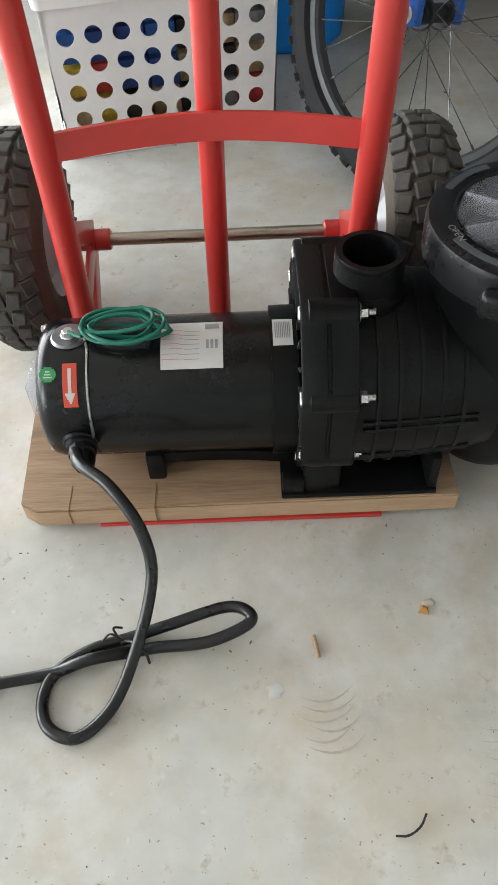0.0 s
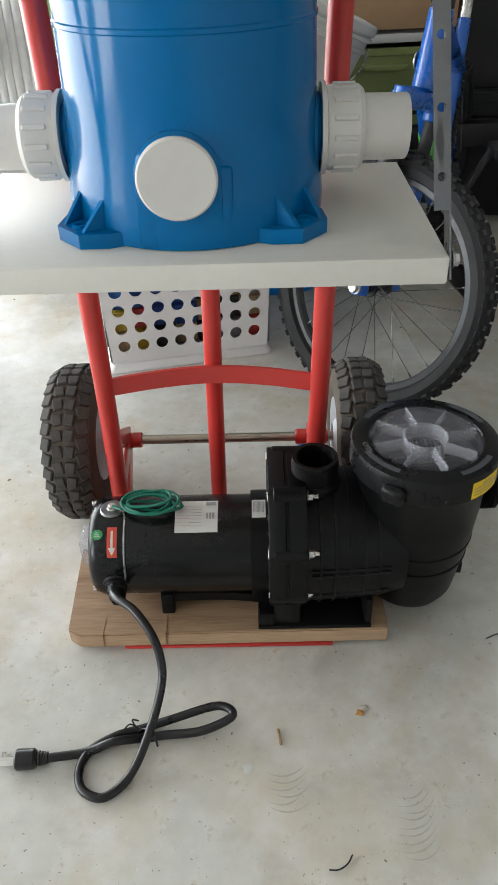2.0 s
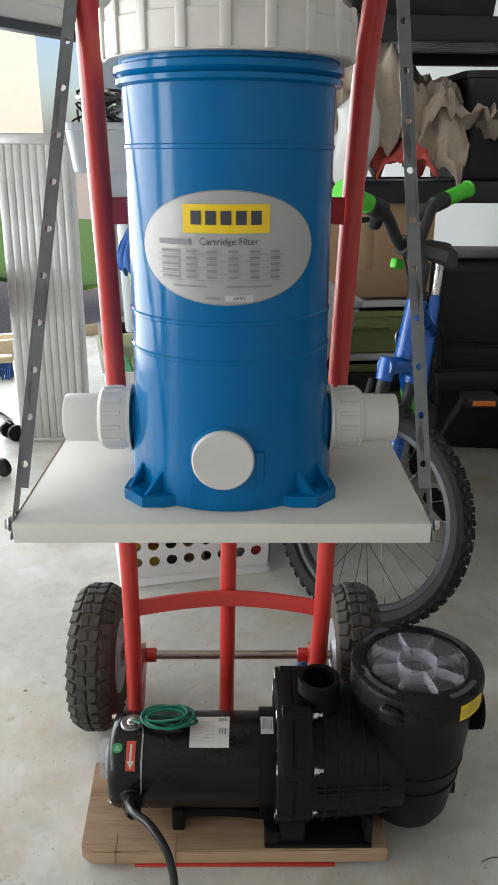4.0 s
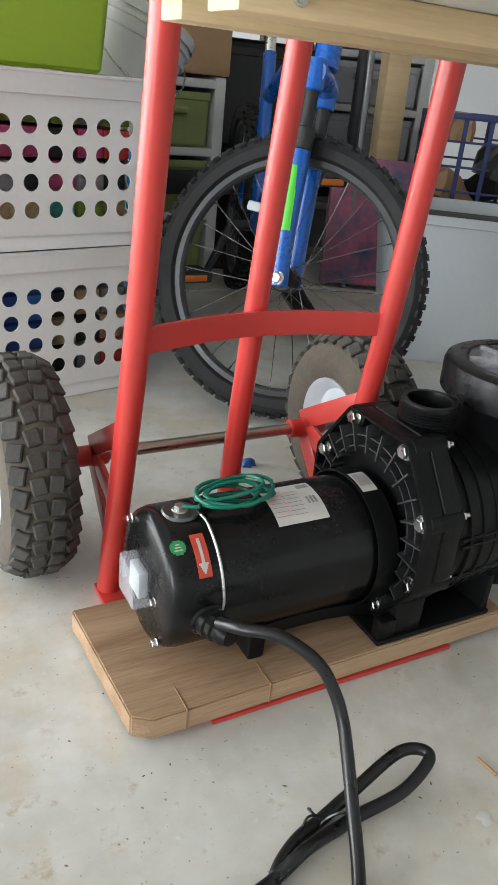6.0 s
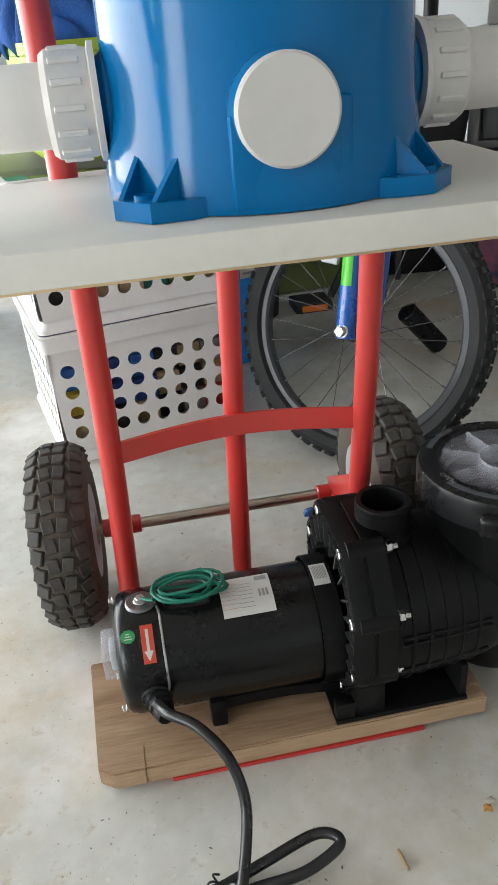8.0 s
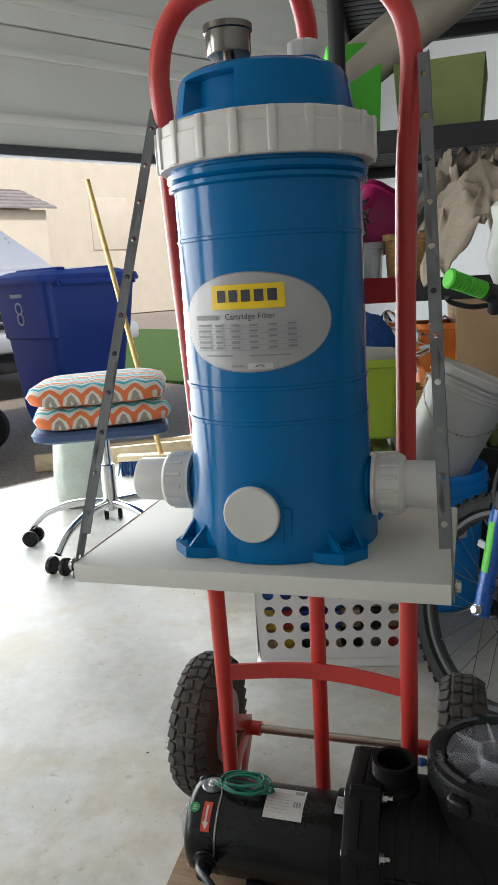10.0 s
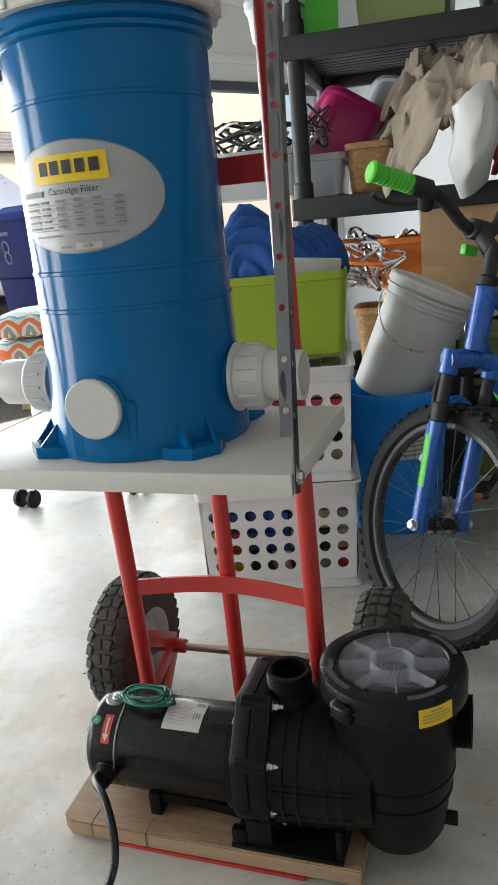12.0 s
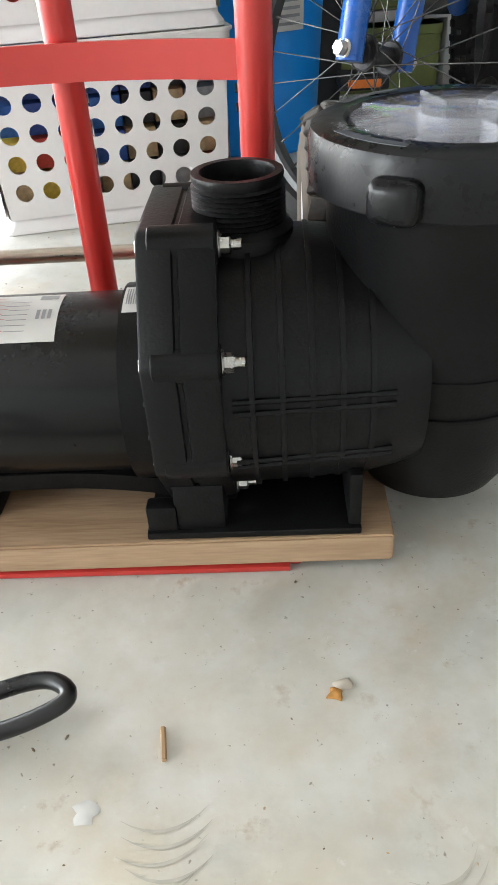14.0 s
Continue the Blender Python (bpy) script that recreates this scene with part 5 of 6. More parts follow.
def crate_contents():
    rnd = random.Random(4)
    cols = {"navy": (0.015, 0.06, 0.25), "teal": (0.04, 0.30, 0.26), "black": (0.015, 0.015, 0.017), "red": (0.5, 0.04, 0.03), "tan": (0.45, 0.33, 0.18), "yellow": (0.65, 0.42, 0.05), "olive": (0.16, 0.22, 0.03), "pink": (0.45, 0.05, 0.16), "grey": (0.24, 0.24, 0.25), "blue": (0.02, 0.13, 0.42)}
    mats = {k: mat("cover_" + k, v, 0.5, var=0.35, scale=22, alt=tuple(min(1, x * 1.7 + 0.03) for x in v)) for k, v in cols.items()}
    for z, rows in ((0.0, (("tan", "yellow", "black", "tan", "black", "grey", "red"), ("yellow", "red", "navy", "navy", "tan", "black", "tan"), ("blue", "navy", "navy", "blue", "black", "tan", "grey"), ("navy", "navy", "blue", "navy", "navy", "black", "grey"))),
                    (0.2615, (("black", "red", "tan", "tan", "teal", "olive", "tan"), ("grey", "black", "grey", "black", "pink", "grey", "black"), ("teal", "teal", "pink", "pink", "black", "pink", "red"), ("teal", "olive", "olive", "olive", "olive", "grey", "olive")))):
        for j, row in enumerate(rows):
            for i, c in enumerate(row):
                b = thing("book", "worn paperback packed in a white crate", "book", CRATE_M @ pose(-0.144 + 0.0475 * i, -0.10 + 0.012 * rnd.random(), z + 0.038 + 0.0495 * j), group="books packed in the crates")
                bm = B()
                w = 0.0455
                box(bm, (-w / 2, -0.06, 0.0), (w / 2, 0.16 + 0.06 * rnd.random(), 0.044), 0.002)
                part("cover", bm, mats[c], b, local=True)


crate_contents()


def lime_tub():
    M = CRATE_M @ pose(0.042, 0.06, 0.5225)
    t = thing("lime_tub", "lime green plastic tub standing on the crates", "tub", M)
    bm = B()
    tub(bm, 0.265, 0.24, 0.288, 0.265, 0.19, 0.018, 0.003, 0.003)
    part("body", bm, LIME, t, local=True)
    b = thing("paper_box", "small off-white carton inside the green tub", "box", M @ pose(0.07, -0.06, 0.082, 0, 6, 12))
    bm = B()
    box(bm, (-0.09, -0.045, 0), (0.045, 0.045, 0.135), 0.002)
    part("carton", bm, PAPER, b, local=True)
    # crumpled towel: a heap with soft folds
    bm = B()
    n, k = 140, 44
    g = {}
    for i in range(n):
        for j in range(k + 1):
            a, rr = 2 * math.pi * i / n, j / k
            u, v = rr * math.cos(a), rr * math.sin(a)
            f = noise.noise(Vector((u * 1.6 + 4, v * 1.6, 0.3)))
            f2 = noise.noise(Vector((u * 3.3 + v * 2.2, v * 1.5, 5.3)))
            wave = math.sin((0.55 * u + 1.25 * v + 0.35 * f + 0.25 * u * u) * 12.5 + 1.8 * f2)
            fold = abs(wave) ** 0.6 - 0.55                # rounded rolls with tight creases between
            small = noise.noise(Vector((u * 9, v * 7, 2.2)))
            z = 0.080 * math.sqrt(max(0, 1 - rr ** 3.2)) * (1 + 0.45 * f) + 0.050 * math.exp(-((u + 0.45) ** 2 * 5 + v * v * 3)) + (0.038 * fold + 0.008 * small) * (1 - 0.3 * rr) - 0.030 * rr ** 5
            s = 1 + 0.14 * f + 0.07 * fold
            g[i, j] = bm.verts.new((0.160 * u * s, 0.135 * v * s, z))
    for i in range(n):
        for j in range(k):
            q = (g[i, j], g[(i + 1) % n, j], g[(i + 1) % n, j + 1], g[i, j + 1])
            bm.faces.new(q)
    bmesh.ops.remove_doubles(bm, verts=bm.verts, dist=1e-6)
    bm.transform(M @ pose(-0.01, 0.01, 0.198, 0, 0, 6))
    ob = solo("towel", bm, TOWEL, "crumpled blue towel heaped on the green tub", "towel", smooth=80)
    sol = ob.modifiers.new("thick", "SOLIDIFY")
    sol.thickness = 0.006


lime_tub()


# ---- bicycle ----
SPOKE = mat("dark_spoke_steel", (0.10, 0.10, 0.10), 0.4, 0.8)
def bicycle():
    hub = Vector((0.250, 0.640, 0.238))
    top = Vector((0.333, 0.745, 0.745))
    ax = (top - hub).normalized()                    # steering axis
    w = Vector((0.70, -0.71, 0.0))                   # front wheel's own plane, along the ground
    w = (w - ax * w.dot(ax)).normalized()
    side = ax.cross(w).normalized()                  # axle
    if side.x > 0:
        side = -side
    b = thing("bicycle", "blue child's mountain bicycle with green grips, front wheel turned", "bicycle", Matrix.Translation((hub.x, hub.y, 0)))
    M = Matrix((w.to_4d(), side.to_4d(), ax.to_4d(), Vector((0, 0, 0, 1)))).transposed()
    for i in range(3):
        M[i][3] = hub[i]
    M[3][0] = M[3][1] = M[3][2] = 0
    M[3][3] = 1

    def wheel(Mw, full=True):
        T = Mw @ Matrix.Rotation(radians(90), 4, "X") @ Matrix.Diagonal((0.944, 0.944, 0.95, 1))
        bm = B()
        lathe(bm, [(0.209, -0.012), (0.214, -0.021), (0.230, -0.0245), (0.242, -0.019), (0.2475, -0.008), (0.2475, 0.008), (0.242, 0.019), (0.230, 0.0245), (0.214, 0.021), (0.209, 0.012)], 72, T)
        ty = part("tyre", bm, BIKE_TYRE, b, "black knobbly tyre")
        bm = B()
        n = 56
        for k in range(n):
            for yy, dk, l in ((-0.019, 0.0, 0.012), (0.019, 0.0, 0.012), (-0.006, 0.5, 0.010), (0.006, 0.5, 0.010)):
                a = 2 * math.pi * (k + dk) / n
                tilt = 48 if yy > 0.01 else (-48 if yy < -0.01 else 0)
                rr = 0.2425 if abs(yy) > 0.01 else 0.2475
                mm = T @ Matrix.Rotation(a, 4, "Z") @ Matrix.Translation((rr, 0, yy)) @ Matrix.Rotation(radians(-tilt), 4, "Y")
                box(bm, (-0.002, -l / 2, -0.004), (0.0045, l / 2, 0.004), 0, mm)
        part("tread", bm, BIKE_TYRE, ty)
        bm = B()
        lathe(bm, [(0.196, -0.008), (0.200, -0.0125), (0.2125, -0.0125), (0.2125, 0.0125), (0.200, 0.0125), (0.196, 0.008), (0.196, -0.008)], 72, T)
        part("rim", bm, mat("rim_grey", (0.05, 0.052, 0.055), 0.45, 0.3), b, "dull grey alloy rim")
        bm = B()
        for k in range(28):
            a = 2 * math.pi * k / 28
            s = 1 if k % 2 else -1
            a2 = a + (0.9 if (k // 2) % 2 else -0.9)
            p0 = T @ Vector((0.018 * math.cos(a2), 0.018 * math.sin(a2), s * 0.026))
            p1 = T @ Vector((0.197 * math.cos(a), 0.197 * math.sin(a), 0))
            sweep(bm, [p0, p1], 0.0008, 5)
            e = (p0 - p1).normalized()
            sweep(bm, [p1, p1 + e * 0.010], 0.0016, 6)
        part("spokes", bm, SPOKE, b, "thin steel spokes with nipples")
        bm = B()
        rod(bm, T @ Vector((0, 0, -0.032)), T @ Vector((0, 0, 0.032)), 0.012)
        for z in (-0.026, 0.026):
            rod(bm, T @ Vector((0, 0, z - 0.002)), T @ Vector((0, 0, z + 0.002)), 0.021, seg=24)
        part("hub", bm, DARK, b, "black hub")
        return ty
    wheel(M)
    # reflector
    bm = B()
    box(bm, (-0.100, -0.006, 0.095), (-0.066, 0.006, 0.111), 0.004, M @ pose(0, 0, 0, 0, 8, 0))
    part("reflector", bm, GREY_BIN, b, "clear wheel reflector")
    # fork
    for s in (-1, 1):
        bm = B()
        y = s * 0.052
        pts = [M @ Vector(q) for q in ((0.0, y, -0.012), (0.0, y, 0.05), (0.006, y, 0.20))]
        sweep(bm, spline(pts, 4), 0.0165, 16)
        part("fork_lower", bm, BIKE_BLUE, b, "blue fork leg with green decal")
        bm = B()
        lathe(bm, [(0.0171, 0), (0.0171, 0.10)], 14, M @ pose(0.002, y, 0.075, 0, 0, 0), 60 if s > 0 else -120, 210 if s > 0 else -30)
        part("decal", bm, BIKE_GREEN, b, "green decal")
        bm = B()
        rod(bm, M @ Vector((0.006, y, 0.2)), M @ Vector((0.008, y, 0.235)), 0.017, seg=16)
        rod(bm, M @ Vector((0.007, y, 0.23)), M @ Vector((0.01, y, 0.30)), 0.0115, seg=16)
        part("stanchion", bm, DARK, b, "black stanchion and boot")
        bm = B()
        rod(bm, M @ Vector((0.010, y, 0.288)), M @ Vector((0.012, y, 0.335)), 0.017, seg=16)
        part("crown_cap", bm, BIKE_BLUE, b)
        bm = B()
        hexbolt(bm, M @ Vector((0, s * 0.066, 0)), M.to_3x3() @ Vector((0, s, 0)), 0.009, 0.009)
        part("axle_nut", bm, STEEL, b)
    bm = B()
    pts = [M @ Vector((-0.01, 0.052 * math.cos(a), 0.165 + 0.075 * math.sin(a))) for a in [math.pi * k / 12 for k in range(13)]]
    sweep(bm, pts, 0.011, 12)
    part("fork_arch", bm, BIKE_BLUE, b)
    bm = B()
    a0, a1 = M @ Vector((0.012, -0.062, 0.315)), M @ Vector((0.012, 0.062, 0.315))
    sweep(bm, [a0, a0.lerp(a1, 0.5) + ax * 0.008, a1], 0.018, 12)
    part("crown", bm, BIKE_BLUE, b)
    # V brake
    for s in (-1, 1):
        bm = B()
        pts = [M @ Vector(q) for q in ((-0.028, s * 0.030, 0.19), (-0.034, s * 0.036, 0.24), (-0.034, s * 0.030, 0.285))]
        sweep(bm, spline(pts, 4), 0.006, 8)
        hexbolt(bm, M @ Vector((-0.036, s * 0.032, 0.2)), M.to_3x3() @ Vector((-1, 0, 0)), 0.007, 0.006)
        box(bm, (-0.05, s * 0.022 - 0.005, 0.215), (0.02, s * 0.022 + 0.005, 0.227), 0.003, M)
        part("brake_arm", bm, DARK, b, "black brake arm")
    bm = B()
    sweep(bm, spline([M @ Vector(q) for q in ((-0.034, 0.03, 0.285), (-0.03, -0.01, 0.30), (-0.02, -0.02, 0.33), (-0.03, -0.05, 0.42), (-0.05, -0.06, 0.50), (-0.03, 0.02, 0.56))], 6), 0.0026, 8)
    part("brake_cable", bm, DARK, b, "brake cable")
    # head tube, stem, bars
    h0, h1 = M @ Vector((0.014, 0, 0.335)), M @ Vector((0.018, 0, 0.455))
    bm = B()
    rod(bm, h0, h1, 0.0205, seg=24)
    ht = part("head_tube", bm, BIKE_BLUE, b)
    bm = B()
    rod(bm, h0 + (h1 - h0) * 0.36 - w * 0.0205, h0 + (h1 - h0) * 0.36 - w * 0.023, 0.0155, seg=20)
    part("head_badge", bm, STEEL, ht, "small metal badge")
    bm = B()
    rod(bm, h1, h1 + ax * 0.018, 0.019, seg=20)
    st0 = h1 + ax * 0.018
    st1 = st0 + ax * 0.055
    rod(bm, st0, st1, 0.0135, seg=16)
    clamp = st1 - w * 0.045 + ax * 0.03
    rod(bm, st1 - ax * 0.01, clamp, 0.015, seg=16)
    rod(bm, clamp - side * 0.022, clamp + side * 0.022, 0.0195, seg=20)
    part("stem", bm, DARK, b, "black stem")
    bm = B()
    box(bm, (-0.052, -0.016, 0.512), (-0.036, 0.016, 0.532), 0.004, M)
    part("stem_mark", bm, BIKE_GREEN, b, "green mark")
    grip_in = Vector((0.220, 0.626, 0.863))
    grip_out = Vector((0.157, 0.579, 0.890))
    far_in = Vector((2 * clamp.x - grip_in.x, 2 * clamp.y - grip_in.y, grip_in.z - 0.005))
    far_out = Vector((2 * clamp.x - grip_out.x, 2 * clamp.y - grip_out.y, grip_out.z - 0.01))
    bm = B()
    pts = [grip_in, grip_in.lerp(clamp, 0.35) + Vector((0, 0, 0.012)), clamp + side * 0.03, clamp - side * 0.03, far_in.lerp(clamp, 0.35) + Vector((0, 0, 0.012)), far_in]
    sweep(bm, spline(pts, 6), 0.0112, 14)
    part("handlebar", bm, DARK, b, "black riser handlebar")
    for i0, i1 in ((grip_in, grip_out), (far_in, far_out)):
        bm = B()
        m, n = along(i0 + (i1 - i0) * 0.12, i1)
        prof = [(0, 0), (0.016, 0)]
        for k in range(9):
            prof += [(0.0165, n * (k + 0.1) / 9), (0.0165, n * (k + 0.7) / 9), (0.0155, n * (k + 0.8) / 9)]
        prof += [(0.0185, n), (0.0185, n + 0.004), (0.015, n + 0.007), (0, n + 0.007)]
        lathe(bm, prof, 20, m)
        part("grip", bm, BIKE_GREEN, b, "bright green rubber grip")
        bm = B()
        d = (i1 - i0).normalized()
        rod(bm, i0 - d * 0.03, i0 + d * 0.008, 0.0175, seg=16)
        lever = [i0 - d * 0.035 - w * 0.02 - Vector((0, 0, 0.012)), i0 + d * 0.0 - w * 0.038 - Vector((0, 0, 0.026)), i0 + d * 0.045 - w * 0.040 - Vector((0, 0, 0.030)), i0 + d * 0.062 - w * 0.036 - Vector((0, 0, 0.026))]
        sweep(bm, spline(lever, 5), 0.005, 8)
        rod(bm, i0 - d * 0.045 - w * 0.03 - Vector((0, 0, 0.02)), i0 - d * 0.02 + Vector((0, 0, 0.0)), 0.014, seg=12)
        part("brake_lever", bm, DARK, b, "black brake lever")
    # frame going back
    bb = Vector((0.452, 1.13, 0.235))
    seat = Vector((0.50, 1.23, 0.60))
    rear = Vector((0.555, 1.42, 0.25))
    for nm, p0, p1, r0 in (("down_tube", h0 + ax * 0.015, bb, 0.019), ("top_tube", h1 - ax * 0.015, seat - Vector((0, 0, 0.10)), 0.016), ("seat_tube", bb, seat, 0.015), ("chain_stay", bb, rear, 0.010), ("seat_stay", seat - Vector((0, 0, 0.1)), rear, 0.009)):
        bm = B()
        rod(bm, p0, p1, r0, seg=16)
        part(nm, bm, BIKE_BLUE, b)
    bm = B()
    p0, p1 = h0 + ax * 0.01, bb
    rod(bm, p0.lerp(p1, 0.35), p0.lerp(p1, 0.62), 0.0196, seg=16)
    part("frame_decal", bm, BIKE_GREEN, b, "green decal")
    bm = B()
    rod(bm, seat, seat + Vector((0.01, 0.02, 0.09)), 0.012, seg=14)
    part("seat_post", bm, STEEL, b)
    bm = B()
    q = seat + Vector((0.01, 0.02, 0.1))
    loft(bm, [[(q.x + wx * cx, q.y + yy, q.z + cz) for cx, cz in ((-1, 0), (-0.7, 0.025), (0, 0.032), (0.7, 0.025), (1, 0), (0.5, -0.015), (-0.5, -0.015))] for yy, wx in ((-0.12, 0.015), (-0.08, 0.022), (0.0, 0.035), (0.07, 0.062), (0.11, 0.06), (0.125, 0.03))])
    part("saddle", bm, LEATHER, b, "black saddle")
    d = (rear - bb).normalized()
    sx = Vector((d.y, -d.x, 0)).normalized()
    Mr = Matrix((Vector((d.x, d.y, 0)).normalized().to_4d(), sx.to_4d(), Vector((0, 0, 1, 0)), Vector((0, 0, 0, 1)))).transposed()
    for i in range(3):
        Mr[i][3] = rear[i]
    Mr[3][0] = Mr[3][1] = Mr[3][2] = 0
    Mr[3][3] = 1
    wheel(Mr)
    bm = B()
    rod(bm, bb - sx * 0.06, bb + sx * 0.06, 0.012)
    rod(bm, bb + sx * 0.045, bb + sx * 0.049, 0.07, seg=32)
    for s, dr in ((-1, Vector((-0.06, -0.03, -0.11))), (1, Vector((0.06, 0.03, 0.11)))):
        rod(bm, bb + sx * (s * 0.06), bb + sx * (s * 0.07) + dr, 0.009)
    part("crankset", bm, DARK, b, "black cranks and chainring")
    for s, dr in ((-1, Vector((-0.06, -0.03, -0.11))), (1, Vector((0.06, 0.03, 0.11)))):
        bm = B()
        c = bb + sx * (s * 0.11) + dr
        box(bm, (c.x - 0.045, c.y - 0.04, c.z - 0.012), (c.x + 0.045, c.y + 0.04, c.z + 0.012), 0.004)
        pd = part("pedal", bm, DARK, b, "black pedal with amber reflectors")
        bm = B()
        box(bm, (c.x - 0.03, c.y - 0.044, c.z - 0.007), (c.x + 0.03, c.y - 0.0395, c.z + 0.007), 0.001)
        part("pedal_reflector", bm, ORANGE, pd)
    bm = B()
    rod(bm, (0.47, 0.985, 0.13), (0.56, 1.0, 0.03), 0.024, seg=18)
    part("frame_peg", bm, GREY_RING, b, "grey round peg")
    return b


bicycle()


# ---- buckets, bins, boxes ----
def bucket(name, label, material, m, h, r0, r1, handle=True):
    b = thing(name, label, "bucket", m)
    bm = B()
    t = 0.003
    lathe(bm, [(0, 0), (r0 - 0.005, 0), (r0, 0.006), (r0 + (r1 - r0) * 0.82, h * 0.82), (r1 + 0.004, h * 0.825), (r1 + 0.005, h * 0.85), (r1 - 0.001, h * 0.855), (r1, h * 0.9), (r1 + 0.006, h * 0.905), (r1 + 0.007, h * 0.93), (r1 + 0.001, h * 0.935), (r1 + 0.004, h * 0.985), (r1 + 0.002, h), (r1 - t, h), (r0 - t, t), (0, t)], 56)
    part("body", bm, material, b, local=True)
    if handle:
        bm = B()
        lathe(bm, [(0, h + 0.001), (r1 - 0.02, h + 0.001), (r1 - 0.012, h + 0.007), (r1 + 0.004, h + 0.007), (r1 + 0.0075, h + 0.003), (r1 + 0.0075, h - 0.014), (r1 + 0.0045, h - 0.014)], 56)
        part("lid", bm, material, b, "white snap-on lid", local=True)
        bm = B()
        pts = [(r1 * 1.06 * math.cos(a), -0.02 - 0.14 * math.sin(a), h * 0.86 - 0.10 * math.sin(a)) for a in [math.pi * k / 16 for k in range(17)]]
        sweep(bm, pts, 0.0022, 8)
        part("bail_handle", bm, STEEL, b, "thin wire handle", local=True)
    return b


blue = bucket("blue_bucket", "bright blue plastic bucket standing on the floor", BUCKET_BLUE, pose(0.088, 1.230, 0.0), 0.385, 0.118, 0.142, False)
bm = B()
lathe(bm, [(0.1375, 0.215), (0.1402, 0.275)], 8, None, -78, -48)
bl_label = part("paper_label", bm, PAPER, blue, "small white printed label", local=True)
for k in range(4):
    bm = B()
    lathe(bm, [(0.1386 + 0.0006 * k, 0.224 + 0.012 * k), (0.1389 + 0.0006 * k, 0.229 + 0.012 * k)], 6, None, -75, -52)
    part("label_print", bm, PRINT_GREY, bl_label, local=True)
bucket("white_bucket", "translucent white plastic bucket tipped into the blue one", BUCKET_WHITE, pose(0.074, 1.230, 0.358, -2, 25, 0), 0.30, 0.096, 0.110)


def grey_bin():
    g = thing("waste_bin", "pale grey plastic waste bin standing on the floor", "bin", pose(0.86, 0.86, 0, 0, 0, -33))
    bm = B()
    tub(bm, 0.34, 0.26, 0.42, 0.33, 0.325, 0.05, 0.003, 0.006)
    part("body", bm, GREY_BIN, g, local=True)
    bm = B()
    box(bm, (-0.12, -0.08, 0.27), (0.1, 0.06, 0.31), 0.01)
    part("contents", bm, DARK, g, local=True)


grey_bin()


def lattice_crate():
    M = pose(1.42, 1.30, 0.245, 0, 0, -33)
    c = thing("lattice_crate", "navy blue plastic lattice crate holding shoes", "crate", M)
    w, d, h, t = 0.56, 0.40, 0.27, 0.007
    for a, ww, dd in ((0, w, d), (180, w, d), (90, d, w), (270, d, w)):
        bm = B()
        R = Matrix.Rotation(radians(a), 4, "Z")
        n = 8 if ww == w else 6
        for k in range(n + 1):
            x = -ww / 2 + ww * k / n
            box(bm, (x - 0.006, -dd / 2 - t, 0), (x + 0.006, -dd / 2, h), 0.001, R)
        for k in range(5):
            z = 0.004 + (h - 0.012) * k / 4
            hh = 0.016 if k in (0, 4) else 0.006
            box(bm, (-ww / 2 - t, -dd / 2 - t - 0.001, z - hh / 2), (ww / 2 + t, -dd / 2 + 0.001, z + hh / 2), 0.001, R)
        part("lattice_side", bm, CRATE_BLUE, c, local=True)
    bm = B()
    box(bm, (-w / 2, -d / 2, -0.004), (w / 2, d / 2, 0.004), 0.001)
    part("bottom", bm, CRATE_BLUE, c, local=True)
    rnd = random.Random(8)
    for k in range(9):
        s = thing("shoe", "dark worn shoe packed in the lattice crate", "shoe", M @ pose(-0.2 + 0.1 * (k % 5), -0.1 + 0.16 * (k // 5), 0.02 + 0.085 * (k % 3), 20 * rnd.random(), 20 * rnd.random(), 360 * rnd.random()), group="shoes in the crate")
        bm = B()
        loft(bm, [[(x, y * ww, z * hh) for y, z in ((-1, 0), (-1, 0.5), (-0.6, 1), (0.6, 1), (1, 0.5), (1, 0))] for x, ww, hh in ((-0.12, 0.02, 0.05), (-0.1, 0.035, 0.08), (-0.03, 0.036, 0.08), (0.04, 0.042, 0.05), (0.1, 0.036, 0.04), (0.12, 0.02, 0.025))])
        part("upper", bm, (DARK, LEATHER, CARD)[k % 3 if k % 4 else 2], s, local=True)
    # basketball
    bl = thing("basketball", "worn orange basketball resting in the lattice crate", "ball", M @ pose(0.02, 0.02, 0.345))
    bm = B()
    bmesh.ops.create_uvsphere(bm, u_segments=40, v_segments=24, radius=0.118)
    part("ball", bm, BALL, bl, local=True)
    for q in (pose(0, 0, 0), pose(0, 0, 0, 90, 20, 0), pose(0, 0, 0, 90, 20, 90)):
        bm = B()
        lathe(bm, [(0.1172, -0.0018), (0.1187, -0.0018), (0.1187, 0.0018), (0.1172, 0.0018)], 48, q)
        part("seam", bm, DARK, bl, "dark seam", local=True)
    st = thing("storage_box", "low red plastic storage box under the lattice crate", "box", pose(1.42, 1.30, 0, 0, 0, -33))
    bm = B()
    tub(bm, 0.52, 0.38, 0.58, 0.42, 0.238, 0.03, 0.003, 0.008)
    part("body", bm, PRINT_RED, st, local=True)


lattice_crate()


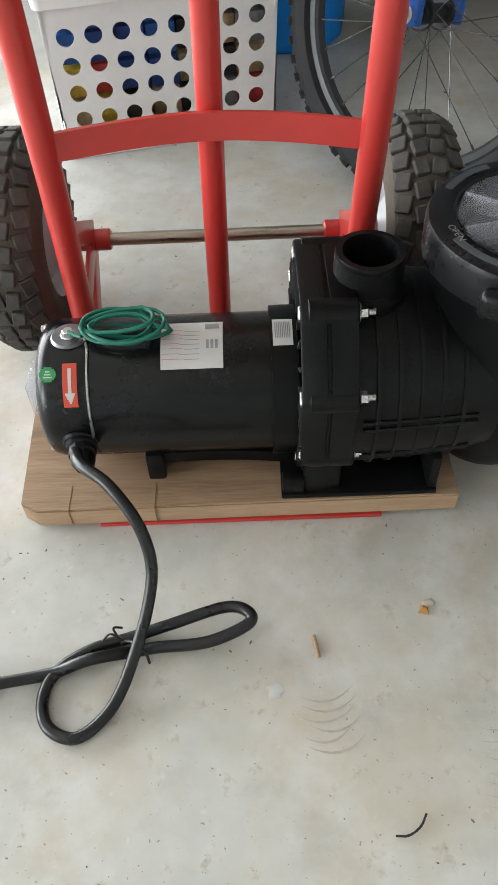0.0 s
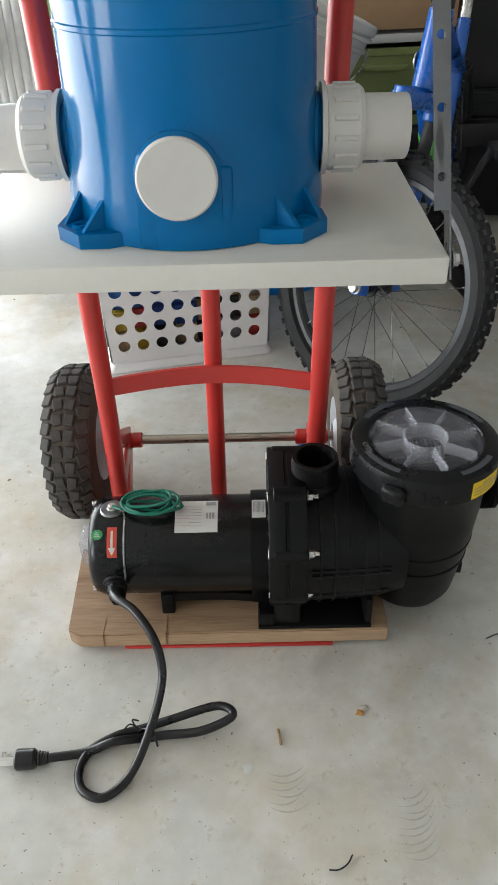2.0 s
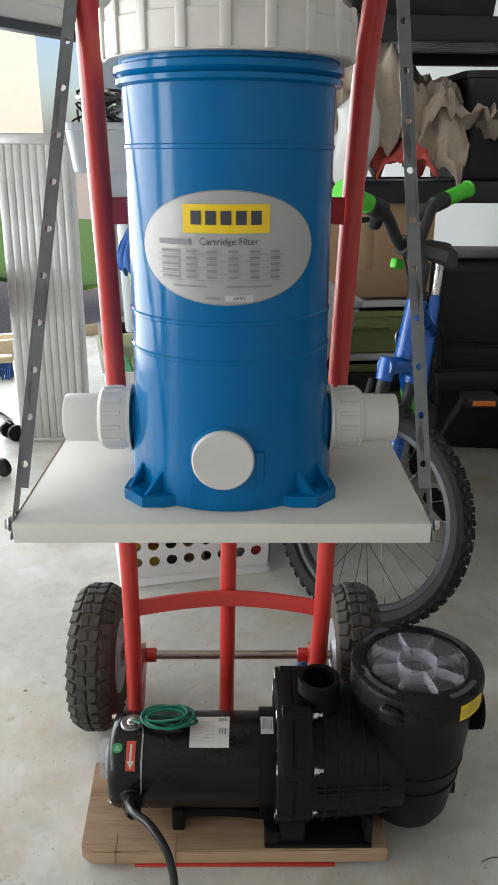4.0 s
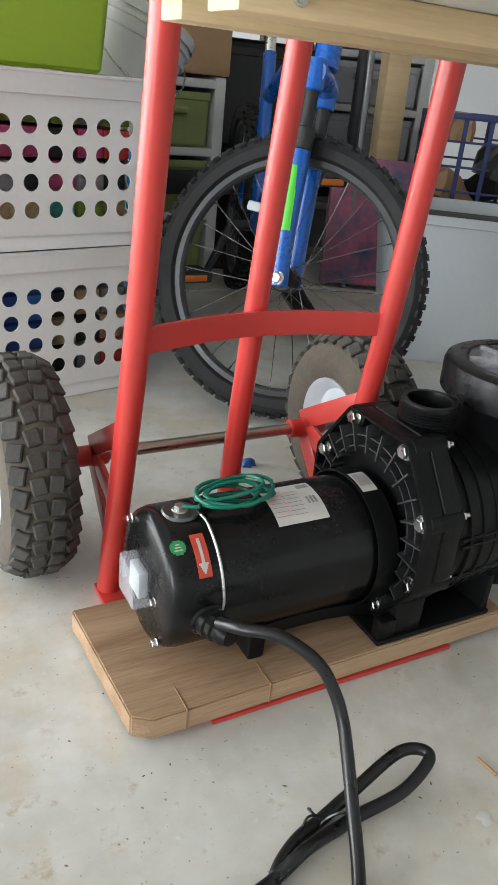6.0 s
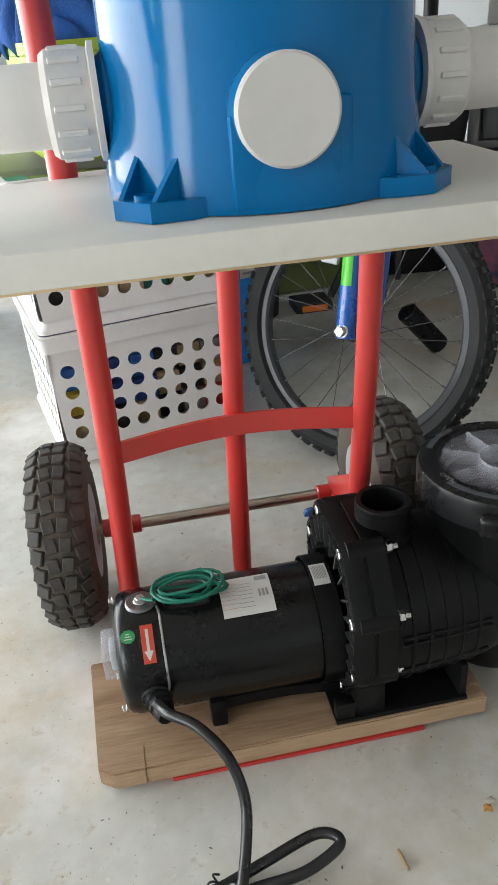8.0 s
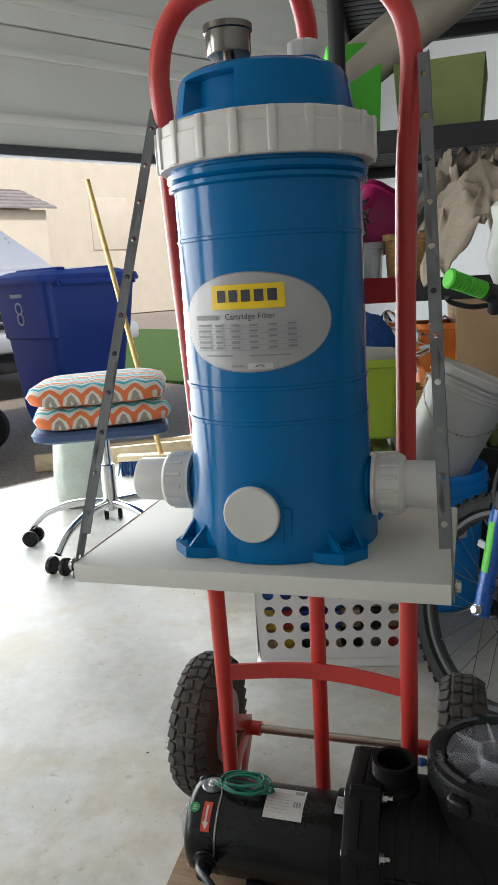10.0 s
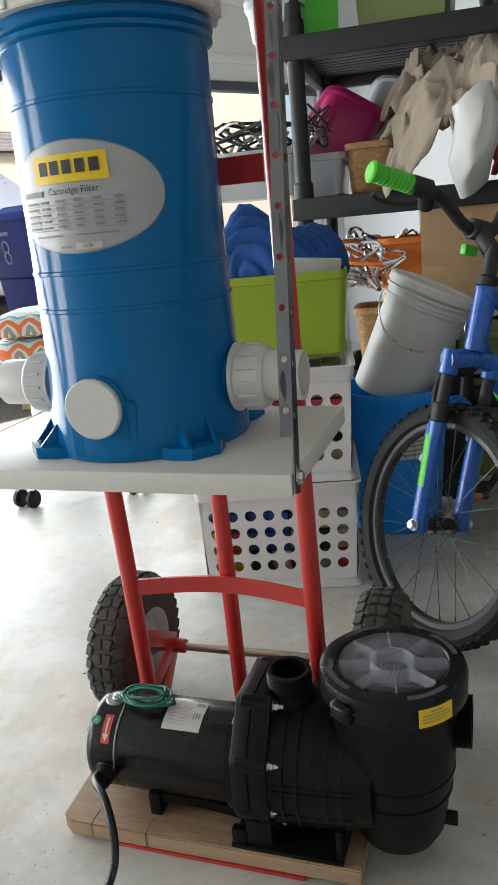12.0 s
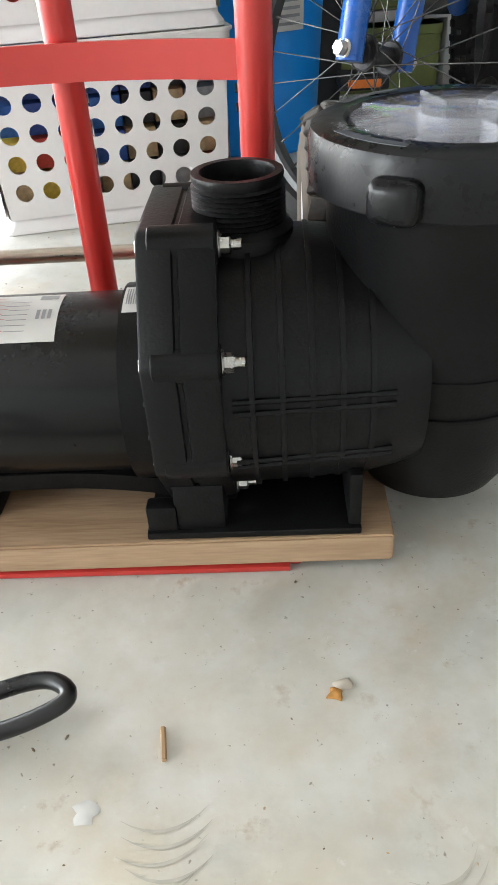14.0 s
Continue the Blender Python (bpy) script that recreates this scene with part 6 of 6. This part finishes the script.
def cardboard_box(label, m, w, d, h, material=CARD, flap=False):
    b = thing("cardboard_box", label, "box", m, group="cardboard boxes")
    bm = B()
    box(bm, (-w / 2, -d / 2, 0), (w / 2, d / 2, h), 0.004)
    part("carton", bm, material, b, local=True)
    bm = B()
    box(bm, (-0.024, -d / 2 - 0.0008, h * 0.3), (0.024, d / 2 + 0.0008, h + 0.0008), 0.0003)
    part("packing_tape", bm, CARD, b, "brown packing tape", local=True)
    if flap:
        bm = B()
        box(bm, (-w / 2 + 0.004, -0.002, 0), (w / 2 - 0.004, 0.002, d * 0.5), 0.001, pose(0, -d / 2 + 0.003, h, 38, 0, 0))
        box(bm, (-d / 2 + 0.004, -0.002, 0), (d / 2 - 0.004, 0.002, w * 0.38), 0.001, pose(w / 2 - 0.003, 0, h, 30, 0, 90))
        part("flap", bm, material, b, "open flap", local=True)
    return b


def drawer_tower(m, label, n, w=0.36, d=0.36, hd=0.17, front=OLIVE):
    t = thing("drawer_tower", label, "drawers", m)
    bm = B()
    h = n * hd + 0.03
    for x in (-w / 2, w / 2 - 0.035):
        box(bm, (x, -d / 2, 0), (x + 0.035, d / 2, h), 0.006)
    box(bm, (-w / 2, d / 2 - 0.01, 0), (w / 2, d / 2, h), 0.002)
    for k in range(n + 1):
        box(bm, (-w / 2 + 0.001, -d / 2 + 0.001, k * hd), (w / 2 - 0.001, d / 2 - 0.001, k * hd + 0.022), 0.003)
    part("frame", bm, DRAWER_WHITE, t, local=True)
    for k in range(n):
        bm = B()
        tub(bm, w - 0.085, d - 0.03, w - 0.08, d - 0.03, hd - 0.035, 0.02, 0.003, 0.003, 0.0, pose(0, -0.012, k * hd + 0.024))
        dr = part("drawer", bm, front, t, local=True)
        bm = B()
        box(bm, (-0.06, -d / 2 - 0.016, k * hd + hd * 0.62), (0.06, -d / 2 + 0.002, k * hd + hd * 0.72), 0.004)
        part("drawer_pull", bm, front, dr, local=True)
    return t


drawer_tower(pose(0.36, 1.72, 0, 0, 0, 6), "white plastic drawer tower with olive green drawers", 3)
cardboard_box("brown cardboard box with packing tape on the drawers", pose(0.335, 1.70, 0.542, 0, 0, 6), 0.42, 0.34, 0.28)
drawer_tower(pose(1.28, 1.95, 0, 0, 0, -30), "frosted plastic drawer unit full of craft things", 4, 0.4, 0.36, 0.16, FROSTED)
cardboard_box("pale carton stacked on the drawer unit", pose(1.28, 1.95, 0.672, 0, 0, -28), 0.34, 0.3, 0.2, PAPER)


def plank(label, p0, p1, w, t, material=BOARD_EDGE, roll=0):
    d = thing("wood_plank", label, "plank", Matrix.Translation(p0), group="loose wooden planks")
    m, n = along(p0, p1)
    bm = B()
    box(bm, (-w / 2, -t / 2, 0), (w / 2, t / 2, n), 0.002, m @ pose(0, 0, 0, 0, 0, roll))
    part("timber", bm, material, d)


plank("upright pine stud leaning against the wall", (1.08, 1.50, 0.002), (1.12, 1.62, 1.5), 0.085, 0.038, BOARD_EDGE, 20)
plank("weathered plank lying by the garage door", (-2.0, 2.50, 0.045), (-0.95, 3.05, 0.045), 0.03, 0.09, PLY)
plank("weathered plank lying by the garage door", (-1.9, 2.83, 0.03), (-0.85, 3.45, 0.03), 0.03, 0.06, PLY)
for nm, p0, p1, r, material, lab in (("metal_pole", (0.93, 1.42, 0), (0.99, 1.56, 1.45), 0.011, GALV, "thin grey metal pole leaning in the corner"),):
    bm = B()
    rod(bm, p0, p1, r, seg=14)
    solo(nm, bm, material, lab, "pole")


def game_box(label, m, c0, c1, w=0.26, d=0.05, h=0.36):
    g = thing("board_game_box", label, "game box", m)
    bm = B()
    box(bm, (-w / 2, -d / 2, 0), (w / 2, d / 2, h), 0.002)
    part("carton", bm, mat("game_print", c0, 0.4, var=0.5, scale=14, fine=50, alt=c1), g, local=True)


game_box("colourful board game box leaning by the drawers", pose(0.985, 1.40, 0.012, -8, 0, -28), (0.03, 0.16, 0.30), (0.5, 0.12, 0.2))

# ---- black shelving with its clutter ----
SHELF_M = pose(-0.185, 1.50, 0, 0, 0, 4)
DECKS = (0.30, 0.875, 1.30, 1.74)


def shelving():
    s = thing("shelving_unit", "black plastic shelving unit crowded with household clutter", "shelving", SHELF_M)
    for x in (0.0, 1.2):
        for y in (0.0, 0.55):
            bm = B()
            rod(bm, (x, y, 0), (x, y, 1.95), 0.024, seg=20)
            for z in DECKS:
                rod(bm, (x, y, z - 0.04), (x, y, z + 0.05), 0.029, seg=20)
            part("post", bm, SHELF_BLACK, s, local=True)
    for z in DECKS:
        bm = B()
        box(bm, (-0.03, -0.03, z - 0.055), (1.23, 0.0, z + 0.006), 0.004)
        box(bm, (-0.03, 0.55, z - 0.055), (1.23, 0.58, z + 0.006), 0.004)
        box(bm, (-0.03, 0.0, z - 0.055), (0.0, 0.55, z + 0.006), 0.004)
        box(bm, (1.2, 0.0, z - 0.055), (1.23, 0.55, z + 0.006), 0.004)
        dk = part("deck_frame", bm, SHELF_BLACK, s, local=True)
        for k in range(12):
            y = 0.004 + 0.0455 * k
            bm = B()
            box(bm, (0.001, y, z - 0.02), (1.199, y + 0.036, z), 0.002)
            part("slat", bm, SHELF_BLACK, dk, local=True)


shelving()


def on_shelf(x, y, z, rz=0, rx=0, ry=0):
    return SHELF_M @ pose(x, y, z, rx, ry, rz)


def cloth_heap(name, label, category, m, sx, sy, sz, material, seed, n=34, droop=0.0):
    bm = B()
    g = {}
    for i in range(n + 1):
        for j in range(n + 1):
            u, v = i / n * 2 - 1, j / n * 2 - 1
            r2 = min(1.0, (u * u + v * v) * 0.55)
            q = Vector((u * 1.6 + seed, v * 1.6, seed * 0.7))
            f, f2 = noise.noise(q), noise.noise(q * 2.7)
            z = sz * (1 - r2) ** 0.7 * (0.75 + 0.5 * f) + sz * 0.30 * (0.5 - abs(f2)) + sz * 0.16 * (0.4 - abs(noise.noise(q * 5.3))) + sz * 0.05 * noise.noise(q * 11)
            x, y = sx * u * (1 + 0.25 * f2), sy * v * (1 + 0.2 * f)
            if droop and v < -0.6:
                z -= droop * (-(v + 0.6)) * (1 + 0.8 * f2)
            g[i, j] = bm.verts.new((x, y, max(z, -droop)))
    for i in range(n):
        for j in range(n):
            bm.faces.new((g[i, j], g[i + 1, j], g[i + 1, j + 1], g[i, j + 1]))
    bm.transform(m)
    ob = solo(name, bm, material, label, category, smooth=70)
    ob.modifiers.new("thick", "SOLIDIFY").thickness = 0.005


def open_tub(name, label, m, w, d, h, material, r=0.03, lip=0.008, lid=None):
    t = thing(name, label, "box", m)
    bm = B()
    tub(bm, w * 0.9, d * 0.9, w, d, h, r, 0.003, lip)
    part("body", bm, material, t, local=True)
    if lid:
        bm = B()
        loft(bm, [[(x, y, zz) for x, y in rounded(ww, dd, r, 5)] for ww, dd, zz in ((w + 0.02, d + 0.02, h), (w + 0.025, d + 0.025, h + 0.012), (w - 0.02, d - 0.02, h + 0.022))])
        part("lid", bm, lid, t, local=True)
    return t


D1 = DECKS[1] + 0.007
open_tub("black_tote", "large black storage tote standing on the floor", pose(0.74, 1.85, 0.0, 0, 0, -8), 0.44, 0.42, 0.36, DARK)
open_tub("black_tote", "black storage tote stacked on another", pose(0.75, 1.86, 0.362, 0, 0, -5), 0.40, 0.38, 0.26, DARK, lid=SHELF_BLACK)
open_tub("plastic_bin", "clear plastic bin on the shelf", on_shelf(0.045, 0.16, D1), 0.13, 0.24, 0.12, FROSTED)
open_tub("wicker_basket", "brown wicker basket on the shelf", on_shelf(0.195, 0.15, D1), 0.15, 0.2, 0.14, WICKER, 0.04, 0.006)
open_tub("magenta_tub", "magenta plastic tub tipped over the basket", on_shelf(0.065, 0.24, D1 + 0.14, 20, -22, 30), 0.19, 0.2, 0.13, MAGENTA, 0.04, 0.012)
open_tub("pale_blue_tub", "pale blue translucent tub lying on its side", on_shelf(0.23, 0.36, D1 + 0.19, -10, -55, 12), 0.19, 0.2, 0.13, GREY_BIN, 0.05, 0.01)
open_tub("clear_storage_box", "frosted storage box full of tangled things", on_shelf(-0.20, 0.30, 0.90), 0.30, 0.34, 0.14, FROSTED, 0.03, 0.01)
cloth_heap("canvas_tarp", "crumpled beige canvas tarp spilling off the shelf", "tarp", on_shelf(0.52, 0.16, D1), 0.27, 0.24, 0.38, TARP, 3.3, 70, 0.16)
cloth_heap("canvas_tarp", "crumpled beige canvas tarp", "tarp", on_shelf(0.86, 0.22, D1), 0.24, 0.25, 0.34, TARP, 5.1)
bm = B()
lathe(bm, [(0.0, 0), (0.05, 0.0), (0.075, 0.05), (0.095, 0.11), (0.11, 0.17), (0.112, 0.22), (0.095, 0.27), (0.065, 0.31), (0.03, 0.33), (0.0, 0.335)], 36)
for v in bm.verts:
    q = noise.noise_vector(v.co * 14)
    v.co = Vector((v.co.x * 0.55, v.co.y * 0.55, v.co.z * 0.80)) + q * 0.020
bm.transform(on_shelf(0.455, -0.07, D1 - 0.03, 6, 12, 6))
solo("white_bag", bm, BUCKET_WHITE, "limp white plastic bag hanging off the shelf", "bag")
cloth_heap("red_cloth", "crumpled coral red cloth", "cloth", on_shelf(0.62, -0.02, D1), 0.09, 0.08, 0.12, mat("coral_cloth", (0.62, 0.10, 0.09), 0.9), 8.0, 18)
D2 = DECKS[2] + 0.007
bm = B()
pipe(bm, (-0.32, 1.60, 1.40), (0.62, 1.75, 2.02), 0.075, 0.068, 40)
solo("carpet_tube", bm, KRAFT, "long pale cardboard tube leaning across the shelves", "tube")
open_tub("game_console_box", "bright green and white console carton on the shelf", on_shelf(0.02, 0.20, D2, 10), 0.16, 0.3, 0.26, BIKE_GREEN, 0.004, 0.001)
open_tub("grey_bin_box", "pale grey plastic bin on the shelf", on_shelf(-0.06, 0.10, D2, 5), 0.15, 0.24, 0.10, GREY_BIN)
open_tub("green_toy_box", "dark green toy carton on the shelf", on_shelf(0.30, 0.22, D2, -6), 0.26, 0.28, 0.20, OLIVE, 0.004, 0.001)
open_tub("black_bin", "black plastic bin on the upper shelf", on_shelf(0.70, 0.22, D2, 2), 0.4, 0.4, 0.26, DARK)
open_tub("dark_suitcase", "dark blue suitcase on the top shelf", on_shelf(0.30, 0.26, DECKS[3] + 0.007, 4), 0.6, 0.42, 0.24, mat("navy_nylon", (0.012, 0.016, 0.035), 0.7, var=0.3), 0.04, 0.004)
open_tub("dark_tote", "black plastic tote on the shelf", on_shelf(1.0, 0.26, D1, 0), 0.34, 0.4, 0.3, DARK)


def tangle(label, m, seed, n, size, material, r=0.004):
    """A heap of thin tools, wires and fittings."""
    rnd = random.Random(seed)
    t = thing("tool_heap", label, "clutter", m)
    for k in range(n):
        bm = B()
        p = [Vector((rnd.uniform(-1, 1) * size[0], rnd.uniform(-1, 1) * size[1], rnd.uniform(0.0, 1) * size[2])) for _ in range(4)]
        sweep(bm, spline(p, 6), r * rnd.uniform(0.7, 1.8), 7)
        part("tool", bm, material[k % len(material)], t, local=True)


tangle("tangle of dark cables and fittings in a box", on_shelf(-0.20, 0.28, 1.0), 5, 16, (0.13, 0.13, 0.14), (DARK, DARK, STEEL))
tangle("heap of chrome fittings and wires under the shelf", pose(0.0, 1.60, 0.60), 9, 18, (0.12, 0.12, 0.17), (CHROME, STEEL, ORANGE, GREY_BIN))
tangle("dark cables hanging on the shelf", on_shelf(0.02, 0.10, 1.02), 12, 10, (0.06, 0.08, 0.12), (DARK, STEEL))
open_tub("orange_tub", "orange plastic tub under the shelf", pose(0.09, 1.62, 0.55, 0, 0, 10), 0.16, 0.2, 0.2, ORANGE)
open_tub("terracotta_pot", "brown wooden planter under the shelf", pose(0.075, 1.46, 0.40, 0, 0, 4), 0.22, 0.16, 0.17, WICKER)
open_tub("brown_stand", "dark wooden stand under the shelf", pose(0.10, 1.55, 0.0, 0, 0, 4), 0.36, 0.34, 0.395, DARK)
open_tub("white_tub", "tall white plastic tub beside the crates", pose(-0.335, 1.66, 0.42, 0, 0, 10), 0.15, 0.2, 0.36, GREY_BIN)
open_tub("black_crate", "black plastic crate standing on the floor", pose(-0.32, 1.64, 0.0, 0, 0, 10), 0.28, 0.34, 0.41, DARK)


# ---- chair, aluminium plank, broom, sack by the door ----
def desk_chair():
    c = thing("desk_chair", "chrome desk chair with zigzag patterned cushions on its seat", "chair", pose(-1.06, 1.52, 0, 0, 0, 25))
    for k in range(5):
        a = radians(72 * k + 20)
        bm = B()
        d = Vector((math.cos(a), math.sin(a), 0))
        sweep(bm, spline([d * 0.03 + Vector((0, 0, 0.16)), d * 0.14 + Vector((0, 0, 0.155)), d * 0.25 + Vector((0, 0, 0.12)), d * 0.31 + Vector((0, 0, 0.07))], 5), 0.014, 12)
        lg = part("base_leg", bm, CHROME, c, "chrome star base leg", local=True)
        for s in (-1, 1):
            bm = B()
            q = d * 0.31 + Vector((-d.y, d.x, 0)) * (s * 0.018)
            m, n = along(q, q + Vector((-d.y, d.x, 0)) * (s * 0.018))
            lathe(bm, [(0, 0), (0.026, 0), (0.03, 0.003), (0.03, n - 0.003), (0.026, n), (0, n)], 24, Matrix.Translation((0, 0, 0.03)) @ m)
            part("castor", bm, GREY_RING, lg, "dark castor", local=True)
    bm = B()
    rod(bm, (0, 0, 0.13), (0, 0, 0.30), 0.026)
    rod(bm, (0, 0, 0.30), (0, 0, 0.43), 0.016)
    part("column", bm, CHROME, c, local=True)
    bm = B()
    loft(bm, [[(x, y, z) for x, y in rounded(w, w, 0.06, 5)] for w, z in ((0.40, 0.425), (0.44, 0.435), (0.45, 0.455), (0.43, 0.465))])
    part("seat", bm, mat("blue_seat_shell", (0.05, 0.10, 0.22), 0.5), c, local=True)
    for k in range(2):
        z = 0.467 + 0.075 * k
        cu = thing("seat_cushion", "zigzag patterned cushion in orange, teal and grey on the chair", "cushion", pose(-1.06, 1.52, z, 0, 0, 28 - 6 * k), group="cushions on the chair")
        bm = B()
        loft(bm, [[(x * (1 + 0.02 * math.sin(9 * x)), y, zz + 0.004 * math.sin(14 * x + 3 * y)) for x, y in rounded(w, w, 0.07, 6)] for w, zz in ((0.36, 0.0), (0.43, 0.010), (0.455, 0.036), (0.43, 0.06), (0.36, 0.072), (0.2, 0.075))])
        part("cover", bm, CHEVRON, cu, local=True, smooth=60)


desk_chair()


def alu_plank():
    M = pose(-0.685, 1.72, 0.0, 0, 0, 2) @ pose(0, 0, 0, -4, 0, 0)
    p = thing("aluminium_plank", "ribbed aluminium scaffold plank standing upright", "plank", M)
    bm = B()
    box(bm, (-0.118, 0.0, 0), (0.118, 0.008, 1.01), 0.001)
    for k in range(2):
        x = (-0.118, 0.112)[k]
        box(bm, (x, 0.008, 0), (x + 0.006, 0.075, 1.01), 0.001)
    part("deck", bm, ALU, p, local=True)
    for k in range(9):
        bm = B()
        x = -0.112 + 0.0252 * k
        box(bm, (x, -0.0028, 0.012), (x + 0.0215, 0.0005, 0.985), 0.001)
        part("deck_rib", bm, ALU, p, local=True)
    bm = B()
    box(bm, (-0.124, -0.006, 0.985), (0.124, 0.08, 1.018), 0.006)
    box(bm, (-0.124, -0.006, -0.0), (0.124, 0.08, 0.014), 0.003)
    part("end_cap", bm, ALU, p, local=True)


alu_plank()


def broom():
    b = thing("push_broom", "push broom with wooden handle and blue bristles on the floor", "broom", pose(-1.28, 2.50, 0, 0, 0, 12))
    bm = B()
    box(bm, (-0.22, -0.03, 0.075), (0.22, 0.03, 0.105), 0.006)
    part("head", bm, PLY, b, local=True)
    bm = B()
    rnd = random.Random(2)
    for i in range(44):
        for j in range(4):
            x, y = -0.21 + 0.42 * i / 43, -0.022 + 0.044 * j / 3
            sweep(bm, [(x, y, 0.078), (x + rnd.uniform(-0.012, 0.012), y * 1.6 + rnd.uniform(-0.01, 0.01), 0.002)], 0.0035, 4)
    part("bristles", bm, mat("blue_bristle", (0.02, 0.07, 0.22), 0.8), b, local=True)
    bm = B()
    rod(bm, (0.0, 0.0, 0.09), (-0.32, 0.3, 1.45), 0.0125, seg=14)
    part("handle", bm, wood("broom_wood", (0.55, 0.34, 0.10), (0.62, 0.42, 0.16)), b, "yellowed wooden handle", local=True)


broom()

bm = B()
def sack_ring(z, w, d, k):
    return [(x * (1 + 0.05 * math.sin(7 * a + k)), y * (1 + 0.05 * math.cos(5 * a + k)), z) for (x, y), a in zip(rounded(w, d, 0.045, 5), [i * 0.262 for i in range(24)])]
loft(bm, [sack_ring(z, w, d, k) for k, (z, w, d) in enumerate(((0.0, 0.20, 0.11), (0.03, 0.24, 0.15), (0.15, 0.25, 0.16), (0.27, 0.23, 0.13), (0.33, 0.22, 0.06), (0.36, 0.23, 0.02)))])
bm.transform(pose(-1.42, 1.98, 0, 0, 0, 30))
solo("plastic_sack", bm, GRASS_BAG, "white and green plastic sack by the door", "sack", smooth=60)


# ---- litter on the floor ----
def litter(name, label, pts, r, material, z=0.0022):
    bm = B()
    sweep(bm, spline([(x, y, z) for x, y in pts], 5), r, 6)
    solo(name, bm, material, label, "litter")


litter("leaf_stem", "dark curled leaf stem on the concrete", [(0.090, -0.294), (0.100, -0.294), (0.110, -0.288), (0.116, -0.279)], 0.0009, DARK)
litter("wood_splinter", "thin tan wood splinter on the concrete", [(0.041, -0.128), (0.0425, -0.138), (0.044, -0.149)], 0.0017, CARD)
litter("leaf_stem", "thin dark stem on the concrete", [(0.33, 0.005), (0.345, 0.012), (0.36, 0.013)], 0.0008, DARK)


def flake(name, label, x, y, s, material, seed, h=0.0022):
    rnd = random.Random(seed)
    bm = B()
    k = 12
    rr = [s * rnd.uniform(0.55, 1.25) for _ in range(k)]
    loft(bm, [[(x + q * f * math.cos(2 * math.pi * i / k), y + q * f * 0.8 * math.sin(2 * math.pi * i / k), z) for i, q in enumerate(rr)] for f, z in ((1, 0.0003), (0.8, h * 0.7), (0.35, h))])
    solo(name, bm, material, label, "litter", smooth=60)


flake("rust_flake", "rusty orange flake stuck on the concrete", 0.144, -0.106, 0.006, mat("rust", (0.42, 0.20, 0.05), 0.8, var=0.4, scale=200), 3, 0.004)
flake("rust_flake", "pale tan flake beside the rusty one", 0.151, -0.098, 0.007, KRAFT, 4, 0.002)
flake("paint_spot", "pale paint spot on the concrete", 0.004, -0.178, 0.008, mat("paint_spot", (0.63, 0.62, 0.59), 0.6), 5, 0.0008)
flake("blue_scrap", "small blue plastic scrap on the floor", 0.105, 0.452, 0.012, mat("blue_scrap", (0.02, 0.08, 0.3), 0.5), 6, 0.012)
SCUFF = mat("scuff_dust", (0.455, 0.425, 0.365), 0.7, var=0.12, scale=60)
for cx, cy, turn, n in ((0.052, -0.205, 10, 6), (0.196, -0.245, 22, 9)):
    rnd = random.Random(n)
    for k in range(n):
        bm = B()
        w, bow = 0.020 + 0.006 * rnd.random(), 0.010
        pts = [Vector((w * (2 * i / 8 - 1), bow * (2 * i / 8 - 1) ** 2, 0)) for i in range(9)]
        up = [bm.verts.new((q.x, q.y + 0.0011 * math.sin(math.pi * i / 8) + 0.0001, 0.0004)) for i, q in enumerate(pts)]
        dn = [bm.verts.new((q.x, q.y - 0.0009 * math.sin(math.pi * i / 8) - 0.0001, 0.0004)) for i, q in enumerate(pts)]
        for i in range(8):
            bm.faces.new((dn[i], dn[i + 1], up[i + 1], up[i]))
        bm.transform(pose(cx + rnd.uniform(-0.004, 0.004), cy + 0.0085 * (k - n / 2), 0, 0, 0, turn + rnd.uniform(-6, 6)))
        solo("tread_scuff", bm, SCUFF, "faint curved shoe scuff on the concrete", "scuff mark", group="shoe scuffs on the floor")
rnd = random.Random(11)
DUST = mat("floor_grit", (0.20, 0.15, 0.10), 0.9, var=0.5, scale=40)
bm = B()
for k in range(520):
    x, y = rnd.uniform(-0.9, 0.9), rnd.uniform(-0.6, 1.4)
    s = rnd.uniform(0.0004, 0.0011) * (2 if rnd.random() < 0.06 else 1)
    a = rnd.uniform(0, 6.3)
    lathe(bm, [(0, 0.0), (s, 0.0002), (s * 0.6, s * 0.8), (0, s)], 5, Matrix.Translation((x, y, 0.0)) @ Matrix.Rotation(a, 4, "Z") @ Matrix.Diagonal((1, rnd.uniform(0.5, 2.6), 1, 1)))
solo("floor_grit", bm, DUST, "scattered grit and crumbs on the concrete floor", "grit", "stuff")


rnd = random.Random(23)
bm = B()
for cx, cy, sp, n in ((-0.62, 0.52, 0.05, 70), (-0.13, -0.33, 0.035, 60), (-0.25, 0.30, 0.06, 30), (0.03, -0.37, 0.03, 25), (-0.32, -0.12, 0.06, 40), (0.30, -0.2, 0.08, 30)):
    for k in range(n):
        x, y = rnd.gauss(cx, sp), rnd.gauss(cy, sp * 0.6)
        s = rnd.uniform(0.0003, 0.0008)
        lathe(bm, [(0, 0.0), (s, 0.0002), (s * 0.6, s * 0.6), (0, s * 0.7)], 5, Matrix.Translation((x, y, 0.0)) @ Matrix.Rotation(rnd.uniform(0, 6.3), 4, "Z") @ Matrix.Diagonal((1, rnd.uniform(0.6, 2.2), 1, 1)))
solo("dirt_crumbs", bm, mat("dirt", (0.40, 0.30, 0.19), 0.95, var=0.5, scale=90), "loose brown dirt crumbs on the concrete", "dirt", "stuff")
